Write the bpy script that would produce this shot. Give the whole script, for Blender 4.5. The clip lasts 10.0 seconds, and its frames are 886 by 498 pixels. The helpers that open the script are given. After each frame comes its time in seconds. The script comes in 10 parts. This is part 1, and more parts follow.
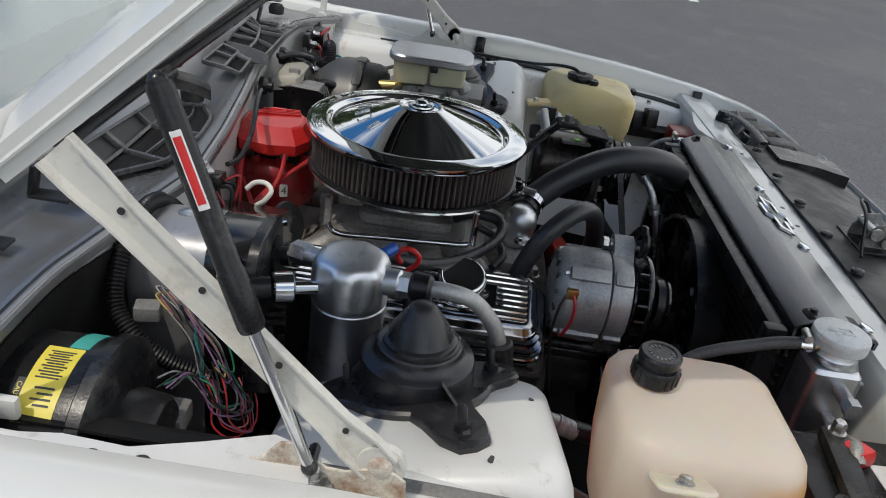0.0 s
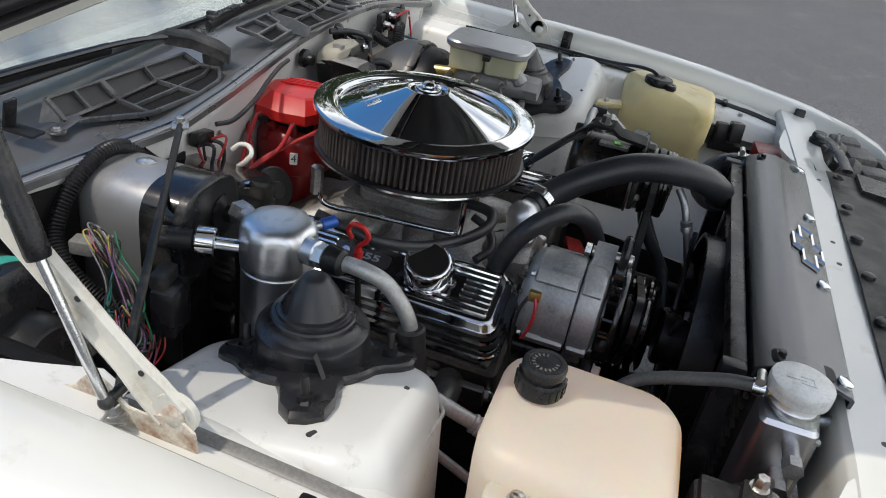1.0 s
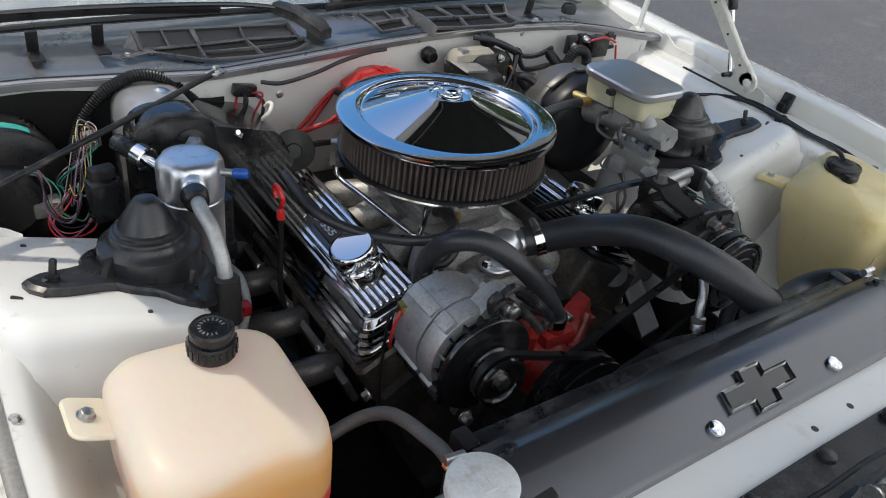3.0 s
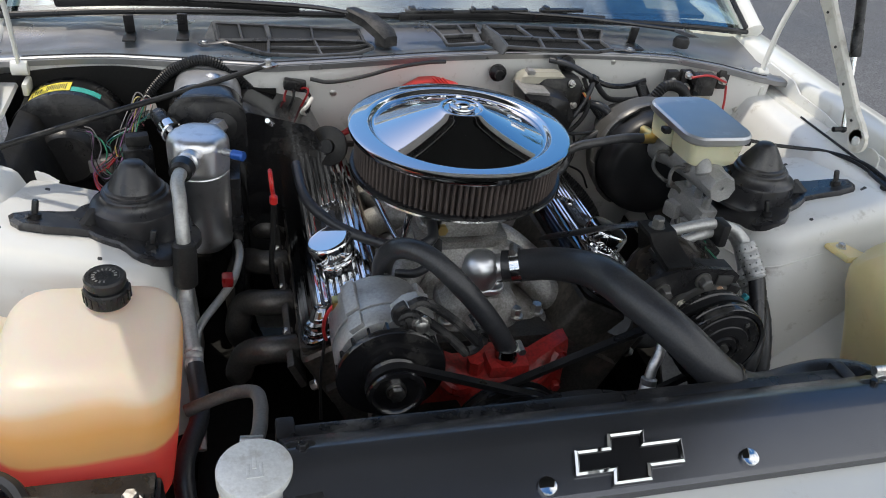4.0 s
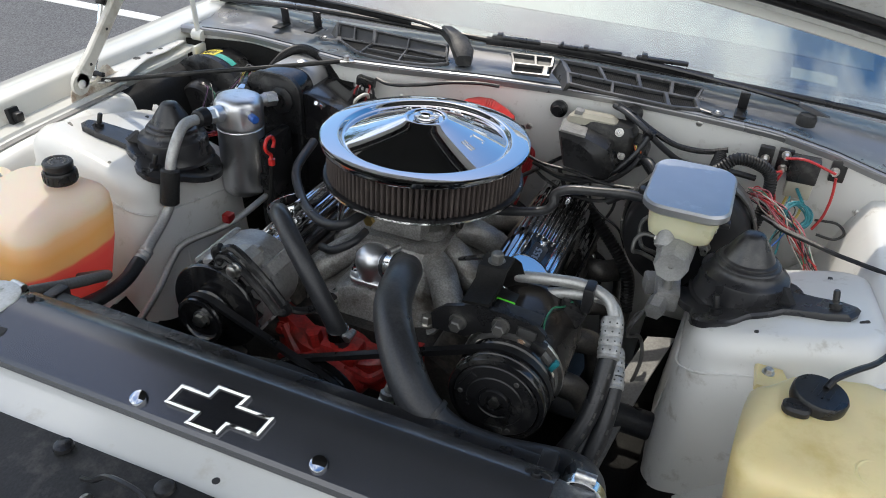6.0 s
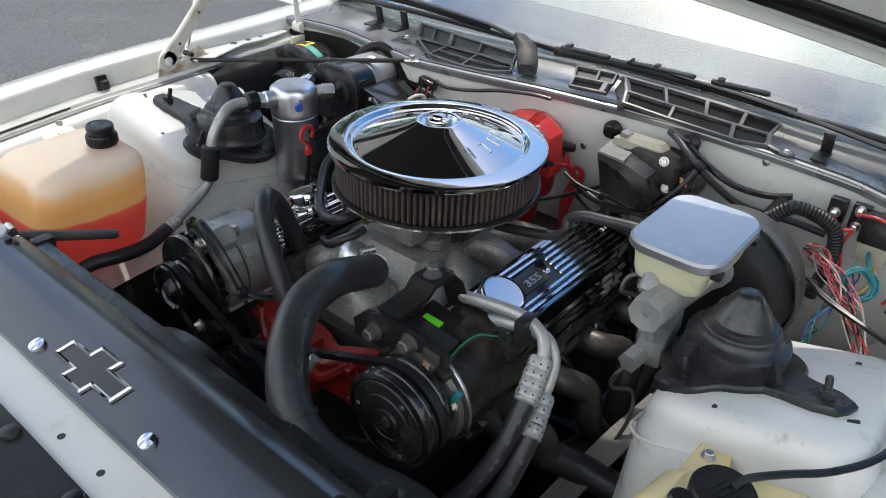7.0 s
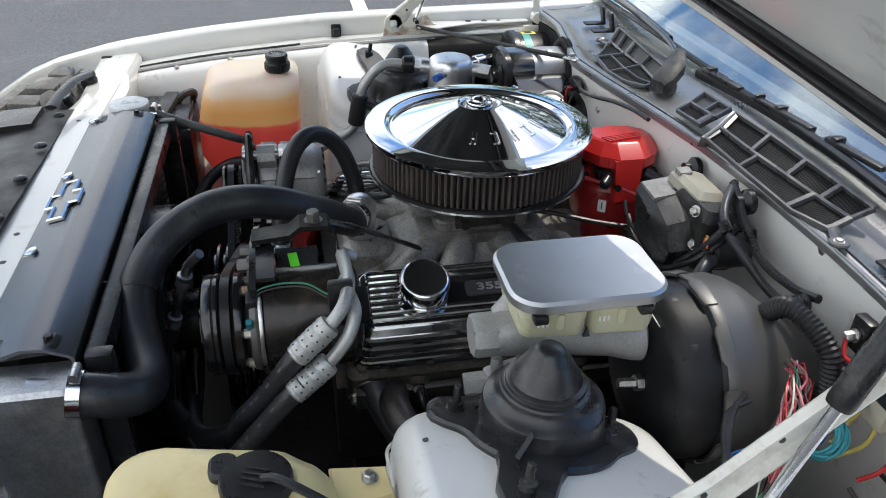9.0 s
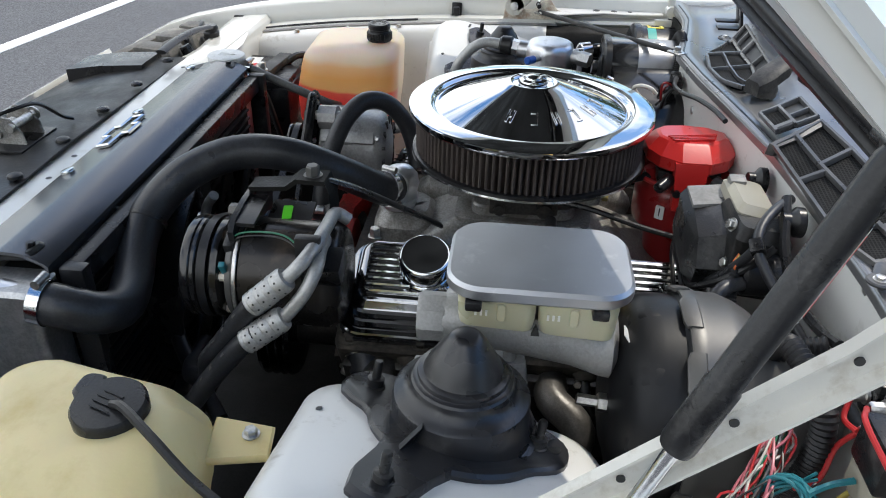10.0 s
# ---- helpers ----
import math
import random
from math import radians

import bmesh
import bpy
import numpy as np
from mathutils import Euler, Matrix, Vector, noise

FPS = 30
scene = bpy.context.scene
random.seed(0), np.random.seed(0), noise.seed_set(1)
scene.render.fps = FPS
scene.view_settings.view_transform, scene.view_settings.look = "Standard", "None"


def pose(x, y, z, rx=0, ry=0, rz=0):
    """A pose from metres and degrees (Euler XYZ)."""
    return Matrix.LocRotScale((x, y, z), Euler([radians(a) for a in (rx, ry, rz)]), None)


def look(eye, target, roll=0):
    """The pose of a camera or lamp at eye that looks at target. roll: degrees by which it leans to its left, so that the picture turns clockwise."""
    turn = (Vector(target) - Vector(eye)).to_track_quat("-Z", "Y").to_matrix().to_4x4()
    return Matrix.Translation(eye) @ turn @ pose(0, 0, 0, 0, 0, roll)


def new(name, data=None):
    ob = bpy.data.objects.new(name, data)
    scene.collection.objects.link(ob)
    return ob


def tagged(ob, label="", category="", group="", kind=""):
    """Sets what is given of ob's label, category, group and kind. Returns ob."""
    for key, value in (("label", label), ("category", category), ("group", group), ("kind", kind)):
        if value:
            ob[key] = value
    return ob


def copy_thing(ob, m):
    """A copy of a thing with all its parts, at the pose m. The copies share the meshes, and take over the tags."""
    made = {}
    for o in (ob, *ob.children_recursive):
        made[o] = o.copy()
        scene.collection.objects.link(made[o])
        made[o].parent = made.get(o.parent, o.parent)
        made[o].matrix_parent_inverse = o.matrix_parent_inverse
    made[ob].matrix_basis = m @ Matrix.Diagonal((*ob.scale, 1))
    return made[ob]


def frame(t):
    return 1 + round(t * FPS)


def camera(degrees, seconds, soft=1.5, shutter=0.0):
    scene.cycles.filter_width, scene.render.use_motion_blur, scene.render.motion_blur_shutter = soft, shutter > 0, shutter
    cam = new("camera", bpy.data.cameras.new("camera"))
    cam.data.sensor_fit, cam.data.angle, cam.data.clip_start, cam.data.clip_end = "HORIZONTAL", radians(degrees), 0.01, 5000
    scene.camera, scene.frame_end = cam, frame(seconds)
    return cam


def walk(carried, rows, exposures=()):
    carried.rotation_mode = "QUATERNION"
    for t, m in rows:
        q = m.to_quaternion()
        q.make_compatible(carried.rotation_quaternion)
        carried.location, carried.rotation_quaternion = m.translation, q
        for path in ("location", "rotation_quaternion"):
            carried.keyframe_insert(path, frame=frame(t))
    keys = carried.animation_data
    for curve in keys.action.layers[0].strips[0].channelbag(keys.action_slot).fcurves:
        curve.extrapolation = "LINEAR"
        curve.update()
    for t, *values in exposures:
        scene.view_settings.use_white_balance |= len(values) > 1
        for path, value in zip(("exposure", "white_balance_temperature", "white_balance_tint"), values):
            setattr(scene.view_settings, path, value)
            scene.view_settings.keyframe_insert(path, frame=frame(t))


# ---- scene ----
cam = camera(60.0, 10.0, 1.0)
PATH = [
    (0, (-1.183, -0.054, 1.352), (0.575, -0.078, 0.399), 9.0),
    (0.5, (-1.175, -0.204, 1.366), (0.557, -0.028, 0.382), 9.4),
    (1, (-1.122, -0.339, 1.369), (0.55, 0.066, 0.349), 9.7),
    (1.5, (-1.047, -0.502, 1.395), (0.529, 0.149, 0.349), 9.6),
    (2, (-0.955, -0.659, 1.409), (0.483, 0.23, 0.341), 9.4),
    (2.5, (-0.848, -0.817, 1.428), (0.408, 0.297, 0.341), 9.0),
    (3, (-0.692, -0.919, 1.427), (0.341, 0.392, 0.325), 8.5),
    (3.2, (-0.624, -0.95, 1.436), (0.313, 0.425, 0.328), 8.5),
    (4.3, (-0.218, -1.113, 1.448), (0.1, 0.521, 0.339), 6.2),
    (4.5, (-0.135, -1.123, 1.444), (0.075, 0.529, 0.336), 6.0),
    (5, (0.067, -1.13, 1.462), (0.007, 0.54, 0.363), 5.3),
    (5.5, (0.267, -1.132, 1.466), (-0.06, 0.514, 0.377), 4.6),
    (5.7, (0.345, -1.131, 1.468), (-0.085, 0.495, 0.385), 4.3),
    (6.8, (0.691, -0.922, 1.453), (-0.293, 0.449, 0.379), 2.3),
    (7, (0.732, -0.879, 1.439), (-0.334, 0.436, 0.373), 2.4),
    (7.5, (0.87, -0.749, 1.431), (-0.403, 0.37, 0.369), 1.9),
    (8, (0.963, -0.601, 1.403), (-0.485, 0.286, 0.347), 1.6),
    (8.5, (1.038, -0.433, 1.399), (-0.546, 0.186, 0.345), 1.3),
    (9, (1.102, -0.278, 1.391), (-0.567, 0.064, 0.344), 1.3),
    (9.5, (1.113, -0.145, 1.364), (-0.59, -0.073, 0.318), 1.4),
    (10, (1.075, -0.029, 1.329), (-0.624, -0.178, 0.285), 1.6),
]
walk(cam, [(t, look(*row)) for t, *row in PATH], [(0.0, 0.04, 6800, 8), (0.5, 0.23, 6900, 8), (1.0, 0.37, 6900, 8), (2.0, 0.48, 6900, 8), (4.5, 0.62, 6900, 8), (7.0, 0.71, 6750, 7), (10.0, 0.74, 6650, 7)])

# ---- light ----
SUN_EL, SUN_AZ = 61.0, 133.0      # elevation; direction of the sun in plan, degrees from +x to +y
world = bpy.data.worlds.new("world")
scene.world = world
world.use_nodes = True
wn, wl = world.node_tree.nodes, world.node_tree.links
wn.clear()
sky = wn.new("ShaderNodeTexSky")
sky.sky_type, sky.sun_disc = "NISHITA", False
sky.sun_elevation, sky.sun_rotation = radians(SUN_EL), radians(90 - SUN_AZ)
sky.dust_density, sky.air_density = 1.2, 1.0
tc = wn.new("ShaderNodeTexCoord")
stretch = wn.new("ShaderNodeMapping")
stretch.inputs["Location"].default_value = (3.1, 0.4, 0.0)
stretch.inputs["Scale"].default_value = (1.0, 1.0, 2.2)
cloud = wn.new("ShaderNodeTexNoise")
cloud.inputs["Scale"].default_value, cloud.inputs["Detail"].default_value, cloud.inputs["Roughness"].default_value = 2.2, 7.0, 0.58
ramp = wn.new("ShaderNodeValToRGB")
ramp.color_ramp.elements[0].position, ramp.color_ramp.elements[1].position = 0.46, 0.63
ramp.color_ramp.elements[1].color = (0.85, 0.85, 0.85, 1)
mixc = wn.new("ShaderNodeMixRGB")
mixc.inputs[2].default_value = (9.4, 9.6, 10.0, 1)
bg, wout = wn.new("ShaderNodeBackground"), wn.new("ShaderNodeOutputWorld")
bg.inputs["Strength"].default_value = 0.15
wl.new(tc.outputs["Generated"], stretch.inputs["Vector"])
wl.new(stretch.outputs["Vector"], cloud.inputs["Vector"])
# broken cloud, thicker ahead of the car than behind it
lean, more, west = wn.new("ShaderNodeSeparateXYZ"), wn.new("ShaderNodeMath"), wn.new("ShaderNodeMath")
west.operation, west.inputs[1].default_value = "MULTIPLY_ADD", 0.03
high = wn.new("ShaderNodeMath")
high.operation, high.inputs[1].default_value = "MULTIPLY_ADD", -0.10
base_cover = wn.new("ShaderNodeMath")
base_cover.operation, base_cover.inputs[1].default_value = "ADD", 0.13
more.operation, more.inputs[1].default_value = "MULTIPLY_ADD", -0.09
wl.new(tc.outputs["Generated"], lean.inputs[0])
wl.new(lean.outputs["Y"], more.inputs[0])
wl.new(lean.outputs["X"], west.inputs[0])
wl.new(cloud.outputs["Fac"], base_cover.inputs[0])
wl.new(lean.outputs["Z"], high.inputs[0])
wl.new(base_cover.outputs[0], high.inputs[2])
wl.new(high.outputs[0], west.inputs[2])
wl.new(west.outputs[0], more.inputs[2])
# a clear blue gap in the cloud low behind the car
gap_dir, gap_fall, gap = wn.new("ShaderNodeVectorMath"), wn.new("ShaderNodeMapRange"), wn.new("ShaderNodeMath")
gap_dir.operation, gap_dir.inputs[1].default_value = "DOT_PRODUCT", (0.06, 0.90, 0.43)
gap_fall.inputs[1].default_value, gap_fall.inputs[2].default_value = 0.66, 0.90
gap.operation, gap.inputs[1].default_value = "MULTIPLY_ADD", -0.55
wl.new(tc.outputs["Generated"], gap_dir.inputs[0])
wl.new(gap_dir.outputs["Value"], gap_fall.inputs[0])
wl.new(gap_fall.outputs[0], gap.inputs[0])
wl.new(more.outputs[0], gap.inputs[2])
wl.new(gap.outputs[0], ramp.inputs["Fac"])
wl.new(ramp.outputs["Color"], mixc.inputs[0])
deep = wn.new("ShaderNodeHueSaturation")
deep.inputs["Saturation"].default_value, deep.inputs["Value"].default_value = 1.45, 0.90
wl.new(sky.outputs["Color"], deep.inputs["Color"])
wl.new(deep.outputs["Color"], mixc.inputs[1])
wl.new(mixc.outputs["Color"], bg.inputs["Color"])
wl.new(bg.outputs["Background"], wout.inputs["Surface"])
sun = new("sun", bpy.data.lights.new("sun", "SUN"))
sun.data.energy, sun.data.angle, sun.data.color = 1.7, radians(0.6), (1.0, 0.95, 0.87)
sun_dir = Vector((math.cos(radians(SUN_AZ)) * math.cos(radians(SUN_EL)), math.sin(radians(SUN_AZ)) * math.cos(radians(SUN_EL)), math.sin(radians(SUN_EL))))
sun.matrix_world = look(sun_dir * 20, (0, 0, 0))


# ---- materials ----
def mat(name, col, rough=0.5, metal=0.0, var=0.12, scale=14.0, bump=0.0, bscale=260.0, coat=0.0, dirt=None, amount=0.3, dscale=9.0, trans=0.0, sss=0.0, island=0.0, spec=0.5):
    """A Principled material: two-scale colour and gloss variation, fine relief, and an optional second colour (dirt, wear) in patches."""
    m = bpy.data.materials.new(name)
    m.use_nodes = True
    n, l = m.node_tree.nodes, m.node_tree.links
    p = n["Principled BSDF"]
    co = n.new("ShaderNodeTexCoord").outputs["Object"]
    big, fine = n.new("ShaderNodeTexNoise"), n.new("ShaderNodeTexNoise")
    for node, s, d in ((big, scale, 5.0), (fine, bscale, 3.0)):
        node.inputs["Scale"].default_value, node.inputs["Detail"].default_value = s, d
        l.new(co, node.inputs["Vector"])
    base = n.new("ShaderNodeMixRGB")
    base.blend_type = "MULTIPLY"
    base.inputs[0].default_value = 1.0
    base.inputs[1].default_value = (*col, 1)
    shade = n.new("ShaderNodeMapRange")
    shade.inputs[1].default_value, shade.inputs[2].default_value = 0.3, 0.7
    shade.inputs[3].default_value, shade.inputs[4].default_value = 1.0 - var, 1.0 + var
    l.new(big.outputs["Fac"], shade.inputs[0])
    l.new(shade.outputs[0], base.inputs[2])
    grain = min(0.22, var) if bump >= 0.1 else 0.0
    speck, grit = n.new("ShaderNodeMapRange"), n.new("ShaderNodeMixRGB")
    speck.inputs[1].default_value, speck.inputs[2].default_value = 0.35, 0.65
    speck.inputs[3].default_value, speck.inputs[4].default_value = 1.0 - grain, 1.0 + grain
    grit.blend_type, grit.inputs[0].default_value = "MULTIPLY", 1.0
    l.new(fine.outputs["Fac"], speck.inputs[0])
    l.new(base.outputs[0], grit.inputs[1])
    l.new(speck.outputs[0], grit.inputs[2])
    out = grit.outputs[0]
    if island:
        geo, isl = n.new("ShaderNodeObjectInfo"), n.new("ShaderNodeMapRange")
        isl.inputs[3].default_value, isl.inputs[4].default_value = 1 - island, 1 + island
        l.new(geo.outputs["Random"], isl.inputs[0])
        mul = n.new("ShaderNodeMixRGB")
        mul.blend_type = "MULTIPLY"
        mul.inputs[0].default_value = 1.0
        l.new(out, mul.inputs[1])
        l.new(isl.outputs[0], mul.inputs[2])
        out = mul.outputs[0]
    if dirt:
        spot, edge = n.new("ShaderNodeTexNoise"), n.new("ShaderNodeMapRange")
        spot.inputs["Scale"].default_value, spot.inputs["Detail"].default_value, spot.inputs["Roughness"].default_value = dscale, 9.0, 0.68
        l.new(co, spot.inputs["Vector"])
        edge.inputs[1].default_value, edge.inputs[2].default_value = 0.62 - amount * 0.4, 0.80 - amount * 0.3
        l.new(spot.outputs["Fac"], edge.inputs[0])
        mx = n.new("ShaderNodeMixRGB")
        l.new(edge.outputs[0], mx.inputs[0])
        l.new(out, mx.inputs[1])
        mx.inputs[2].default_value = (*dirt, 1)
        out = mx.outputs[0]
    l.new(out, p.inputs["Base Color"])
    rr = n.new("ShaderNodeMapRange")
    rr.inputs[1].default_value, rr.inputs[2].default_value = 0.3, 0.7
    rr.inputs[3].default_value, rr.inputs[4].default_value = rough * (1 - min(0.35, 1.6 * var)), min(rough * (1 + min(0.35, 1.6 * var)), 1.0)
    l.new(big.outputs["Fac"], rr.inputs[0])
    l.new(rr.outputs[0], p.inputs["Roughness"])
    p.inputs["Metallic"].default_value, p.inputs["Specular IOR Level"].default_value = metal, spec
    p.inputs["Coat Weight"].default_value, p.inputs["Coat Roughness"].default_value = coat, 0.06
    p.inputs["Transmission Weight"].default_value = trans
    if sss:
        p.inputs["Subsurface Weight"].default_value, p.inputs["Subsurface Scale"].default_value = sss, 0.01
        p.inputs["Subsurface Radius"].default_value = (1.0, 0.6, 0.3)
    if bump:
        b = n.new("ShaderNodeBump")
        b.inputs["Strength"].default_value, b.inputs["Distance"].default_value = bump, 0.002
        l.new(fine.outputs["Fac"], b.inputs["Height"])
        l.new(b.outputs["Normal"], p.inputs["Normal"])
    return m


M_PAINT = mat("white_paint", (0.66, 0.655, 0.615), 0.22, var=0.03, scale=5, coat=0.5, dirt=(0.5, 0.46, 0.38), amount=0.08, dscale=14)
M_BAY = mat("bay_paint", (0.68, 0.675, 0.65), 0.34, var=0.04, scale=7, bump=0.05, bscale=70, coat=0.2, dirt=(0.34, 0.31, 0.26), amount=0.11, dscale=22)
M_CHROME = mat("chrome", (0.62, 0.63, 0.64), 0.045, 1.0, var=0.02, scale=9)
M_LID = mat("satin_chrome", (0.48, 0.49, 0.51), 0.42, 1.0, var=0.08, scale=14, dirt=(0.62, 0.63, 0.64), amount=0.12, dscale=40)
M_RIB = mat("polished_rib", (0.78, 0.785, 0.79), 0.10, 1.0, var=0.08, scale=40, dirt=(0.30, 0.29, 0.28), amount=0.12, dscale=60)
M_COVER = mat("cover_chrome", (0.34, 0.345, 0.355), 0.09, 1.0, var=0.05, scale=20, dirt=(0.12, 0.115, 0.11), amount=0.10, dscale=30)
M_TANK_METAL = mat("speckled_aluminium", (0.33, 0.34, 0.31), 0.36, 0.55, var=0.15, scale=14, bump=0.1, bscale=200, dirt=(0.62, 0.62, 0.60), amount=0.10, dscale=90)
M_GREY_HOSE = mat("grey_hose", (0.075, 0.074, 0.072), 0.45, 0.0, var=0.15, scale=20, bump=0.1, bscale=300)
M_PIPE = mat("dull_aluminium_pipe", (0.40, 0.40, 0.39), 0.44, 0.55, var=0.10, scale=24, bump=0.12, bscale=300, dirt=(0.25, 0.245, 0.235), amount=0.18, dscale=26)
M_CAP = mat("dull_cap", (0.62, 0.63, 0.62), 0.48, 0.25, var=0.06, scale=40, bump=0.15, bscale=300, dirt=(0.45, 0.44, 0.41), amount=0.25, dscale=50)
M_ALT = mat("oxidised_aluminium", (0.37, 0.37, 0.365), 0.42, 0.5, var=0.10, scale=18, bump=0.15, bscale=240, dirt=(0.15, 0.148, 0.145), amount=0.16, dscale=34)
M_SHELL = mat("zinc_shell", (0.105, 0.103, 0.099), 0.42, 0.45, var=0.12, scale=9, bump=0.06, bscale=200, dirt=(0.11, 0.105, 0.10), amount=0.2, dscale=10)
M_CHROME_WORN = mat("worn_chrome", (0.72, 0.73, 0.74), 0.14, 1.0, var=0.08, scale=25, bump=0.05)
M_ALU = mat("aluminium", (0.44, 0.445, 0.45), 0.46, 1.0, var=0.12, scale=30, bump=0.12, bscale=300, dirt=(0.66, 0.66, 0.66), amount=0.22, dscale=24)
M_SILVER = mat("weathered_silver_case", (0.36, 0.36, 0.365), 0.42, 0.6, var=0.10, scale=8, bump=0.06, bscale=200, dirt=(0.20, 0.195, 0.19), amount=0.20, dscale=9)
M_ALU_SATIN = mat("satin_aluminium", (0.70, 0.71, 0.73), 0.38, 1.0, var=0.06, scale=20, bump=0.06, dirt=(0.38, 0.38, 0.39), amount=0.18, dscale=26)
M_CAST = mat("cast_aluminium", (0.36, 0.352, 0.335), 0.52, 0.6, var=0.2, scale=22, bump=0.35, bscale=320, dirt=(0.13, 0.11, 0.09), amount=0.3, dscale=16)
M_IRON = mat("cast_iron", (0.055, 0.052, 0.049), 0.6, 0.5, var=0.3, scale=20, bump=0.4, bscale=240, dirt=(0.15, 0.12, 0.10), amount=0.25, dscale=14, spec=0.3)
M_HEAD = mat("grimy_iron", (0.075, 0.068, 0.060), 0.50, 0.4, var=0.3, scale=18, bump=0.45, bscale=150, dirt=(0.20, 0.17, 0.14), amount=0.3, dscale=20, spec=0.4)
M_HEADER = mat("grey_header", (0.10, 0.094, 0.088), 0.42, 0.6, var=0.15, scale=20, bump=0.2, dirt=(0.06, 0.055, 0.05), amount=0.3, dscale=25)
M_STEEL = mat("zinc_steel", (0.55, 0.54, 0.52), 0.35, 1.0, var=0.15, scale=50, bump=0.1, dirt=(0.25, 0.2, 0.15), amount=0.15, dscale=40)
M_RUST = mat("rust_stained_paint", (0.66, 0.61, 0.52), 0.5, 0.0, var=0.1, scale=30, bump=0.15, dirt=(0.27, 0.13, 0.06), amount=0.36, dscale=32)
M_ARM = mat("worn_white_paint", (0.66, 0.64, 0.58), 0.40, 0.0, var=0.08, scale=12, bump=0.08, bscale=120, dirt=(0.42, 0.37, 0.29), amount=0.26, dscale=22)
M_RUBBER = mat("black_rubber", (0.011, 0.011, 0.012), 0.33, 0.0, var=0.2, scale=16, bump=0.10, bscale=300, dirt=(0.05, 0.048, 0.046), amount=0.14, dscale=18, spec=0.35)
M_MC = mat("cast_grey_alloy", (0.30, 0.30, 0.295), 0.46, 0.35, var=0.08, scale=16, bump=0.22, bscale=320, dirt=(0.20, 0.195, 0.18), amount=0.18, dscale=14)
M_LOOM = mat("conduit_plastic", (0.009, 0.009, 0.010), 0.42, 0.0, var=0.2, scale=20, bump=0.05, spec=0.35)
M_BOOT = mat("scuffed_boot", (0.020, 0.020, 0.022), 0.30, 0.0, var=0.18, scale=22, bump=0.03, bscale=260, dirt=(0.075, 0.073, 0.070), amount=0.18, dscale=20, spec=0.5)
M_HOSE = mat("hose_rubber", (0.022, 0.023, 0.026), 0.36, 0.0, var=0.2, scale=14, bump=0.12, bscale=350, dirt=(0.07, 0.07, 0.07), amount=0.14, dscale=10, spec=0.45)
M_PLASTIC = mat("black_plastic", (0.013, 0.013, 0.014), 0.30, 0.0, var=0.25, scale=18, bump=0.12, bscale=420, dirt=(0.085, 0.082, 0.078), amount=0.2, dscale=15, spec=0.35)
M_DULL = mat("dull_black_plastic", (0.017, 0.017, 0.017), 0.46, 0.0, var=0.25, scale=12, bump=0.2, bscale=300, dirt=(0.11, 0.10, 0.09), amount=0.25, dscale=9, spec=0.3)
M_GLOSS = mat("gloss_black", (0.008, 0.008, 0.009), 0.18, 0.0, var=0.15, scale=20, coat=0.4, bump=0.03, dirt=(0.05, 0.048, 0.045), amount=0.18, dscale=14, spec=0.4)
M_WORN = mat("worn_black_steel", (0.030, 0.027, 0.025), 0.26, 0.5, var=0.25, scale=16, bump=0.06, bscale=200, dirt=(0.11, 0.085, 0.065), amount=0.28, dscale=10)
M_BOOST = mat("booster_paint", (0.010, 0.0105, 0.012), 0.46, 0.0, var=0.2, scale=9, bump=0.05, bscale=150, dirt=(0.03, 0.029, 0.028), amount=0.12, dscale=9, spec=0.28)
M_PANEL = mat("panel_grey", (0.105, 0.107, 0.115), 0.24, 0.75, var=0.06, scale=10, bump=0.05, bscale=500)
M_COWL = mat("cowl_paint", (0.25, 0.25, 0.255), 0.30, 0.7, var=0.08, scale=10, bump=0.05, bscale=120, dirt=(0.34, 0.34, 0.335), amount=0.10, dscale=30)
M_GRILLE = mat("cowl_grille", (0.075, 0.075, 0.077), 0.33, 0.3, var=0.2, scale=25, bump=0.06, dirt=(0.17, 0.165, 0.16), amount=0.24, dscale=20)
M_RED_CAP = mat("red_plastic", (0.50, 0.02, 0.018), 0.30, 0.0, var=0.08, scale=30, coat=0.1, bump=0.04)
M_RED_DARK = mat("dark_red_plastic", (0.25, 0.010, 0.012), 0.32, 0.0, var=0.15, scale=30, bump=0.05)
M_RED_IRON = mat("red_engine_paint", (0.30, 0.018, 0.015), 0.42, 0.0, var=0.25, scale=25, bump=0.25, bscale=200, dirt=(0.08, 0.02, 0.015), amount=0.25, dscale=18)
M_FILTER = mat("filter_gauze", (0.055, 0.042, 0.038), 0.85, 0.0, var=0.25, scale=30, bump=0.6, bscale=900, dirt=(0.10, 0.085, 0.075), amount=0.2, dscale=30)
M_YELLOW_TANK = mat("yellowed_plastic", (0.70, 0.58, 0.30), 0.38, 0.0, var=0.08, scale=10, bump=0.05, sss=0.25, dirt=(0.55, 0.42, 0.16), amount=0.2, dscale=8)
M_AMBER = mat("amber_plastic", (0.50, 0.485, 0.34), 0.30, 0.0, var=0.08, scale=15, sss=0.3, dirt=(0.30, 0.28, 0.17), amount=0.2)
M_LABEL_WHITE = mat("white_label", (0.75, 0.75, 0.72), 0.45, var=0.04, scale=30)
M_LABEL_YELLOW = mat("yellow_label", (0.72, 0.60, 0.07), 0.4, var=0.06, scale=30)
M_LABEL_TEAL = mat("teal_label", (0.05, 0.36, 0.30), 0.4, var=0.06, scale=30)
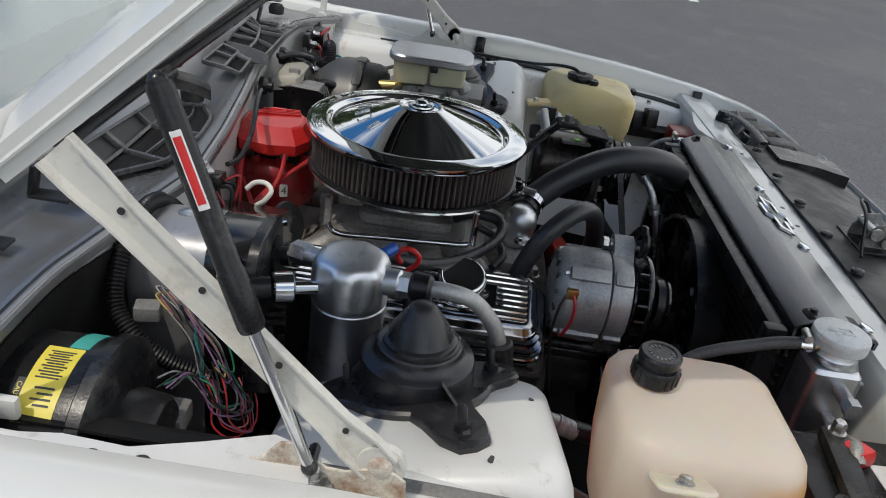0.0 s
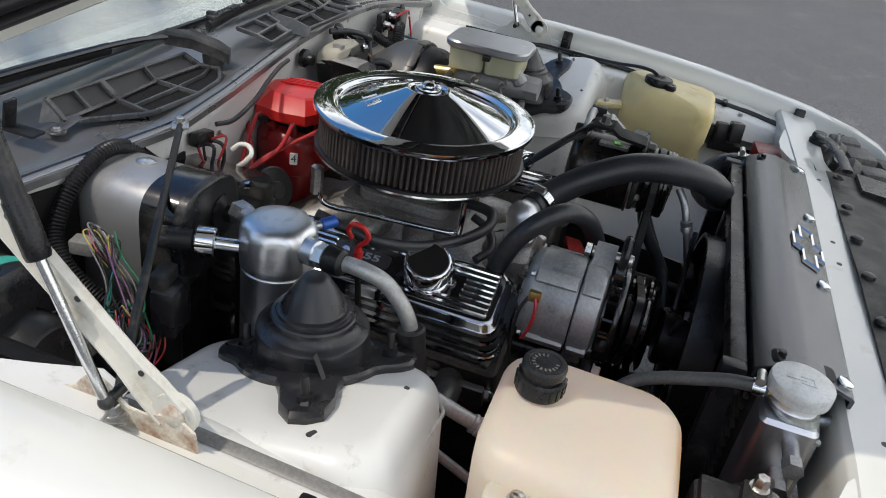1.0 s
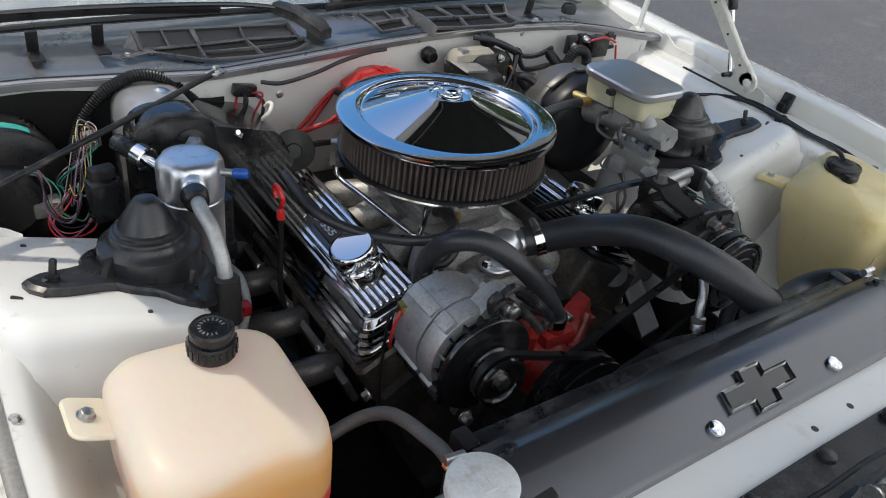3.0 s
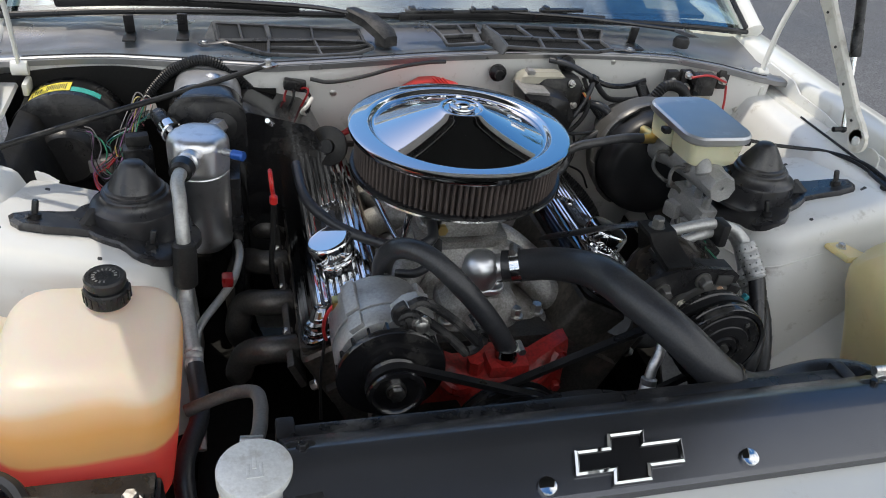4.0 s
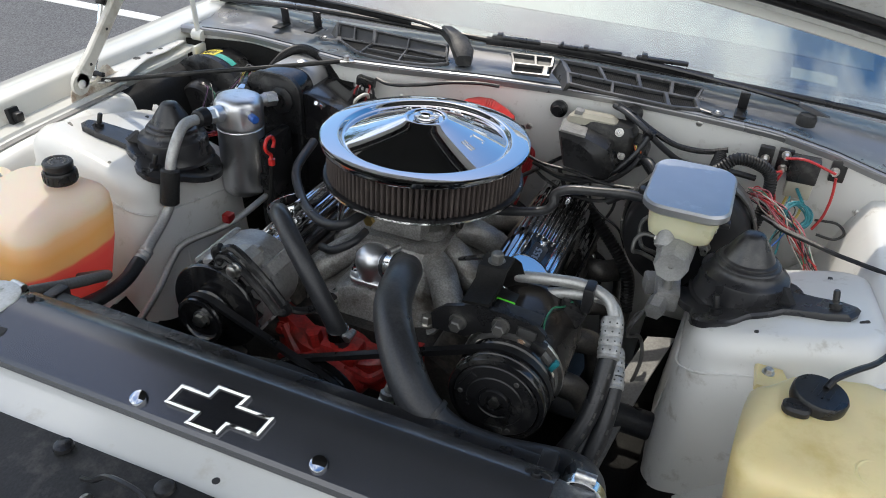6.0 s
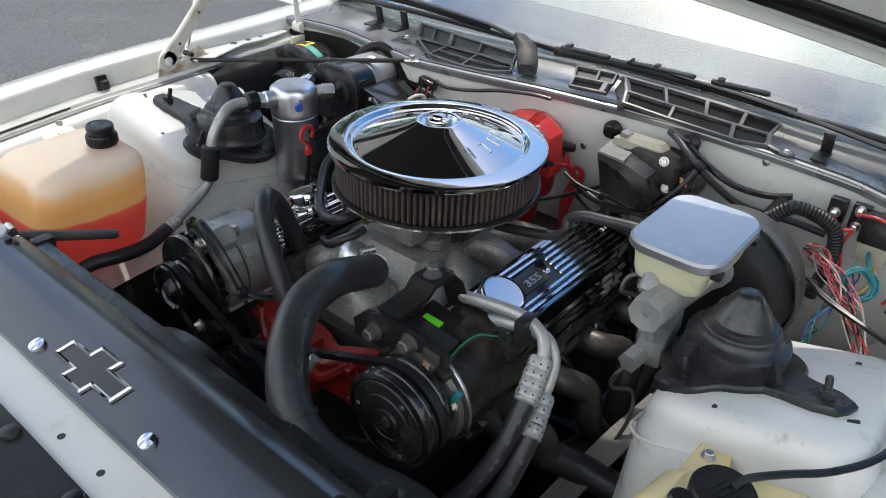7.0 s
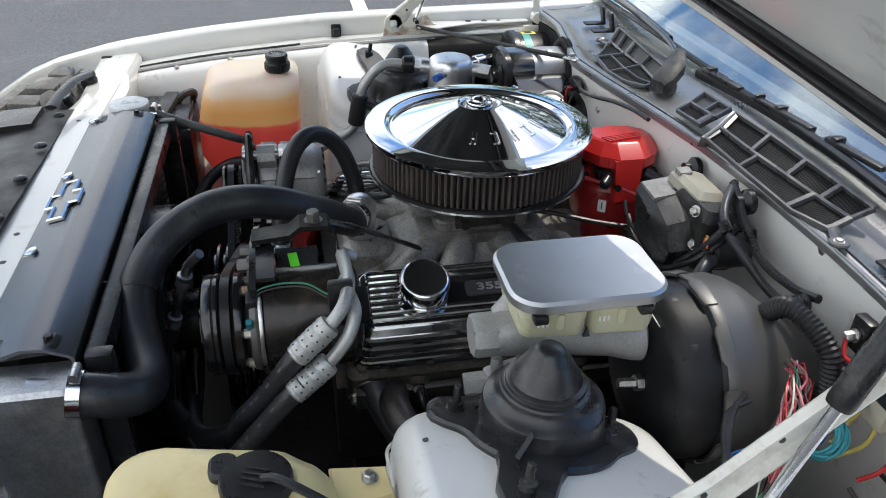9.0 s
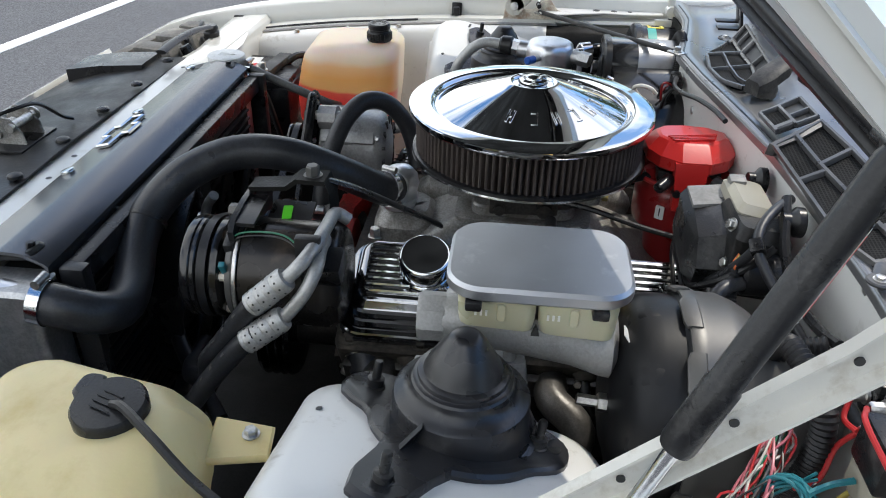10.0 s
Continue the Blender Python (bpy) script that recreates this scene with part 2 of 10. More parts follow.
M_LABEL_RED = mat("red_label", (0.62, 0.03, 0.03), 0.4, var=0.05, scale=30)
M_GREEN = mat("green_sticker", (0.13, 0.75, 0.03), 0.5, var=0.04, scale=30)
M_INK = mat("dark_ink", (0.03, 0.03, 0.03), 0.5, var=0.1, scale=30)
M_BRASS = mat("brass", (0.62, 0.46, 0.18), 0.35, 1.0, var=0.1, scale=40, bump=0.05)
M_BLUE = mat("blue_anodised", (0.02, 0.09, 0.36), 0.3, 0.3, var=0.05, scale=40)
M_GREY_PLASTIC = mat("grey_plastic", (0.20, 0.195, 0.185), 0.5, 0.0, var=0.12, scale=18, bump=0.1, dirt=(0.10, 0.095, 0.09), amount=0.25)
M_BEIGE = mat("beige_plastic", (0.33, 0.31, 0.25), 0.5, 0.0, var=0.1, scale=20, bump=0.08, dirt=(0.25, 0.22, 0.17), amount=0.2)


def asphalt_material():
    """Aggregate specks in grey binder over the broad patches."""
    m = mat("asphalt", (0.082, 0.082, 0.086), 0.75, 0.0, var=0.14, scale=0.7, bump=0.8, bscale=110, dirt=(0.125, 0.125, 0.125), amount=0.16, dscale=3)
    n, l = m.node_tree.nodes, m.node_tree.links
    p, co, vo, mr, mx = n["Principled BSDF"], n.new("ShaderNodeTexCoord"), n.new("ShaderNodeTexVoronoi"), n.new("ShaderNodeMapRange"), n.new("ShaderNodeMixRGB")
    src = p.inputs["Base Color"].links[0].from_socket
    vo.inputs["Scale"].default_value = 150.0
    l.new(co.outputs["Object"], vo.inputs["Vector"])
    mr.inputs[3].default_value, mr.inputs[4].default_value = 0.45, 1.6
    l.new(vo.outputs["Color"], mr.inputs[0])
    mx.blend_type, mx.inputs[0].default_value = "MULTIPLY", 1.0
    l.new(src, mx.inputs[1])
    l.new(mr.outputs[0], mx.inputs[2])
    l.new(mx.outputs[0], p.inputs["Base Color"])
    return m


M_ASPHALT = asphalt_material()
M_LINE = mat("line_paint", (0.68, 0.68, 0.66), 0.6, 0.0, var=0.08, scale=6, bump=0.3, bscale=120, dirt=(0.25, 0.25, 0.25), amount=0.12, dscale=15)
M_GLASS_BACK = mat("glass_back_film", (0.085, 0.095, 0.11), 0.45, 0.1, var=0.15, scale=6)
M_BARK = mat("bark", (0.14, 0.11, 0.085), 0.9, 0.0, var=0.3, scale=4, bump=0.8, bscale=30)
M_LEAF = mat("leaves", (0.055, 0.095, 0.028), 0.55, 0.0, var=0.4, scale=1.5)
M_DUST = mat("dusty_plastic", (0.085, 0.08, 0.072), 0.6, 0.0, var=0.3, scale=14, bump=0.15, bscale=200, dirt=(0.20, 0.185, 0.16), amount=0.35, dscale=16)
# near-black; the shade deep in the bay is put into this colour too
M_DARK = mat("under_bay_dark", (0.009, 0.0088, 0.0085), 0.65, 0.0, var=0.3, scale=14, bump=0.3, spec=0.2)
WIRE = {k: mat("wire_" + k, c, 0.38, 0.0, var=0.05, scale=60) for k, c in dict(
    red=(0.40, 0.02, 0.022), black=(0.014, 0.014, 0.014), green=(0.02, 0.17, 0.09), teal=(0.012, 0.144, 0.174), yellow=(0.42, 0.34, 0.09), pink=(0.45, 0.13, 0.16),
    white=(0.42, 0.40, 0.36), grey=(0.18, 0.17, 0.17), orange=(0.6, 0.14, 0.04), purple=(0.18, 0.08, 0.18), blue=(0.03, 0.10, 0.35)).items()}


def tank_material():
    """Translucent cream plastic with orange scale and red coolant behind it in the lower part."""
    m = mat("coolant_tank_plastic", (0.90, 0.84, 0.74), 0.36, var=0.04, scale=8, bump=0.04, sss=0.5)
    n, l = m.node_tree.nodes, m.node_tree.links
    p = n["Principled BSDF"]
    src = p.inputs["Base Color"].links[0].from_socket
    sep, co, wob = n.new("ShaderNodeSeparateXYZ"), n.new("ShaderNodeTexCoord"), n.new("ShaderNodeTexNoise")
    wob.inputs["Scale"].default_value = 7.0
    l.new(co.outputs["Object"], sep.inputs[0])
    l.new(co.outputs["Object"], wob.inputs["Vector"])
    add = n.new("ShaderNodeMath")
    add.operation, add.inputs[1].default_value = "MULTIPLY_ADD", 0.04
    l.new(wob.outputs["Fac"], add.inputs[0])
    l.new(sep.outputs["Z"], add.inputs[2])
    r = n.new("ShaderNodeValToRGB")
    mr = n.new("ShaderNodeMapRange")
    mr.inputs[1].default_value, mr.inputs[2].default_value = 0.70, 0.90
    l.new(add.outputs[0], mr.inputs[0])
    e = r.color_ramp.elements
    e[0].position, e[0].color = 0.38, (0.93, 0.13, 0.13, 1)
    e[1].position, e[1].color = 0.86, (0.97, 0.92, 0.83, 1)
    for pos, c in ((0.445, (0.93, 0.18, 0.15, 1)), (0.475, (0.93, 0.62, 0.28, 1)), (0.62, (0.92, 0.56, 0.22, 1)), (0.74, (0.92, 0.66, 0.38, 1)), (0.79, (0.93, 0.84, 0.70, 1))):
        e.new(pos).color = c
    l.new(mr.outputs[0], r.inputs["Fac"])
    # scale and coolant on front and inboard walls; outer wall's scattered light painted cream
    dif, face, clean = n.new("ShaderNodeMath"), n.new("ShaderNodeMapRange"), n.new("ShaderNodeMixRGB")
    dif.operation = "SUBTRACT"
    l.new(sep.outputs["X"], dif.inputs[0])
    l.new(sep.outputs["Y"], dif.inputs[1])
    face.inputs[1].default_value, face.inputs[2].default_value = -0.225, -0.16
    l.new(dif.outputs[0], face.inputs[0])
    clean.inputs[1].default_value = (0.95, 0.91, 0.83, 1)
    l.new(face.outputs[0], clean.inputs[0])
    l.new(r.outputs["Color"], clean.inputs[2])
    mx = n.new("ShaderNodeMixRGB")
    mx.blend_type, mx.inputs[0].default_value = "MULTIPLY", 0.35
    l.new(clean.outputs[0], mx.inputs[1])
    l.new(src, mx.inputs[2])
    l.new(mx.outputs[0], p.inputs["Base Color"])
    # thin wall: light passes through
    thin, both = n.new("ShaderNodeBsdfTranslucent"), n.new("ShaderNodeMixShader")
    both.inputs[0].default_value = 0.50
    l.new(mx.outputs[0], thin.inputs["Color"])
    l.new(p.outputs[0], both.inputs[1])
    l.new(thin.outputs[0], both.inputs[2])
    l.new(both.outputs[0], n["Material Output"].inputs["Surface"])
    return m


M_TANK = tank_material()


def mesh_material():
    """Fine black plastic mesh: square cells with lighter threads."""
    m = mat("plastic_mesh", (0.012, 0.012, 0.012), 0.75, 0.0, var=0.2, scale=20, spec=0.08)
    n, l = m.node_tree.nodes, m.node_tree.links
    p, co, br = n["Principled BSDF"], n.new("ShaderNodeTexCoord"), n.new("ShaderNodeTexBrick")
    br.offset = 0.0
    br.inputs["Color1"].default_value = br.inputs["Color2"].default_value = (0.006, 0.006, 0.006, 1)
    br.inputs["Mortar"].default_value = (0.024, 0.024, 0.024, 1)
    br.inputs["Scale"].default_value, br.inputs["Mortar Size"].default_value = 1.0, 0.0006
    br.inputs["Brick Width"].default_value = br.inputs["Row Height"].default_value = 0.0035
    l.new(co.outputs["Object"], br.inputs["Vector"])
    l.new(br.outputs["Color"], p.inputs["Base Color"])
    return m


M_MESH = mesh_material()


def glass_material():
    m = bpy.data.materials.new("tinted_glass")
    m.use_nodes = True
    p = m.node_tree.nodes["Principled BSDF"]
    p.inputs["Base Color"].default_value = (0.75, 0.9, 0.88, 1)
    p.inputs["Roughness"].default_value, p.inputs["Transmission Weight"].default_value, p.inputs["IOR"].default_value = 0.02, 1.0, 2.4
    return m


M_GLASS = glass_material()


# ---- building helpers ----
XC = 0.032      # the car's centre line


def V(*a):
    return Vector(a)


def thing(name, base, label, category, group="", kind=""):
    ob = new(name)
    ob.empty_display_size = 0.05
    ob.location = base
    return tagged(ob, label, category, group, kind)


def unit(name, base, label, parent):
    """A unit of several pieces that belongs to a larger thing: an Empty under it."""
    ob = new(name)
    ob.empty_display_size = 0.03
    ob.parent = parent
    ob.matrix_parent_inverse = Matrix.Translation(parent.location).inverted()
    ob.location = base
    return tagged(ob, label)


def part(name, bm, material, parent=None, label="", smooth=38, kind="", category=""):
    """Links a bmesh, built in world metres, as one mesh object under a thing or a part."""
    bmesh.ops.recalc_face_normals(bm, faces=bm.faces)
    me = bpy.data.meshes.new(name)
    bm.to_mesh(me)
    bm.free()
    me.materials.append(material)
    me.shade_smooth()
    me.set_sharp_from_angle(angle=radians(smooth))
    ob = new(name, me)
    if parent is not None:
        ob.parent = parent
        if parent.type == "EMPTY":
            ob.matrix_parent_inverse = Matrix.Translation(parent.location).inverted()
    return tagged(ob, label, category, "", kind)


def B():
    return bmesh.new()


def spline(pts, per=6):
    """Catmull-Rom through pts."""
    p = [Vector(q) for q in pts]
    if len(p) == 2:
        return [p[0].lerp(p[1], i / per) for i in range(per + 1)]
    p = [2 * p[0] - p[1]] + p + [2 * p[-1] - p[-2]]
    out = []
    for i in range(1, len(p) - 2):
        a, b, c, d = p[i - 1:i + 3]
        for k in range(per):
            t = k / per
            out.append(0.5 * (2 * b + (c - a) * t + (2 * a - 5 * b + 4 * c - d) * t * t + (3 * b - a - 3 * c + d) * t ** 3))
    return out + [p[-2]]


def rings(bm, loops, closed=True, caps=True):
    """Joins loops of equal length by quads."""
    vs = [[bm.verts.new(q) for q in loop] for loop in loops]
    n = len(vs[0])
    for a, b in zip(vs, vs[1:]):
        for i in range(n if closed else n - 1):
            j = (i + 1) % n
            bm.faces.new((a[i], a[j], b[j], b[i]))
    if caps and closed:
        bm.faces.new(vs[0][::-1])
        bm.faces.new(vs[-1])
    return vs


def sweep(bm, path, radius, seg=10, caps=True, flat=1.0):
    """A tube along points; radius is a number or a function of 0..1."""
    path = [Vector(q) for q in path]
    keep = [path[0]]
    for q in path[1:]:
        if (q - keep[-1]).length > 1e-5:
            keep.append(q)
    path = keep
    t0 = (path[1] - path[0]).normalized()
    up = Vector((0, 0, 1)) if abs(t0.z) < 0.9 else Vector((1, 0, 0))
    side = t0.cross(up).normalized()
    loops = []
    for i, q in enumerate(path):
        t = (path[min(i + 1, len(path) - 1)] - path[max(i - 1, 0)]).normalized()
        side = (side - t * side.dot(t)).normalized()
        other = t.cross(side)
        r = radius(i / (len(path) - 1)) if callable(radius) else radius
        loops.append([q + r * (math.cos(a) * side + flat * math.sin(a) * other) for a in (2 * math.pi * k / seg for k in range(seg))])
    rings(bm, loops, True, caps)


def tube(bm, pts, r, seg=10, per=6, flat=1.0):
    sweep(bm, spline(pts, per), r, seg, True, flat)


def loom(bm, pts, r, pitch=0.006, seg=10):
    """Corrugated split conduit."""
    fine = spline(pts, 14)
    length = sum((b - a).length for a, b in zip(fine, fine[1:]))
    n = max(8, int(length / pitch) * 2)
    # even resampling
    cum, out, j = [0.0], [], 0
    for a, b in zip(fine, fine[1:]):
        cum.append(cum[-1] + (b - a).length)
    for i in range(n + 1):
        d = length * i / n
        while j < len(cum) - 2 and cum[j + 1] < d:
            j += 1
        out.append(fine[j].lerp(fine[j + 1], (d - cum[j]) / max(cum[j + 1] - cum[j], 1e-9)))
    sweep(bm, out, lambda u: r * (1.0 if round(u * n) % 2 else 0.84), seg)


def lathe(bm, prof, at=(0, 0, 0), axis=(0, 0, 1), seg=40, a0=0.0, a1=360.0):
    """Turns a profile of (radius, height) about an axis through at."""
    q = Vector(axis).normalized().to_track_quat("Z", "Y")
    at = Vector(at)
    full = abs(a1 - a0) > 359.9
    n = seg if full else seg + 1
    cols = []
    for k in range(n):
        a = radians(a0 + (a1 - a0) * k / seg)
        cols.append([at + q @ Vector((r * math.cos(a), r * math.sin(a), z)) for r, z in prof])
    vs = [[bm.verts.new(c) for c in col] for col in cols]
    for k in range(seg):
        a, b = vs[k], vs[(k + 1) % n]
        for i in range(len(prof) - 1):
            if prof[i][0] < 1e-6 and prof[i + 1][0] < 1e-6:
                continue
            bm.faces.new((a[i], b[i], b[i + 1], a[i + 1]))
    bmesh.ops.remove_doubles(bm, verts=bm.verts, dist=1e-6)


def cyl(bm, p0, p1, r, r1=None, seg=20, bev=0.0):
    p0, p1 = Vector(p0), Vector(p1)
    h = (p1 - p0).length
    r1 = r if r1 is None else r1
    b = min(bev, r * 0.4, h * 0.4)
    prof = [(0, 0), (r, 0), (r1, h), (0, h)] if not b else [(0, 0), (r - b, 0), (r, b), (r1, h - b), (r1 - b, h), (0, h)]
    lathe(bm, prof, p0, p1 - p0, seg)


def box(bm, c, s, bev=0.0, rot=(0, 0, 0), seg=2):
    g = bmesh.ops.create_cube(bm, size=1.0)
    m = pose(*c, *rot) @ Matrix.Diagonal((*s, 1))
    bmesh.ops.transform(bm, matrix=m, verts=g["verts"])
    if bev:
        es = list({e for v in g["verts"] for e in v.link_edges})
        bmesh.ops.bevel(bm, geom=es, offset=bev, segments=seg, profile=0.6, affect="EDGES")


def prism(bm, poly, z0, z1, m=None, bev=0.0):
    """A polygon in the xy plane raised from z0 to z1, then placed by m."""
    m = m or Matrix()
    if not bev:
        rings(bm, [[m @ Vector((x, y, z)) for x, y in poly] for z in (z0, z1)])
        return
    cx, cy = sum(p[0] for p in poly) / len(poly), sum(p[1] for p in poly) / len(poly)

    def shrink(d):
        out = []
        for i, (x, y) in enumerate(poly):
            a, b = Vector(poly[i - 1]), Vector(poly[(i + 1) % len(poly)])
            t = (b - a).normalized()
            nrm = Vector((-t.y, t.x))
            if nrm.dot(Vector((cx - x, cy - y))) < 0:
                nrm = -nrm
            out.append((x + nrm.x * d, y + nrm.y * d))
        return out
    small = shrink(bev)
    rings(bm, [[m @ Vector((x, y, z)) for x, y in pl] for pl, z in ((small, z0), (poly, z0 + bev), (poly, z1 - bev), (small, z1))])


def rrect(w, h, r, n=5):
    out = []
    for cx, cy, a0 in ((w / 2 - r, h / 2 - r, 0), (-w / 2 + r, h / 2 - r, 90), (-w / 2 + r, -h / 2 + r, 180), (w / 2 - r, -h / 2 + r, 270)):
        for k in range(n + 1):
            a = radians(a0 + 90 * k / n)
            out.append((cx + r * math.cos(a), cy + r * math.sin(a)))
    return out


def hexbolt(bm, at, axis, r, h):
    """Hexagon head with washer."""
    ax = Vector(axis).normalized()
    lathe(bm, [(0, 0), (r * 1.35, 0), (r * 1.35, h * 0.22), (0, h * 0.22)], at, ax, 16)
    lathe(bm, [(0, 0), (r, 0), (r, h * 0.85), (r * 0.8, h), (0, h)], Vector(at) + ax * h * 0.22, ax, 6)


def sheet(bm, f, nu, nv, thick=0.0):
    vs = [[bm.verts.new(f(i / nu, j / nv)) for j in range(nv + 1)] for i in range(nu + 1)]
    fs = [bm.faces.new((vs[i][j], vs[i + 1][j], vs[i + 1][j + 1], vs[i][j + 1])) for i in range(nu) for j in range(nv)]
    if thick:
        bmesh.ops.recalc_face_normals(bm, faces=fs)
        bmesh.ops.solidify(bm, geom=fs, thickness=thick)


def lerp(table, x):
    """Linear look-up in rows of (x, y)."""
    table = sorted(table)
    if x <= table[0][0]:
        return table[0][1]
    for (a, p), (b, q) in zip(table, table[1:]):
        if x <= b:
            return p + (q - p) * (x - a) / (b - a)
    return table[-1][1]


# ---- ground ----
def ground():
    bm = B()
    # finer cells near the car, one sheet to the horizon
    edge = [-300, -60, -14, -6, -3, 0, 3, 6, 14, 60, 300]
    vs = [[bm.verts.new((x, y, 0)) for y in edge] for x in edge]
    for i in range(len(edge) - 1):
        for j in range(len(edge) - 1):
            bm.faces.new((vs[i][j], vs[i + 1][j], vs[i + 1][j + 1], vs[i][j + 1]))
    part("ground", bm, M_ASPHALT, None, "grey weathered asphalt of a parking lot", kind="structure", category="ground")
    for x0, x1, y0, y1, w in ((-9.0, -2.25, -1.85, -2.95, 0.10), (-9.0, -2.25, 0.19, 0.22, 0.10), (-9.0, -2.25, 2.62, 2.66, 0.10), (8.2, 13.0, -2.62, -2.62, 0.12)):
        bm = B()
        prism(bm, [(x0, y0 - w / 2), (x1, y1 - w / 2), (x1, y1 + w / 2), (x0, y0 + w / 2)], 0.0, 0.004)
        part("parking_line", bm, M_LINE, None, "worn white painted line on the asphalt", kind="structure", category="road marking")


ground()

# ---- car body ----
ZT = [(0.75, 0.925), (0.45, 0.918), (0.25, 0.91), (0.0, 0.905), (-0.2, 0.898), (-0.45, 0.878), (-0.65, 0.855), (-0.8, 0.832), (-0.87, 0.815), (-0.95, 0.765)]
DX = [(0.75, 0.80), (0.0, 0.80), (-0.3, 0.805), (-0.55, 0.80), (-0.7, 0.785), (-0.8, 0.745), (-0.87, 0.69), (-0.95, 0.58)]
LIP = [(-0.80, 0.315), (-0.65, 0.312), (-0.55, 0.308), (-0.42, 0.282), (-0.29, 0.254), (-0.15, 0.262), (0.0, 0.278), (0.15, 0.300), (0.44, 0.320), (0.55, 0.320), (0.65, 0.300), (0.74, 0.270), (0.85, 0.265)]
LIPZ = [(-0.78, 0.905), (-0.6, 0.917), (-0.29, 0.926), (0.0, 0.939), (0.3, 0.938), (0.55, 0.926), (0.66, 0.915), (0.80, 0.895)]

body = thing("car_body", (XC, 0.0, 0.0), "white coupe body with its hood open", "car body")


def plate_z(dx, y):
    """Height of the tower tops, which rise outward and forward."""
    return 0.842 + 0.285 * (dx - 0.65) - 0.20 * (y + 0.112)


def fender(s):
    bm = B()
    ys = [0.75 - 1.70 * i / 34 for i in range(35)]
    loops = []
    for y in ys:
        d, z = lerp(DX, y), lerp(ZT, y)
        f = max(0.0, (-0.7 - y) / 0.25)
        sec = [(d - 0.055, z - 0.048), (d - 0.052, z - 0.042), (d - 0.016, z - 0.042), (d - 0.012, z - 0.006), (d - 0.006, z), (d + 0.03, z + 0.001), (d + 0.085, z - 0.012),
               (d + 0.122, z - 0.045), (d + 0.135, z - 0.11), (d + 0.135 - 0.03 * f, z - 0.28), (d + 0.12, 0.40), (d + 0.10, 0.24), (d + 0.095, 0.24), (d + 0.115, 0.40)]
        back = [(d + 0.125, z - 0.28), (d + 0.125, z - 0.11), (d + 0.112, z - 0.052), (d + 0.08, z - 0.02), (d + 0.03, z - 0.009), (d, z - 0.009), (d - 0.004, z - 0.05)]
        loops.append([(XC + s * dx, y, zz) for dx, zz in sec + back])
    rings(bm, loops)
    return part("fender", bm, M_PAINT, body, "white painted front fender", smooth=45)


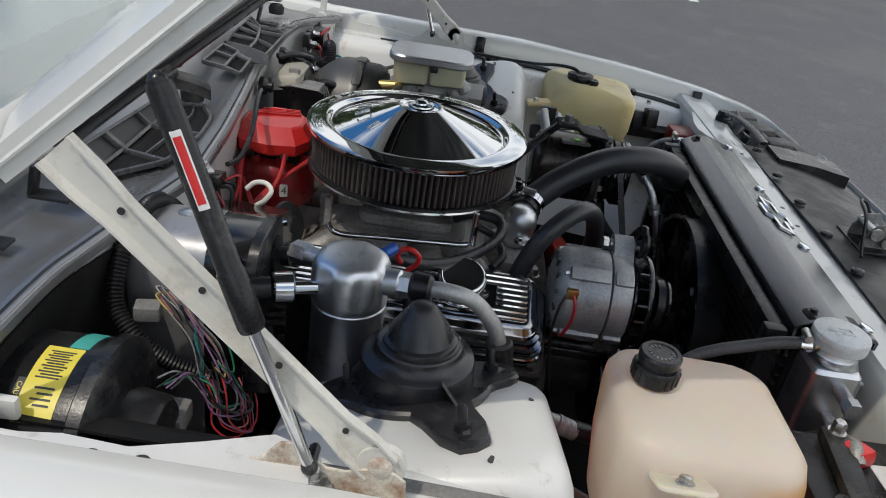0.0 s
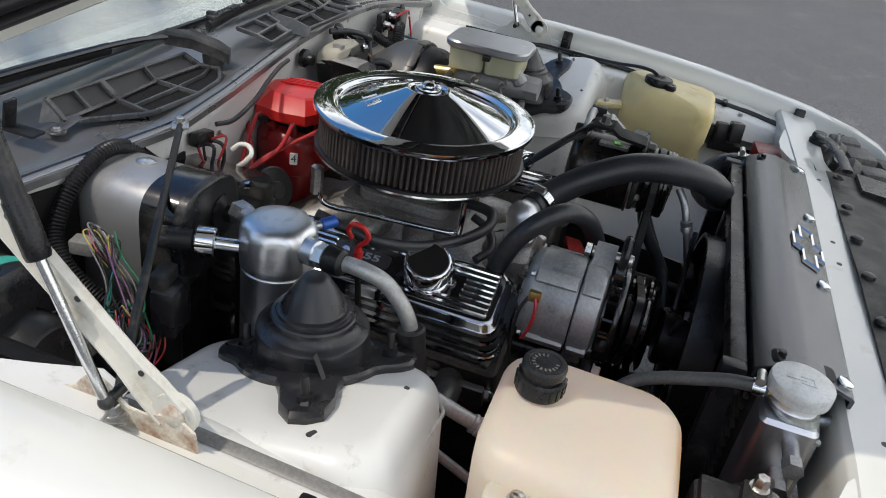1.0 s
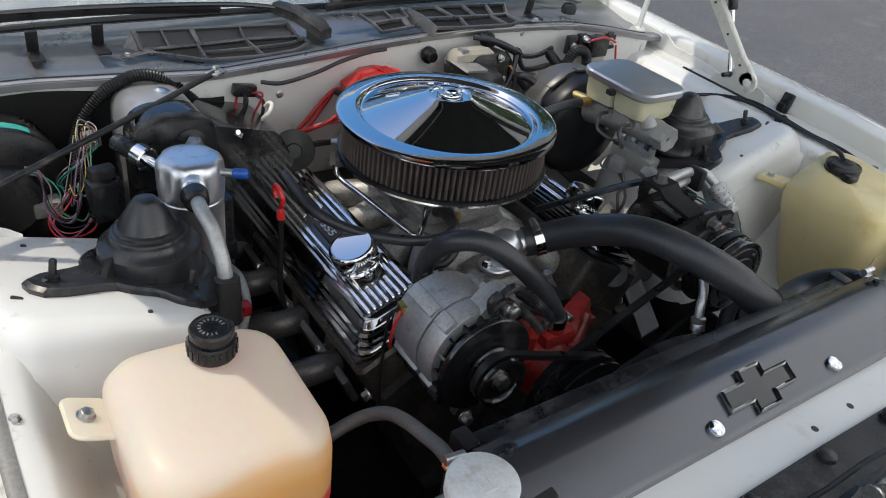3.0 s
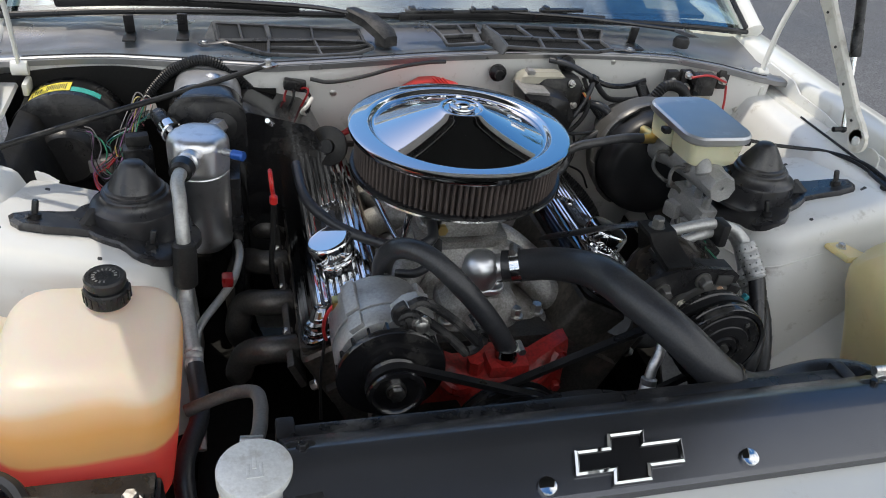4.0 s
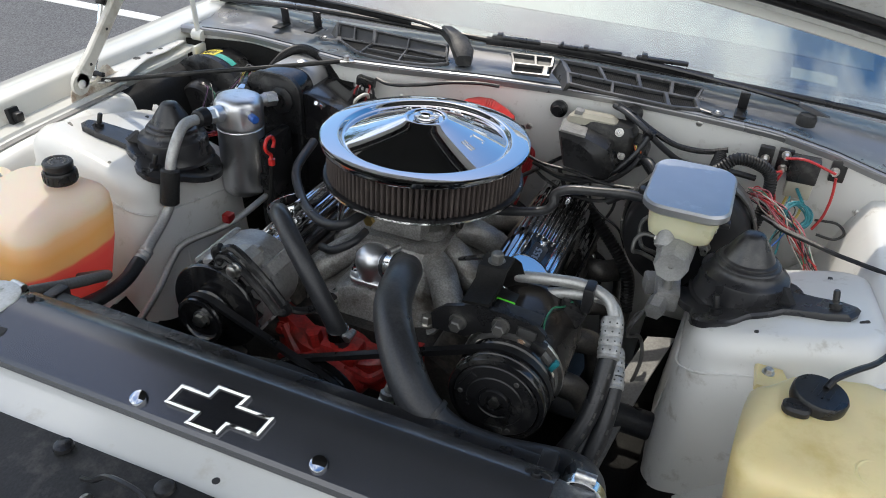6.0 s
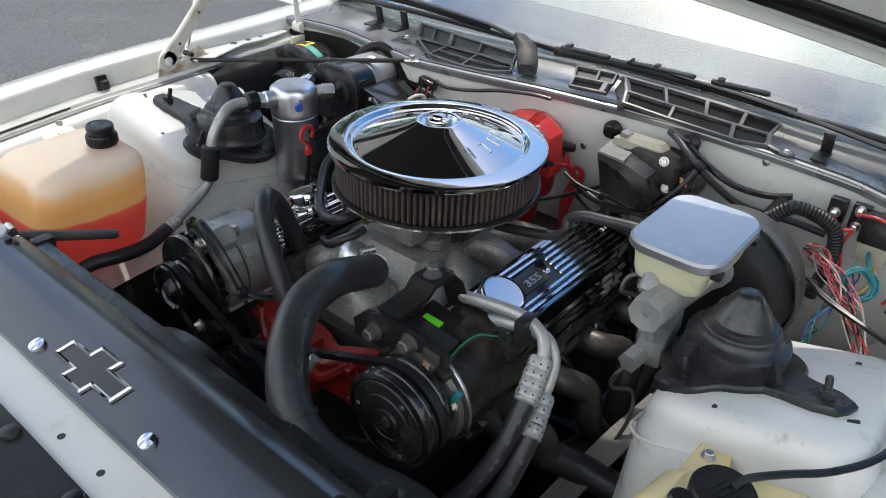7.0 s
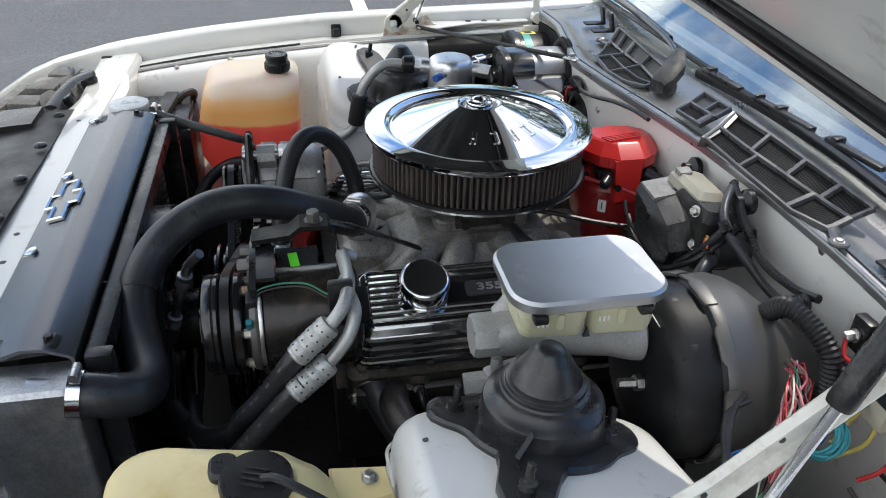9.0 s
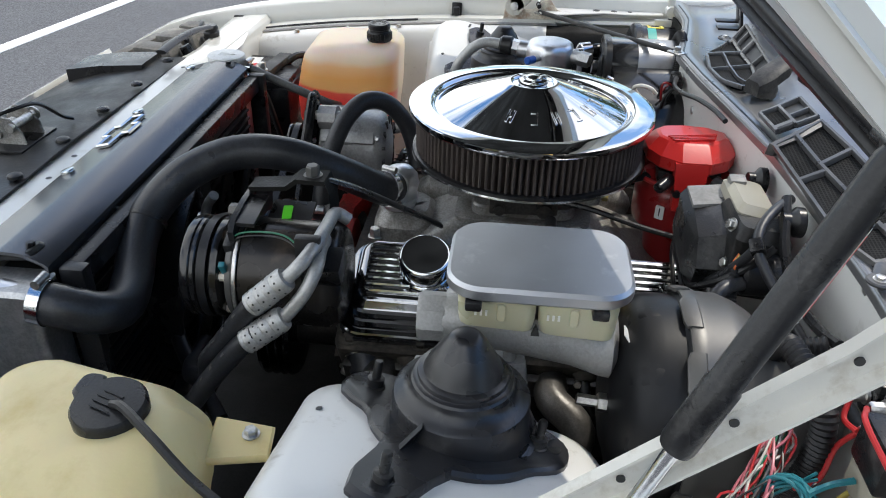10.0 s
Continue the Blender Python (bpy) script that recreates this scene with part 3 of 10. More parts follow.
def apron(s):
    """Inner fender: gutter flange, then down into the bay."""
    bm = B()

    def f(u, v):
        y = 0.30 - 0.99 * u
        d, z = lerp(DX, y) - 0.036, lerp(ZT, y) - 0.046
        sec = [(d, z), (d - 0.045, z - 0.004), (d - 0.065, z - 0.012), (d - 0.085, z - 0.06), (d - 0.11, z - 0.15), (d - 0.18, z - 0.22), (d - 0.27, z - 0.30), (d - 0.30, 0.42), (d - 0.31, 0.30)]
        k = v * (len(sec) - 1)
        i = min(int(k), len(sec) - 2)
        a, b = sec[i], sec[i + 1]
        t = k - i
        return V(XC + s * (a[0] + (b[0] - a[0]) * t), y, a[1] + (b[1] - a[1]) * t)
    cut = 0.265 if s < 0 else 0.0
    low = 0.70 if s < 0 else 0.76
    sheet(bm, lambda u, v: f(cut + (1 - cut) * u, v * low), 32, 16, 0.003)
    ap = part("inner_fender", bm, M_BAY, body, "white painted inner fender with grime", smooth=50)
    # near-black lower part: undercoat, with the gap's shade in its colour
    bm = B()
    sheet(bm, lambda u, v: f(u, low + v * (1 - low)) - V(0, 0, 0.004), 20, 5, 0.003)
    part("lower_apron", bm, M_DARK, ap, "lower apron, black undercoat and shade in one colour")
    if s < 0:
        # the void's deep shade is painted on as near-black
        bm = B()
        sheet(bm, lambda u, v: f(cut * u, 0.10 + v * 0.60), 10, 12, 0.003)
        part("shaded_well", bm, M_DARK, ap, "well behind the tower, near-black for its shade", smooth=50)
        # white hinge shelf above the well, with drain holes
        bm = B()
        edge = ((0.768, 0.300), (0.756, 0.222), (0.760, 0.166), (0.742, 0.110), (0.722, 0.056), (0.735, 0.020), (0.790, 0.015), (0.790, 0.300))
        prism(bm, [(XC + s * a, b) for a, b in edge[::-1]], 0.8795, 0.8835, None, 0.0015)
        shelf = part("hinge_shelf", bm, M_BAY, ap, "white shelf plate with drain holes")
        for y, r in ((0.226, 0.005), (0.190, 0.007), (0.150, 0.008)):
            bm = B()
            lathe(bm, [(0, 0), (r, 0), (r, 0.0008), (0, 0.0008)], (XC + s * 0.776, y, 0.8833), (0, 0, 1), 16)
            part("drain_hole", bm, M_INK, shelf)
    # rubber line and screws along the gutter
    bm = B()
    tube(bm, [(XC + s * (lerp(DX, y) - 0.052), y, lerp(ZT, y) - 0.044) for y in ((0.16, 0.0, -0.15, -0.3, -0.45, -0.6, -0.66) if s > 0 else (-0.26, -0.36, -0.46, -0.56, -0.66))], 0.0026, 8, 5)
    part("gutter_seal", bm, M_RUBBER, ap, "black rubber strip in the gutter")
    if s < 0:
        # dark strip paints in the shade of the trough
        bm = B()
        tube(bm, [(XC + s * (lerp(DX, y) - 0.070), y, lerp(ZT, y) - 0.0475) for y in (0.06, 0.0, -0.08, -0.16, -0.24, -0.34, -0.44, -0.54, -0.64)], 0.0075, 8, 4, 0.3)
        part("gutter_shade", bm, M_GREY_PLASTIC, ap, "dark grey strip for the shade in the flange trough")
    for y in (-0.30, -0.42, -0.54, -0.63):
        bm = B()
        hexbolt(bm, (XC + s * (lerp(DX, y) - 0.085), y, lerp(ZT, y) - 0.052), (0, 0, 1), 0.005, 0.005)
        part("screw", bm, M_STEEL, ap)
    for y in ((-0.172, -0.696) if s < 0 else (-0.094, -0.672)):
        bm = B()
        box(bm, (XC + s * (lerp(DX, y) - 0.022), y, lerp(ZT, y) - (0.024 if s > 0 else 0.036)), (0.012, 0.024, 0.044), 0.004, (0, s * 14, 0))
        box(bm, (XC + s * (lerp(DX, y) - 0.032), y, lerp(ZT, y) - 0.03), (0.014, 0.016, 0.018), 0.004)
        part("bump_stop", bm, M_RUBBER, ap, "black rubber hood bump stop")
    return ap


def tower(s):
    X0, up = (XC, 0.0) if s < 0 else (XC - 0.022, 0.009)
    bm = B()
    loops = []
    cdx, cy = 0.600, -0.060
    for dz, w, h, r in ((-0.29, 0.279, 0.341, 0.047), (-0.25, 0.275, 0.335, 0.046), (-0.062, 0.257, 0.308, 0.052), (-0.058, 0.249, 0.301, 0.052), (-0.036, 0.246, 0.298, 0.052), (-0.024, 0.242, 0.294, 0.051), (-0.0145, 0.235, 0.287, 0.050), (-0.007, 0.225, 0.277, 0.048), (-0.0022, 0.211, 0.263, 0.044), (0.0, 0.194, 0.246, 0.038), (0.0, 0.10, 0.10, 0.03)):
        loop = []
        for px, py in rrect(w, h, r, 7):
            dent = 0.0035 * math.sin(41 * px + 1.3) * math.sin(37 * py + 0.4) * min(1.0, -dz / 0.05)
            flare = 0.016 * max(0.0, (px - 0.03) / 0.10) * max(0.0, (-py - 0.05) / 0.10) * min(1.0, -dz / 0.055)
            dx, y = cdx + px + dent + flare, cy + py + dent - flare
            z = plate_z(dx, y) + dz + up
            loop.append((X0 + s * dx, y, z))
        loops.append(loop)
    rings(bm, loops)
    tw = part("strut_tower", bm, M_BAY, body, "white painted strut tower", smooth=50)
    # near-black skirt carries the shade between tower and engine
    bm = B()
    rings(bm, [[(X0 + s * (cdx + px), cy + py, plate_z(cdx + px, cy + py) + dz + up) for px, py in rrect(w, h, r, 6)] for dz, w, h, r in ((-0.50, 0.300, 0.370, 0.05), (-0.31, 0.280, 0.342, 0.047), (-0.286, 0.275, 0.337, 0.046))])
    part("tower_skirt", bm, M_DARK, tw, "lower tower, near-black for the shade beside the engine")
    # pressed seam below the crown
    bm = B()
    rim = [(X0 + s * (cdx + px), cy + py, plate_z(cdx + px, cy + py) - 0.059 + up) for px, py in rrect(0.259, 0.310, 0.042, 9)]
    sweep(bm, rim + rim[:1], 0.0022, 6)
    part("seam_sealer", bm, M_BAY, tw)
    for dx, y, w, h, turn in ((0.688, -0.135, 0.013, 0.006, 20), (0.56, -0.182, 0.006, 0.006, 0), (0.66, 0.03, 0.007, 0.007, 0)):
        bm = B()
        prism(bm, rrect(w, h, 0.0022, 3), 0.0, 0.0012, pose(X0 + s * dx, y, plate_z(dx, y) + up - 0.0002, 11, -s * 16, s * turn))
        part("tower_hole", bm, M_INK, tw)
    # folded lap joints down the front and inboard faces
    for px, py, ex, ey in ((0.060, -0.149, 0.004, -0.012), (-0.123, -0.060, -0.010, 0.0), (-0.123, 0.080, -0.010, 0.0)):
        bm = B()
        tube(bm, [(X0 + s * (cdx + px + ex * k), cy + py + ey * k, plate_z(cdx + px, cy + py) + up - 0.066 - 0.09 * k) for k in (0.0, 0.5, 1.0, 1.6)], 0.0035, 6, 4, 0.5)
        part("lap_joint", bm, M_BAY, tw)
    return tw


def stiffener(s):
    """Rear shelf between tower and cowl."""
    bm = B()

    def f(u, v):
        y = 0.06 + 0.32 * u
        d0, d1 = 0.47 + 0.05 * u, lerp(DX, y) - 0.05
        return V(XC + s * (d0 + (d1 - d0) * v), y, 0.60 + 0.20 * v ** 4 + 0.035 * u * v)
    sheet(bm, f, 10, 14, 0.004)
    # near-black stands for the shade of the deep well
    part("apron_shelf", bm, M_DARK, body, "well behind the tower, near-black for its shade", smooth=50)
    bm = B()
    sheet(bm, lambda u, v: V(XC + s * (0.60 + 0.12 * u), 0.085 + 0.050 * v + 0.02 * u, plate_z(0.60 + 0.12 * u, 0.085) - 0.012 - 0.05 * v * v), 8, 6, 0.003)
    part("tower_flange", bm, M_BAY, body, "white rolled flange behind the tower", smooth=50)


for side in (-1, 1):
    fender(side)
    apron(side)
    tower(side)
    if side > 0:
        stiffener(side)
    else:
        # creased brace plate between tower and hinge
        bm = B()
        sheet(bm, lambda u, v: V(XC - 0.655 - 0.075 * v, 0.030 + 0.055 * u + 0.02 * v, plate_z(0.66, -0.02) - 0.028 + 0.040 * v * v + 0.012 * math.sin(u * 7 + v * 5) * v * (1 - v) * 4), 10, 10, 0.003)
        part("brace_plate", bm, M_BAY, body, "creased white brace plate", smooth=50)

# firewall, wall of the bay towards the cabin
bm = B()


def fire(u, v):
    x = XC - 0.74 + 1.48 * u
    y = lerp(LIP, x) + 0.012
    top = lerp(LIPZ, x) - 0.004
    bulge = 0.02 * math.sin(v * 3.0)
    return V(x, y + (0.02 + bulge) * v + 0.05 * max(0, v - 0.6), top - v * (top - 0.28))


sheet(bm, fire, 48, 10, 0.004)
firewall = part("firewall", bm, M_BAY, body, "white painted firewall with scuffs and screws", smooth=40)
for x, z in ((0.418, 0.915), (0.72, 0.823), (0.30, 0.87), (0.10, 0.85), (-0.17, 0.87), (-0.43, 0.912), (0.56, 0.80)):
    bm = B()
    hexbolt(bm, (x, lerp(LIP, x) + 0.014 + 0.02 * 0.05, z), (0, -1, 0), 0.007, 0.006)
    part("firewall_screw", bm, M_STEEL, firewall)

# grey brace rising to the driver's tower
bm = B()
rings(bm, [[(x + a, y, z + b) for a, b in ((-0.022, 0.0), (0.022, 0.012), (0.022, 0.006), (-0.022, -0.006))] for x, y, z in ((0.452, 0.01, 0.640), (0.430, -0.06, 0.606), (0.404, -0.16, 0.555), (0.385, -0.24, 0.51))])
part("tower_brace", bm, M_GREY_PLASTIC, body, "grey painted steel brace")

# near-black sheet behind heater box and blower: the recess's shade as a colour
bm = B()


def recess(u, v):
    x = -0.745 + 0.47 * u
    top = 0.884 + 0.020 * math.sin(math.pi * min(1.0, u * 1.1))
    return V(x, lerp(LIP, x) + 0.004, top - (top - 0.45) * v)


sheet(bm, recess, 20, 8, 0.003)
part("recess_shade", bm, M_DARK, firewall, "near-black sheet for the shade of the firewall recess")

# cowl top with its turned front lip
bm = B()


def cowl_back(x):
    return 0.405 + 0.055 * max(0.0, (abs(x - XC) - 0.35) / 0.45) ** 2


def cowl(u, v):
    x = XC - 0.80 + 1.60 * u
    y0, y1 = lerp(LIP, x), cowl_back(x) + 0.06
    z0 = lerp(LIPZ, x)
    prof = [(0.0, -0.010), (0.0, 0.0), (0.03, 0.004), (0.12, 0.004), (0.2, -0.004), (0.55, -0.002), (0.8, 0.010), (1.0, 0.016)]
    k = v * (len(prof) - 1)
    i = min(int(k), len(prof) - 2)
    t = k - i
    a, b = prof[i], prof[i + 1]
    f, h = a[0] + (b[0] - a[0]) * t, a[1] + (b[1] - a[1]) * t
    dent = 0.010 * math.exp(-((x + 0.60) ** 2 + (y0 + (y1 - y0) * f - 0.40) ** 2) / 0.004)
    return V(x, y0 + (y1 - y0) * f, z0 + h + dent * (f > 0.15))


sheet(bm, cowl, 64, 21, 0.003)
cowl_panel = part("cowl_panel", bm, M_COWL, body, "dark weathered cowl panel below the windshield", smooth=50)
bm = B()
sweep(bm, [(x, lerp(LIP, x) + 0.011, lerp(LIPZ, x) + 0.0042) for x in [-0.70 + 0.02 * i for i in range(74)]], 0.0016, 6)
part("cowl_sealer", bm, M_RUBBER, cowl_panel, "dark sealed joint along the lip")
bm = B()
sweep(bm, [(x, lerp(LIP, x) + 0.003, lerp(LIPZ, x) + 0.0022) for x in [-0.70 + 0.02 * i for i in range(74)]], 0.0018, 8)
part("cowl_lip", bm, M_COWL, cowl_panel, "grey painted rolled lip")

# radiator support: white cross member in front of the radiator
bm = B()


def support(u, v):
    x = XC - 0.80 + 1.60 * u
    a = abs(x - XC)
    ya = -0.605 if a > 0.36 else -0.62
    prof = [(-0.640, 0.70), (-0.640, 0.818), (-0.648, 0.828), (-0.70, 0.826), (-0.742, 0.822), (-0.75, 0.812), (-0.75, 0.74)]
    k = v * (len(prof) - 1)
    i = min(int(k), len(prof) - 2)
    t = k - i
    p, q = prof[i], prof[i + 1]
    y, z = p[0] + (q[0] - p[0]) * t, p[1] + (q[1] - p[1]) * t
    out = max(0.0, (a - 0.45) / 0.35)
    corner = max(0.0, min(1.0, (a - 0.40) / 0.10))
    return V(x, y + 0.02 * out if v < 0.45 else y + 0.034 * corner, z + 0.008 * out)


sheet(bm, support, 40, 18, 0.003)
support_ob = part("radiator_support", bm, M_PAINT, body, "white painted radiator support cross member", smooth=50)


# ---- air cleaner ----
def air_cleaner():
    t = thing("air_cleaner", (0, 0, 0.84), "round chrome air cleaner with a dark pleated filter on the carburettor", "air cleaner")
    bm = B()
    prof = [(0.170, 0.918), (0.1765, 0.919), (0.1785, 0.923), (0.178, 0.928), (0.1757, 0.9290), (0.1738, 0.9294), (0.1720, 0.9297), (0.1640, 0.9306), (0.1560, 0.9313), (0.149, 0.9318), (0.1478, 0.9317), (0.1465, 0.9311), (0.1450, 0.9300),
            (0.1428, 0.9268), (0.1410, 0.9246), (0.1392, 0.9238), (0.1375, 0.9240), (0.1358, 0.9246), (0.1345, 0.9251)]
    prof += [(0.1345 - 0.0115 * k, 0.9251 + 0.0043 * k) for k in range(1, 8)]
    prof += [(0.0465, 0.9580), (0.0445, 0.9588), (0.0385, 0.9612), (0.0355, 0.9626), (0.033, 0.9630), (0.030, 0.9612), (0.0285, 0.9585), (0.024, 0.9578), (0.0, 0.9578)]
    lathe(bm, prof, seg=128)
    lid = part("lid", bm, M_CHROME, t, "mirror chrome lid", smooth=50)
    # raised marks round the dome
    rad = 0.092
    for k, a in enumerate((-14, 6, 25, 44, 63, 82, 101, 120, 139)):
        ang = radians(a - 4)
        bm = B()
        w = 0.0095
        for dx, dy, lx, ly in ((0, 0.011, w, 0.0028), (0, -0.011, w, 0.0028), (-w * 0.4, 0, 0.0028, 0.024)) if k % 2 else ((w * 0.35, 0, 0.0028, 0.024), (-w * 0.35, 0, 0.0028, 0.024), (0, 0, w * 0.6, 0.0028)):
            box(bm, (dx, dy, 0), (lx, ly, 0.003), 0.0008)
        m = pose(rad * math.cos(ang), rad * math.sin(ang), 0.9412, 0, 0, a - 4 - 90) @ pose(0, 0, 0, -21, 0, 0)
        bmesh.ops.transform(bm, matrix=m, verts=bm.verts)
        part("raised_mark", bm, M_CHROME, lid)
    bm = B()
    lathe(bm, [(0, 0.9578), (0.0205, 0.9578), (0.0215, 0.9613), (0.020, 0.9653), (0.015, 0.9668), (0.0125, 0.9653), (0.0115, 0.9688), (0.008, 0.9713), (0.0, 0.9715)], seg=32)
    for a in range(3):
        box(bm, (0.017 * math.cos(a * 2.09), 0.017 * math.sin(a * 2.09), 0.9668), (0.012, 0.005, 0.004), 0.0015, (0, 0, math.degrees(a * 2.09)))
    part("wing_nut", bm, M_CHROME, t)
    bm = B()
    lathe(bm, [(0.150, 0.8575), (0.1535, 0.8575), (0.1535, 0.922), (0.150, 0.922)], seg=96)
    part("filter_core", bm, M_FILTER, t)
    n = 112
    pleats = B()
    for k in range(n):
        a = 2 * math.pi * k / n
        c, s_ = math.cos(a), math.sin(a)
        loop0, loop1 = [], []
        for r, w in ((0.1525, 0.0042), (0.166, 0.0020), (0.1675, 0.0), (0.166, -0.0020), (0.1525, -0.0042)):
            loop0.append((r * c - w * s_, r * s_ + w * c, 0.858))
            loop1.append((r * c - w * s_, r * s_ + w * c, 0.9215))
        rings(pleats, [loop0, loop1])
    part("filter_pleats", pleats, M_FILTER, t, "dark oiled gauze pleats behind wire mesh", kind="stuff")
    bm = B()
    lathe(bm, [(0.148, 0.856), (0.170, 0.8555), (0.1735, 0.8575), (0.1725, 0.8615), (0.168, 0.863), (0.163, 0.862)], seg=96)
    lathe(bm, [(0.163, 0.920), (0.169, 0.920), (0.170, 0.917), (0.166, 0.9155)], seg=96)
    part("filter_rim", bm, M_RUBBER, t)
    bm = B()
    lathe(bm, [(0.173, 0.858), (0.174, 0.8545), (0.165, 0.8525), (0.12, 0.846), (0.075, 0.838), (0.066, 0.828), (0.064, 0.828), (0.07, 0.842), (0.12, 0.85), (0.166, 0.857)], seg=96)
    part("base_pan", bm, M_CHROME_WORN, t, "chrome base pan")


air_cleaner()


# ---- radiator and its cover panel ----
def radiator():
    t = thing("radiator", (XC, -0.56, 0.36), "aluminium radiator behind a satin dark grey cover", "radiator")
    for s, x, w, h, top in ((-1, -0.347, 0.060, 0.066, 0.822), (1, 0.409, 0.058, 0.100, 0.838)):
        bm = B()
        prism(bm, rrect(w, h, 0.010), 0.36, top, pose(x, -0.585, 0), 0.005)
        part("end_tank", bm, M_ALU_SATIN if s < 0 else M_ALU, t, "welded aluminium end tank" if s < 0 else "dull grey end tank")
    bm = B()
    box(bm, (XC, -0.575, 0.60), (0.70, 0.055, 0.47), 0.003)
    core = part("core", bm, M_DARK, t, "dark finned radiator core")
    for k in range(26):
        bm = B()
        box(bm, (XC, -0.545, 0.385 + 0.0165 * k), (0.69, 0.006, 0.003))
        part("tube", bm, M_IRON, core)
    bm = B()
    lathe(bm, [(0.0175, 0), (0.0175, 0.055), (0.021, 0.058), (0.021, 0.064), (0.0175, 0.066)], (0.417, -0.585, 0.824), (0, 1, -0.15), 24)
    part("upper_neck", bm, M_ALU_SATIN, t)
    return t


radiator()


def cover():
    t = thing("radiator_cover", (XC, -0.60, 0.845), "satin dark grey radiator cover panel with a chrome emblem", "radiator cover")
    bm = B()
    x0, x1 = -0.318, 0.392
    prof = [(-0.5385, 0.800), (-0.5385, 0.846), (-0.5425, 0.8500), (-0.566, 0.8608), (-0.570, 0.8616), (-0.590, 0.8625), (-0.598, 0.8605), (-0.649, 0.8440), (-0.653, 0.8400), (-0.652, 0.829)]
    thin = [(-0.648, 0.829), (-0.648, 0.839), (-0.597, 0.856), (-0.589, 0.8585), (-0.570, 0.8576), (-0.567, 0.8568), (-0.546, 0.8475), (-0.5425, 0.844), (-0.5425, 0.800)]
    rings(bm, [[(x, y, z) for y, z in prof + thin] for x in (x0, x0 + 0.004, x1 - 0.004, x1)])
    panel = part("panel", bm, M_PANEL, t, smooth=25)
    # outline cross emblem
    w, h, a, b = 0.0635, 0.0215, 0.023, 0.0105
    shape = [(-w, -b), (-w + 0.006, b), (-a + 0.002, b), (-a + 0.006, h), (a + 0.002, h), (a - 0.002, b), (w, b), (w - 0.006, -b), (a - 0.004, -b), (a - 0.008, -h), (-a - 0.004, -h), (-a, -b)]
    m = pose(XC - 0.003, -0.6215, 0.8540, 17.9, 0, 0)
    bm = B()
    loop = [m @ V(x * 1.0, y * 1.25, 0.003) for x, y in shape]
    outline = [Vector((x, y * 1.25)) for x, y in shape]
    inset = []
    for i, q in enumerate(outline):
        a, b = (q - outline[i - 1]).normalized(), (outline[(i + 1) % len(outline)] - q).normalized()
        na, nb = Vector((a.y, -a.x)), Vector((b.y, -b.x))
        inset.append(q + (na + nb) * 0.0043 / (1 + na.dot(nb)))
    inner = [m @ V(q.x, q.y, 0.003) for q in inset]
    lift = m.to_3x3() @ V(0, 0, 0.0028)
    rings(bm, [[q - lift for q in loop], [q + lift * 0.3 for q in loop], [q.lerp(r, 0.5) + lift for q, r in zip(loop, inner)], [r + lift * 0.3 for r in inner], [r - lift for r in inner]], True, False)
    part("emblem", bm, M_CHROME, panel, "chrome outline emblem")
    bm = B()
    prism(bm, [(q.x, q.y) for q in inset], -0.001, 0.0016, m)
    part("emblem_field", bm, M_GLOSS, panel)
    for x, y in ((-0.066, -0.639), (0.162, -0.637), (-0.297, -0.641), (0.379, -0.637)):
        bm = B()
        z = 0.8440 + (y + 0.649) * 0.32
        lathe(bm, [(0, 0), (0.0098, 0), (0.0100, 0.003), (0.0092, 0.0048), (0.006, 0.0056), (0, 0.0058)], (x, y, z), (0, -0.3, 1), 20)
        part("button_bolt", bm, M_CHROME, panel, "chrome button head bolt")
    # clamps at both ends
    for s, x in ((-1, -0.302), (1, 0.378)):
        bm = B()
        prism(bm, rrect(0.034, 0.078, 0.010), 0.0, 0.011, pose(x - s * 0.006, -0.593, 0.8462, 7, s * 1, -s * 3), 0.004)
        part("clamp", bm, M_DULL, t, "black rubber topped clamp")
        bm = B()
        hexbolt(bm, (x - s * 0.006, -0.566, 0.8600), (0, 0.1, 1), 0.005, 0.005)
        part("clamp_bolt", bm, M_PLASTIC, t)


cover()


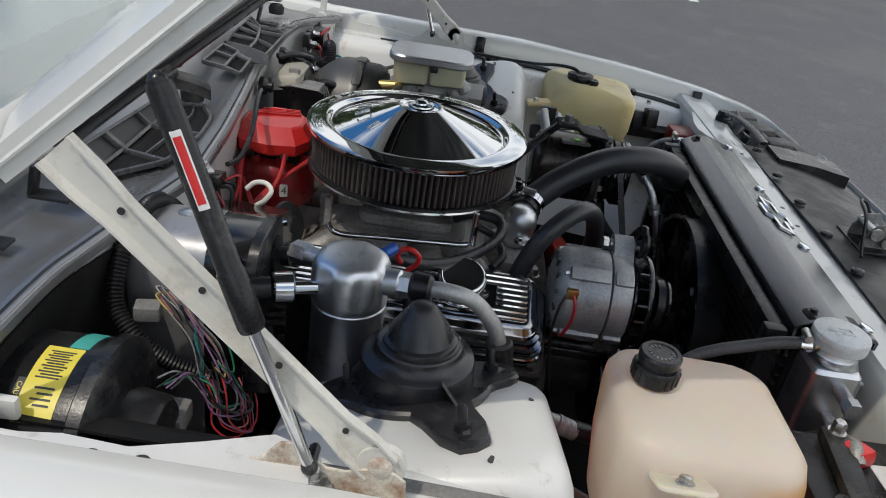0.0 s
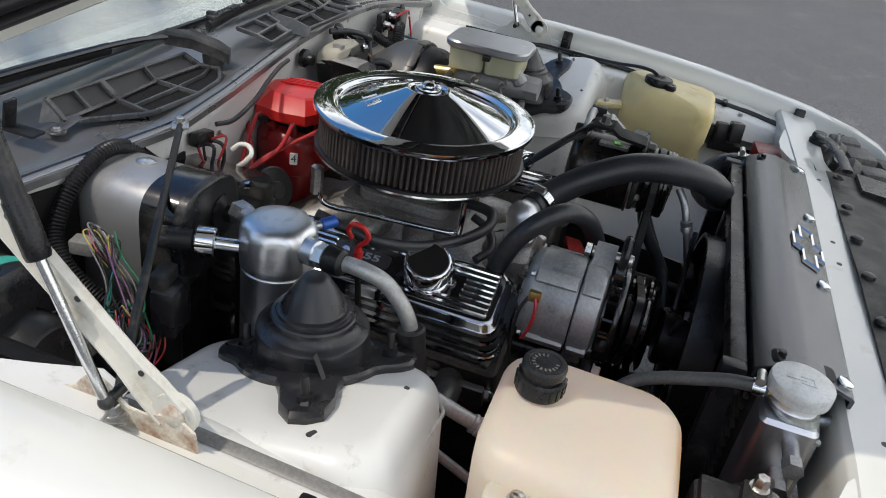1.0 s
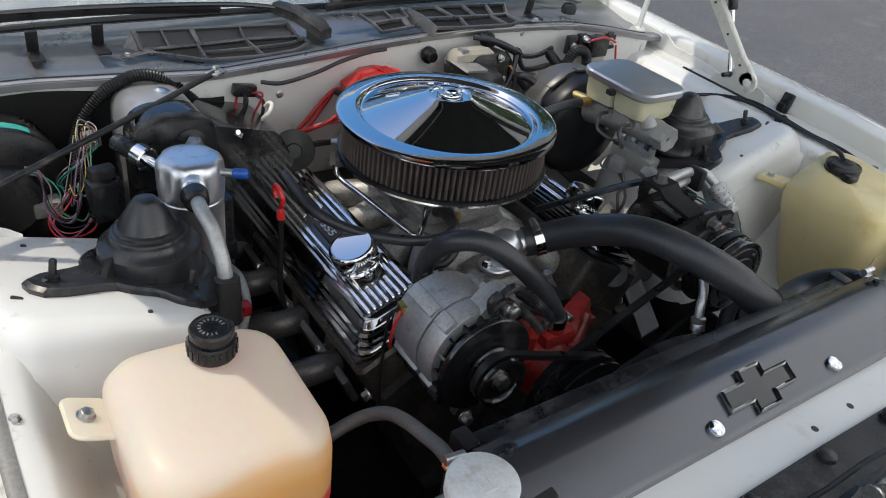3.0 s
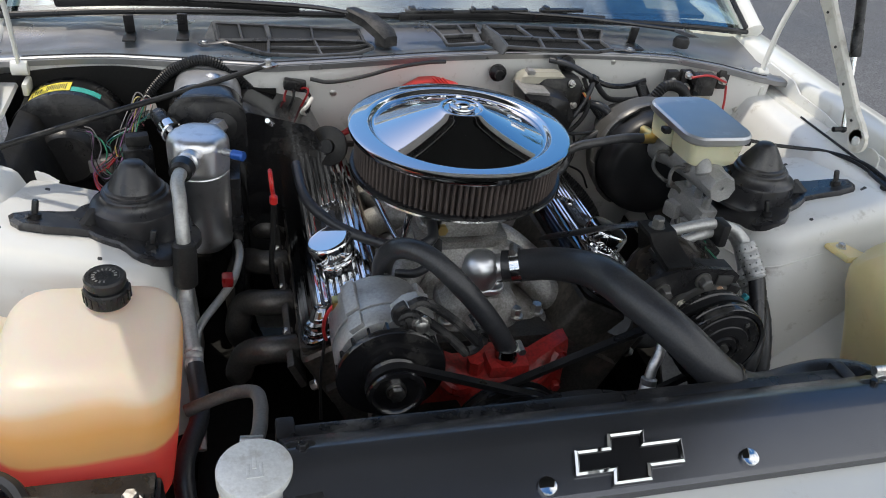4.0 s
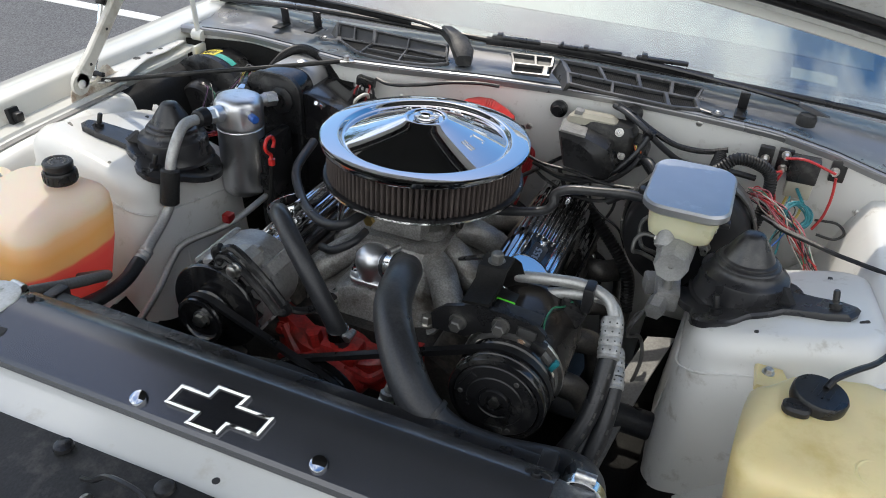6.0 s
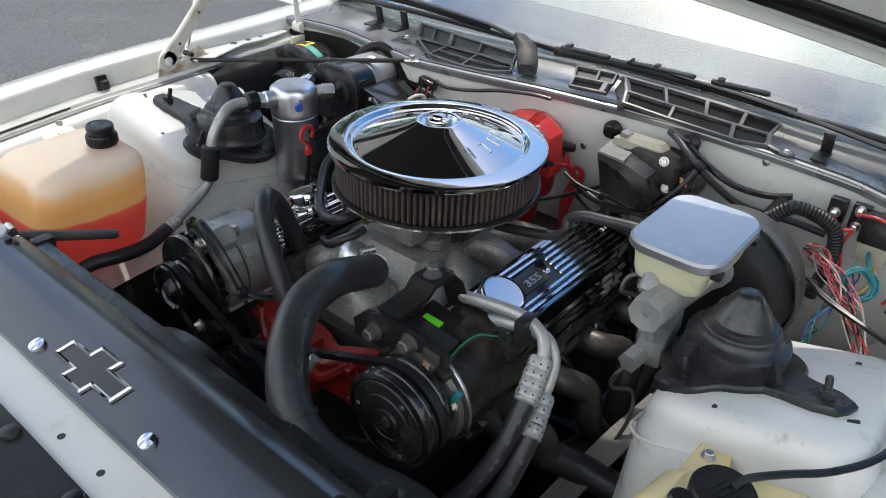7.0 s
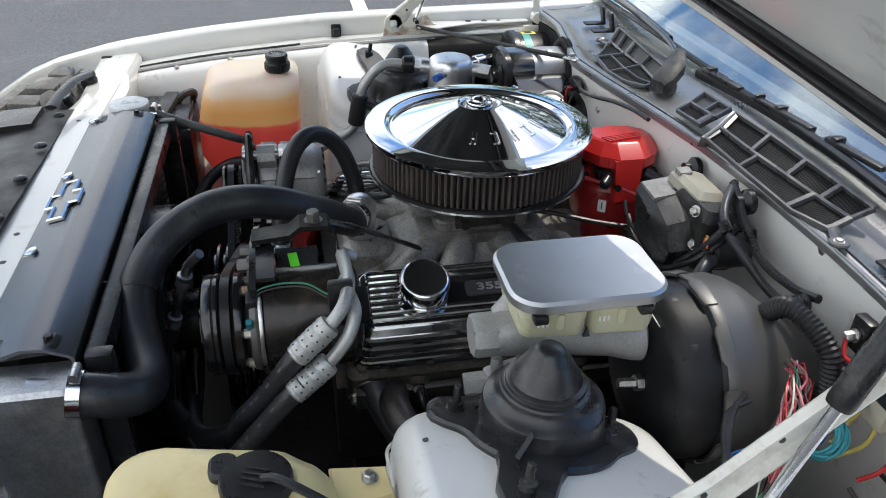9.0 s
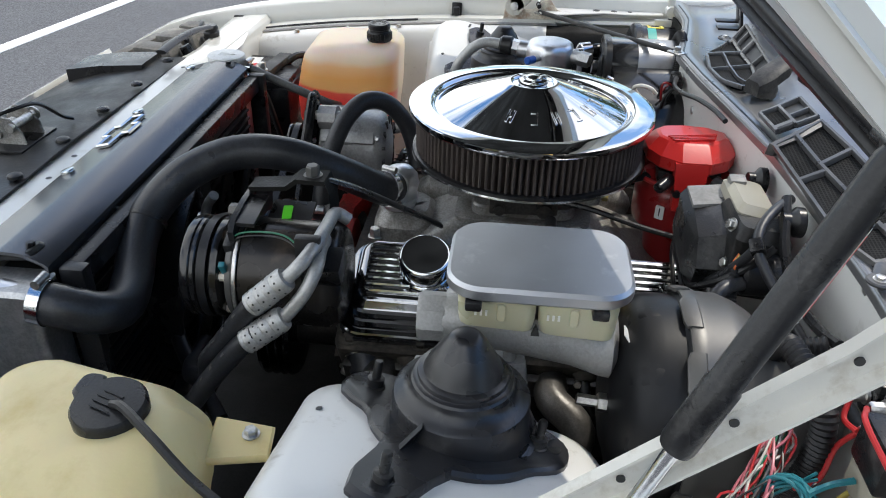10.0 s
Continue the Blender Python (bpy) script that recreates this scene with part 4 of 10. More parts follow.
# ---- tanks ----
def coolant_tank():
    t = thing("coolant_tank", (-0.50, -0.36, 0.66), "cream translucent plastic coolant tank with orange scale and red coolant", "coolant tank")
    bm = B()
    loops = []
    # (z, centre x, centre y, width, depth, corner)
    for z, cx, cy, w, h, r in ((0.655, -0.520, -0.385, 0.12, 0.16, 0.05), (0.662, -0.520, -0.385, 0.145, 0.185, 0.055), (0.69, -0.520, -0.383, 0.168, 0.208, 0.052), (0.76, -0.518, -0.378, 0.186, 0.212, 0.046),
                                (0.820, -0.516, -0.370, 0.192, 0.200, 0.042), (0.840, -0.516, -0.367, 0.188, 0.194, 0.042), (0.850, -0.515, -0.365, 0.176, 0.182, 0.040), (0.856, -0.514, -0.363, 0.155, 0.160, 0.036), (0.858, -0.512, -0.360, 0.10, 0.11, 0.03)):
        loops.append([(cx + px, cy + py, z + 0.10 * (px + 0.0) * (z > 0.8) * -0.35 + (0.02 * py if z > 0.8 else 0)) for px, py in rrect(w, h, r, 6)])
    rings(bm, loops)
    part("tank", bm, M_TANK, t, smooth=60)
    bm = B()
    lathe(bm, [(0, -0.02), (0.0245, -0.02), (0.0255, -0.017), (0.0255, -0.003), (0.0240, 0.0), (0.0205, 0.0005), (0.0200, 0.0030), (0.0228, 0.0045), (0.0232, 0.0125), (0.0212, 0.0152), (0.0170, 0.0152), (0.0160, 0.0140), (0.0, 0.0140)], (-0.499, -0.312, 0.882), (0.02, 0, 1), 36)
    cap = part("cap", bm, M_PLASTIC, t, "black ribbed plastic cap")
    for k in range(14):
        a = k * 0.37
        bm = B()
        box(bm, (-0.499 + 0.0122 * math.cos(a), -0.312 + 0.0122 * math.sin(a), 0.8964), (0.0034, 0.0016, 0.0010), 0, (0, 0, math.degrees(a)))
        part("moulded_writing", bm, M_GREY_PLASTIC, cap)
    for k in range(20):
        bm = B()
        a = k * 2 * math.pi / 20
        box(bm, (-0.499 + 0.0255 * math.cos(a), -0.312 + 0.0255 * math.sin(a), 0.872), (0.002, 0.003, 0.013), 0, (0, 0, math.degrees(a)))
        part("rib", bm, M_PLASTIC, cap)
    bm = B()
    prism(bm, rrect(0.05, 0.06, 0.012), 0, 0.006, pose(-0.628, -0.325, 0.832, 0, 25, 0), 0.002)
    part("mounting_tab", bm, M_TANK, t)
    bm = B()
    hexbolt(bm, (-0.630, -0.325, 0.840), (0.4, 0, 1), 0.007, 0.006)
    part("tab_bolt", bm, M_STEEL, t)


coolant_tank()


def washer_tank():
    t = thing("washer_tank", (0.64, -0.36, 0.62), "yellowed plastic washer tank with a black cap", "washer tank")
    bm = B()
    loops = []
    for z, cx, cy, w, h, r in ((0.600, 0.655, -0.372, 0.085, 0.100, 0.03), (0.64, 0.654, -0.371, 0.112, 0.132, 0.032), (0.72, 0.652, -0.369, 0.152, 0.178, 0.034), (0.775, 0.651, -0.368, 0.174, 0.200, 0.034), (0.783, 0.651, -0.368, 0.182, 0.206, 0.034), (0.842, 0.650, -0.367, 0.190, 0.212, 0.034), (0.856, 0.650, -0.367, 0.187, 0.209, 0.034),
                                (0.865, 0.649, -0.366, 0.178, 0.200, 0.034), (0.871, 0.646, -0.364, 0.160, 0.182, 0.034), (0.8745, 0.640, -0.36, 0.13, 0.15, 0.032), (0.876, 0.634, -0.354, 0.08, 0.10, 0.03)):
        loop = []
        for px, py in rrect(w, h, r, 8):
            # shoulder falling away to the mounting ear, soft swells in the walls
            fall = max(0.0, min(1.0, (-px - 0.010) / 0.055)) * max(0.0, min(1.0, (py - 0.005) / 0.070))
            swell = 0.0025 * math.sin(34 * py + 11 * z * 4) * (z < 0.86)
            loop.append((cx + px + swell + 0.012 * fall, cy + py - 0.012 * fall, z - 0.030 * fall * (z > 0.79) + (0.004 * math.sin(py * 30 + 0.6) if z > 0.85 else 0)))
        loops.append(loop)
    rings(bm, loops)
    tank = part("tank", bm, M_YELLOW_TANK, t, smooth=50)
    bm = B()
    lathe(bm, [(0.017, 0.0), (0.018, 0.003), (0.020, 0.004), (0.022, 0.003), (0.023, 0.0)], (0.694, -0.425, 0.866), (0.12, -0.10, 1), 32)
    part("moulded_ring", bm, M_YELLOW_TANK, tank)
    bm = B()
    rings(bm, [[(x, -0.463 + 0.075 * (0.84 - z) + d, z) for x, z in ((0.600, 0.705), (0.600, 0.778), (0.640, 0.784), (0.644, 0.800), (0.652, 0.806), (0.672, 0.806), (0.676, 0.705))] for d in (-0.012, -0.0075, 0.012)])
    part("moulded_step", bm, M_YELLOW_TANK, tank)
    bm = B()
    tube(bm, [(0.655, -0.4735, 0.852), (0.655, -0.4745, 0.83), (0.655, -0.474, 0.808)], 0.0022, 6)
    part("mould_seam", bm, M_YELLOW_TANK, tank)
    bm = B()
    lathe(bm, [(0, 0), (0.030, 0), (0.031, 0.003), (0.031, 0.014), (0.029, 0.017), (0.0, 0.018)], (0.635, -0.338, 0.873), (0.05, 0, 1), 32)
    prism(bm, rrect(0.03, 0.024, 0.01), 0.001, 0.013, pose(0.612, -0.367, 0.873), 0.003)
    cap = part("cap", bm, M_PLASTIC, t, "black plastic cap with moulded writing")
    for k in range(4):
        bm = B()
        box(bm, (0.628 + 0.006 * k, -0.336 - 0.0015 * k, 0.8918), (0.0022, 0.026 - 0.004 * abs(k - 1.5), 0.0008), 0, (0, 0, -20))
        part("moulded_writing", bm, M_DULL, cap)
    bm = B()
    tube(bm, [(0.640, -0.332, 0.892), (0.648, -0.318, 0.897), (0.672, -0.285, 0.893), (0.705, -0.235, 0.880), (0.735, -0.17, 0.872), (0.745, -0.09, 0.872)], 0.004, 8)
    part("washer_hose", bm, M_RUBBER, t)
    bm = B()
    prism(bm, [(-0.022, -0.03), (0.030, -0.035), (0.024, 0.022), (-0.012, 0.024)], 0, 0.010, pose(0.592, -0.245, 0.812, -6, 5, 10), 0.003)
    part("mounting_ear", bm, M_YELLOW_TANK, t)
    bm = B()
    hexbolt(bm, (0.592, -0.240, 0.822), (0, 0, 1), 0.006, 0.006)
    part("ear_bolt", bm, M_STEEL, t)


washer_tank()


# ---- strut boots ----
def strut_mount(s):
    t = thing("strut_mount", (XC + s * 0.535, -0.045, 0.80), "black rubber strut boot on a black steel plate with studs", "strut mount", "strut mounts on the towers")
    X0, up = (XC, 0.0) if s < 0 else (XC - 0.016, 0.009)
    studs = [(0.648, -0.108), (0.500, -0.141), (0.540, 0.018)]
    cdx, cy = (0.524, -0.056) if s < 0 else (0.529, -0.056)
    # plate outline: round the three studs, waisted towards the boot
    outline = []
    for a in range(0, 360, 6):
        ca, sa = math.cos(radians(a)), math.sin(radians(a))
        r = 0.086
        for dx, y in studs:
            px, py = dx - cdx, y - cy
            along = px * ca + py * sa
            off = abs(-px * sa + py * ca)
            if along > 0 and off < 0.031:
                r = max(r, along + (0.031 ** 4 - off ** 4) ** 0.25)
        outline.append((cdx + r * ca, cy + r * sa))
    smooth_out = []
    for i in range(len(outline)):
        a, b, c = outline[i - 1], outline[i], outline[(i + 1) % len(outline)]
        smooth_out.append(((a[0] + 2 * b[0] + c[0]) / 4, (a[1] + 2 * b[1] + c[1]) / 4))
    bm = B()
    rings(bm, [[(X0 + s * dx, y, (plate_z(dx, y) + up) + z) for dx, y in smooth_out] for z in (-0.004, 0.001, 0.007)] + [[(X0 + s * (cdx + (dx - cdx) * 0.96), cy + (y - cy) * 0.96, (plate_z(dx, y) + up) + 0.010) for dx, y in smooth_out]])
    plate = part("plate", bm, M_BOOT, t, "black steel mounting plate")
    for dx, y in studs:
        z = (plate_z(dx, y) + up) + 0.009
        bm = B()
        lathe(bm, [(0, 0), (0.0105, 0), (0.0105, 0.002), (0.0085, 0.003), (0.0085, 0.010), (0.0045, 0.0105), (0.0045, 0.027), (0.0035, 0.029), (0, 0.029)], (X0 + s * dx, y, z), (-s * 0.2, 0.15, 1), 12)
        part("stud", bm, M_PLASTIC, plate, "dark stud and nut")
        out = V(dx - cdx, y - cy).normalized()
        slot = math.degrees(math.atan2(out.y, s * out.x))
        bm = B()
        prism(bm, rrect(0.020, 0.0075, 0.0035, 4), 0.0, 0.0012, pose(X0 + s * (dx + 0.013 * out.x), y + 0.013 * out.y, plate_z(dx + 0.013 * out.x, y + 0.013 * out.y) + up + 0.0093, 11, -s * 16, slot))
        part("plate_slot", bm, M_INK, plate)
        for k in (-1, 1):
            hx, hy = dx - 0.020 * out.x - k * 0.018 * out.y, y - 0.020 * out.y + k * 0.018 * out.x
            bm = B()
            lathe(bm, [(0.0, 0.0), (0.0042, 0.0), (0.0042, 0.0012), (0, 0.0012)], (X0 + s * hx, hy, plate_z(hx, hy) + up + 0.0092), (-s * 0.27, 0.19, 1), 12)
            part("plate_hole", bm, M_INK, plate)
    bm = B()
    z0 = plate_z(cdx, cy) + up
    prof = [(0.074, 0.006), (0.0690, 0.009), (0.0660, 0.0155), (0.0645, 0.026), (0.0635, 0.0435), (0.0625, 0.0470), (0.0600, 0.0490), (0.0560, 0.0505), (0.0510, 0.0545), (0.0485, 0.0580), (0.0478, 0.0600), (0.0474, 0.0635), (0.0455, 0.0655), (0.0425, 0.0660),
            (0.0415, 0.0668), (0.0418, 0.0690), (0.0412, 0.0712), (0.0390, 0.0725), (0.0365, 0.0732), (0.0352, 0.0755), (0.0335, 0.0800), (0.0245, 0.0950), (0.0165, 0.1065), (0.0140, 0.1095), (0.0100, 0.1112), (0.0, 0.1116)]
    lathe(bm, prof, (X0 + s * cdx, cy, z0), (0.012 if s < 0 else -0.03, 0.03, 1), 48)
    boot = part("boot", bm, M_BOOT, t, "black rubber dust boot", smooth=30)
    bm = B()
    c = V(X0 + s * (cdx + 0.055), cy - 0.048, z0)
    rings(bm, [[c + V(-0.004, 0, 0.01), c + V(0.004, 0, 0.01), c + V(0.004, 0.02, 0.055), c + V(-0.004, 0.02, 0.055)], [c + V(s * 0.03 - 0.004, -0.024, 0.018), c + V(s * 0.03 + 0.004, -0.024, 0.018), c + V(s * 0.03 + 0.004, -0.02, 0.022), c + V(s * 0.03 - 0.004, -0.02, 0.022)]])
    part("rib", bm, M_RUBBER, boot)


strut_mount(-1)
strut_mount(1)


# ---- engine ----
def engine():
    t = thing("engine", (0, 0, 0.30), "small V8 engine with iron block and cast aluminium intake", "engine")
    bm = B()
    prof = [(-0.19, 0.52), (-0.13, 0.36), (0.13, 0.36), (0.19, 0.52), (0.235, 0.62), (0.10, 0.70), (-0.10, 0.70), (-0.235, 0.62)]
    rings(bm, [[(x, y, z) for x, z in prof] for y in (-0.255, 0.27)])
    part("block", bm, M_IRON, t, "dark cast iron block")
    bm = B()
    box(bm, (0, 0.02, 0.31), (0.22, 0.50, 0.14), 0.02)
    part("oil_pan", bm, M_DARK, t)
    for s, oc, zc in ((-1, 0.206, 0.757), (1, 0.223, 0.768)):
        bm = B()
        m = Matrix.Translation((s * (oc - 0.022), 0.005, zc - 0.096)) @ Matrix.Rotation(radians(s * 27), 4, "Y")
        prism(bm, rrect(0.150, 0.492, 0.012), -0.060, 0.050, m, 0.005)
        head = part("cylinder_head", bm, M_HEAD, t, "grimy cast iron cylinder head")
        side = m.to_3x3() @ V(s, 0, 0)
        for y in (-0.225, -0.13, -0.01, 0.10, 0.215):
            bm = B()
            hexbolt(bm, m @ V(s * 0.060, y, 0.049), m.to_3x3() @ V(0, 0, 1), 0.009, 0.010)
            part("head_bolt", bm, M_HEAD, head)
        for y in (-0.175, -0.055, 0.06, 0.18):
            bm = B()
            cyl(bm, m @ V(s * 0.070, y + 0.03, 0.022), m @ V(s * 0.082, y + 0.03, 0.020), 0.019, 0.015, 14, 0.003)
            part("plug_boss", bm, M_HEAD, head)
            bm = B()
            tube(bm, [m @ V(s * 0.080, y + 0.03, 0.020), m @ V(s * 0.105, y + 0.032, 0.016), m @ V(s * 0.122, y + 0.040, 0.004)], 0.0075, 10)
            part("plug_cap", bm, M_RUBBER, head, "black spark plug cap")
        for y in (-0.235, -0.115, 0.0, 0.12, 0.235):
            bm = B()
            hexbolt(bm, m @ V(s * 0.075, y, -0.012), side, 0.008, 0.010)
            part("side_bolt", bm, M_STEEL, head)
    # intake manifold
    bm = B()
    rings(bm, [[(x * k, y * k2, z) for x, y in rrect(0.24, 0.46, 0.03)] for z, k, k2 in ((0.66, 1.0, 1.0), (0.695, 0.98, 0.99), (0.715, 0.62, 0.80), (0.745, 0.52, 0.50), (0.760, 0.62, 0.44), (0.772, 0.64, 0.44))])
    man = part("intake_manifold", bm, M_CAST, t, "rough cast aluminium intake manifold", smooth=40)
    for s in (-1, 1):
        for y0, y1 in ((-0.075, -0.16), (-0.03, -0.065), (0.03, 0.06), (0.075, 0.16)):
            bm = B()
            tube(bm, [(s * 0.045, y0, 0.742), (s * 0.085, (y0 * 0.6 + y1 * 0.4), 0.738), (s * 0.125, y1, 0.712), (s * 0.150, y1, 0.685)], 0.026, 14, 5)
            part("runner", bm, M_CAST, man)
    bm = B()
    rings(bm, [[(x + 0.0, y - 0.185, z) for x, y in rrect(w, h, 0.03)] for z, w, h in ((0.68, 0.14, 0.10), (0.735, 0.12, 0.09), (0.75, 0.085, 0.075), (0.752, 0.05, 0.05))])
    part("water_crossover", bm, M_CAST, man)
    for x, y, z in ((-0.10, -0.20, 0.70), (0.10, -0.20, 0.70), (0.055, -0.225, 0.715), (-0.055, -0.225, 0.715), (-0.11, -0.10, 0.70), (0.11, -0.10, 0.70), (0.11, 0.1, 0.70), (-0.11, 0.1, 0.70)):
        bm = B()
        hexbolt(bm, (x, y, z), (0, 0, 1), 0.009, 0.014)
        part("manifold_bolt", bm, M_STEEL, man)
    return t


engine()


def carburettor():
    t = thing("carburettor", (0, 0, 0.772), "four-barrel carburettor with fuel rails on the intake manifold", "carburettor")
    bm = B()
    prism(bm, rrect(0.135, 0.155, 0.02), 0.772, 0.790, None, 0.003)
    prism(bm, rrect(0.105, 0.135, 0.03), 0.790, 0.832, None, 0.004)
    part("body", bm, M_CAST, t, "dull zinc carburettor body")
    for s in (-1, 1):
        bm = B()
        box(bm, (0, s * 0.092, 0.808), (0.095, 0.045, 0.036), 0.008)
        part("fuel_bowl", bm, M_CAST, t)
        bm = B()
        cyl(bm, (s * 0.045, s * 0.115, 0.81), (s * 0.045, s * 0.123, 0.81), 0.009, seg=6)
        part("bowl_screw", bm, M_BRASS, t)
    bm = B()
    tube(bm, [(-0.135, 0.115, 0.835), (-0.137, 0.112, 0.80), (-0.134, 0.095, 0.783), (-0.125, 0.03, 0.782), (-0.112, -0.09, 0.783), (-0.106, -0.105, 0.783)], 0.0048, 10)
    part("fuel_rail", bm, M_CHROME, t, "chrome bent fuel line")
    bm = B()
    cyl(bm, (-0.106, -0.113, 0.783), (-0.098, -0.113, 0.835), 0.0055, seg=12)
    part("fuel_riser", bm, M_CHROME, t)
    bm = B()
    cyl(bm, (-0.135, 0.118, 0.80), (-0.135, 0.118, 0.845), 0.010, seg=6)
    part("brass_fitting", bm, M_STEEL, t)
    bm = B()
    box(bm, (0.075, 0.0, 0.80), (0.008, 0.10, 0.03), 0.003, (0, 0, 4))
    cyl(bm, (0.07, 0.03, 0.80), (0.095, 0.03, 0.80), 0.011, seg=14)
    cyl(bm, (0.07, -0.035, 0.795), (0.09, -0.035, 0.795), 0.008, seg=12)
    part("throttle_linkage", bm, M_IRON, t)
    bm = B()
    tube(bm, [(0.08, 0.03, 0.815), (0.10, 0.09, 0.815), (0.13, 0.17, 0.805), (0.16, 0.26, 0.80), (0.18, 0.31, 0.80)], 0.004, 8)
    part("throttle_cable", bm, M_RUBBER, t)


carburettor()


def valve_cover(s, oc, zc, oil_y):
    """Ribbed cover: its rail leans with the head, its top lies flatter. oc, zc: middle of the top face, outward and up."""
    def at(o, z, tilt):
        return Matrix.Translation((s * o, 0.012, z)) @ Matrix.Rotation(radians(s * tilt), 4, "Y")
    m = at(oc, zc, 21)
    up = m.to_3x3() @ V(0, 0, 1)
    t = thing("valve_cover", (s * oc, 0.012, zc - 0.05), "ribbed chrome valve cover with a chrome oil filler cap", "valve cover", "valve covers")
    bm = B()
    loops = []
    for k, w, h, r in ((0.0, 0.136, 0.494, 0.026), (0.11, 0.136, 0.494, 0.026), (0.15, 0.133, 0.491, 0.025), (0.17, 0.123, 0.482, 0.024), (0.24, 0.122, 0.481, 0.024), (0.26, 0.127, 0.486, 0.024), (0.33, 0.127, 0.486, 0.024), (0.36, 0.117, 0.476, 0.023), (0.47, 0.115, 0.474, 0.023), (0.49, 0.119, 0.478, 0.023), (0.56, 0.119, 0.478, 0.023), (0.59, 0.110, 0.469, 0.022), (0.70, 0.108, 0.467, 0.021), (0.73, 0.105, 0.464, 0.020), (0.90, 0.100, 0.458, 0.019), (0.96, 0.095, 0.452, 0.017), (1.0, 0.087, 0.443, 0.013)):
        q = at(oc + 0.002 * (1 - k), zc - 0.040 * (1 - k), 27 - 6 * k)
        loops.append([q @ V(x, y, 0) for x, y in rrect(w, h, r, 4)])
    rings(bm, loops)
    cover = part("cover", bm, M_COVER, t, "polished chrome cover", smooth=25)
    bm = B()
    q = at(oc + 0.003, zc - 0.0405, 27)
    rings(bm, [[q @ V(x, y, z) for x, y in rrect(0.138, 0.496, 0.024, 4)] for z in (-0.006, 0.0)])
    part("gasket", bm, M_RUBBER, t)
    bm = B()
    prism(bm, rrect(0.080, 0.434, 0.010, 4), 0.0, 0.0010, m)
    part("black_field", bm, M_GLOSS, cover, "black plate between the ribs")
    # two long ribs along each edge, short ones at the front, the rest behind the number
    for i in range(8):
        x = -0.0364 + 0.0104 * i
        for a, b in ([(-0.216, -0.168), (oil_y + 0.150, 0.212)] if 2 <= i <= 5 else [(-0.216, 0.212)]):
            bm = B()
            prism(bm, rrect(0.0074, b - a, 0.0035, 3), -0.0005, 0.0058, m @ pose(x, (a + b) / 2, 0), 0.0018)
            part("rib", bm, M_RIB, cover)
    for y in (-0.150, oil_y + 0.132, 0.175):
        bm = B()
        lathe(bm, [(0, 0), (0.0075, 0), (0.0075, 0.004), (0.006, 0.006), (0.003, 0.006), (0.003, 0.004), (0, 0.004)], m @ V(0, y, 0.001), up, 18)
        part("centre_bolt", bm, M_CHROME, cover)
    bm = B()
    prism(bm, rrect(0.026, 0.070, 0.006, 3), 0.0, 0.0040, m @ pose(0, oil_y + 0.096, 0), 0.001)
    pad = part("number_pad", bm, M_INK, cover)
    font = bpy.data.curves.new("number", "FONT")
    font.body, font.size, font.align_x, font.align_y, font.extrude = "355", 0.021, "CENTER", "CENTER", 0.0008
    font.offset = 0.0005
    ob = new("number", font)
    dg = bpy.context.evaluated_depsgraph_get()
    me = bpy.data.meshes.new_from_object(ob.evaluated_get(dg))
    bpy.data.objects.remove(ob)
    me.transform(m @ pose(0, oil_y + 0.096, 0.0044, 0, 0, -90 if s < 0 else 90) @ Matrix.Diagonal((1.25, 0.80, 1, 1)))
    me.materials.clear()
    me.materials.append(M_ALU)
    ob = new("number", me)
    ob.parent, ob.matrix_parent_inverse = pad, Matrix()
    # oil cap: rolled neck and domed cap
    bm = B()
    lathe(bm, [(0, 0), (0.034, 0), (0.0355, 0.002), (0.0345, 0.005), (0.0315, 0.007), (0.031, 0.010), (0.0345, 0.013), (0.0358, 0.017), (0.0355, 0.033), (0.0345, 0.0366), (0.0328, 0.0385), (0.0312, 0.0392), (0.0300, 0.0386), (0.0285, 0.0384), (0.0, 0.0388)], m @ V(0, oil_y, 0.0), up, 48)
    part("oil_cap", bm, M_CHROME, t, "chrome push-in oil cap")


valve_cover(-1, 0.206, 0.757, -0.114)
valve_cover(1, 0.223, 0.768, -0.137)


def header(s):
    t = thing("exhaust_header", (s * 0.34, 0.0, 0.45), "dull grey tubular exhaust header", "exhaust header", "exhaust headers")
    bm = B()
    box(bm, (s * 0.276, 0.0, 0.632), (0.012, 0.46, 0.05), 0.004, (0, s * 24, 0))
    part("flange", bm, M_HEADER, t)
    for i, y in enumerate((-0.175, -0.06, 0.055, 0.17)):
        bm = B()
        tube(bm, [(s * 0.275, y, 0.642), (s * 0.315, y - 0.004, 0.646), (s * 0.348, y + 0.012 + 0.01 * i, 0.625), (s * 0.362, y + 0.035 - 0.01 * i, 0.57), (s * 0.352, 0.07 - 0.01 * i + 0.35 * y, 0.48), (s * 0.335, 0.12, 0.40)], 0.0215, 14, 6)
        part("primary_tube", bm, M_HEADER, t)
        bm = B()
        hexbolt(bm, (s * 0.280, y + 0.03, 0.648), (s, 0, 0.4), 0.006, 0.010)
        part("flange_bolt", bm, M_STEEL, t)


header(-1)
header(1)


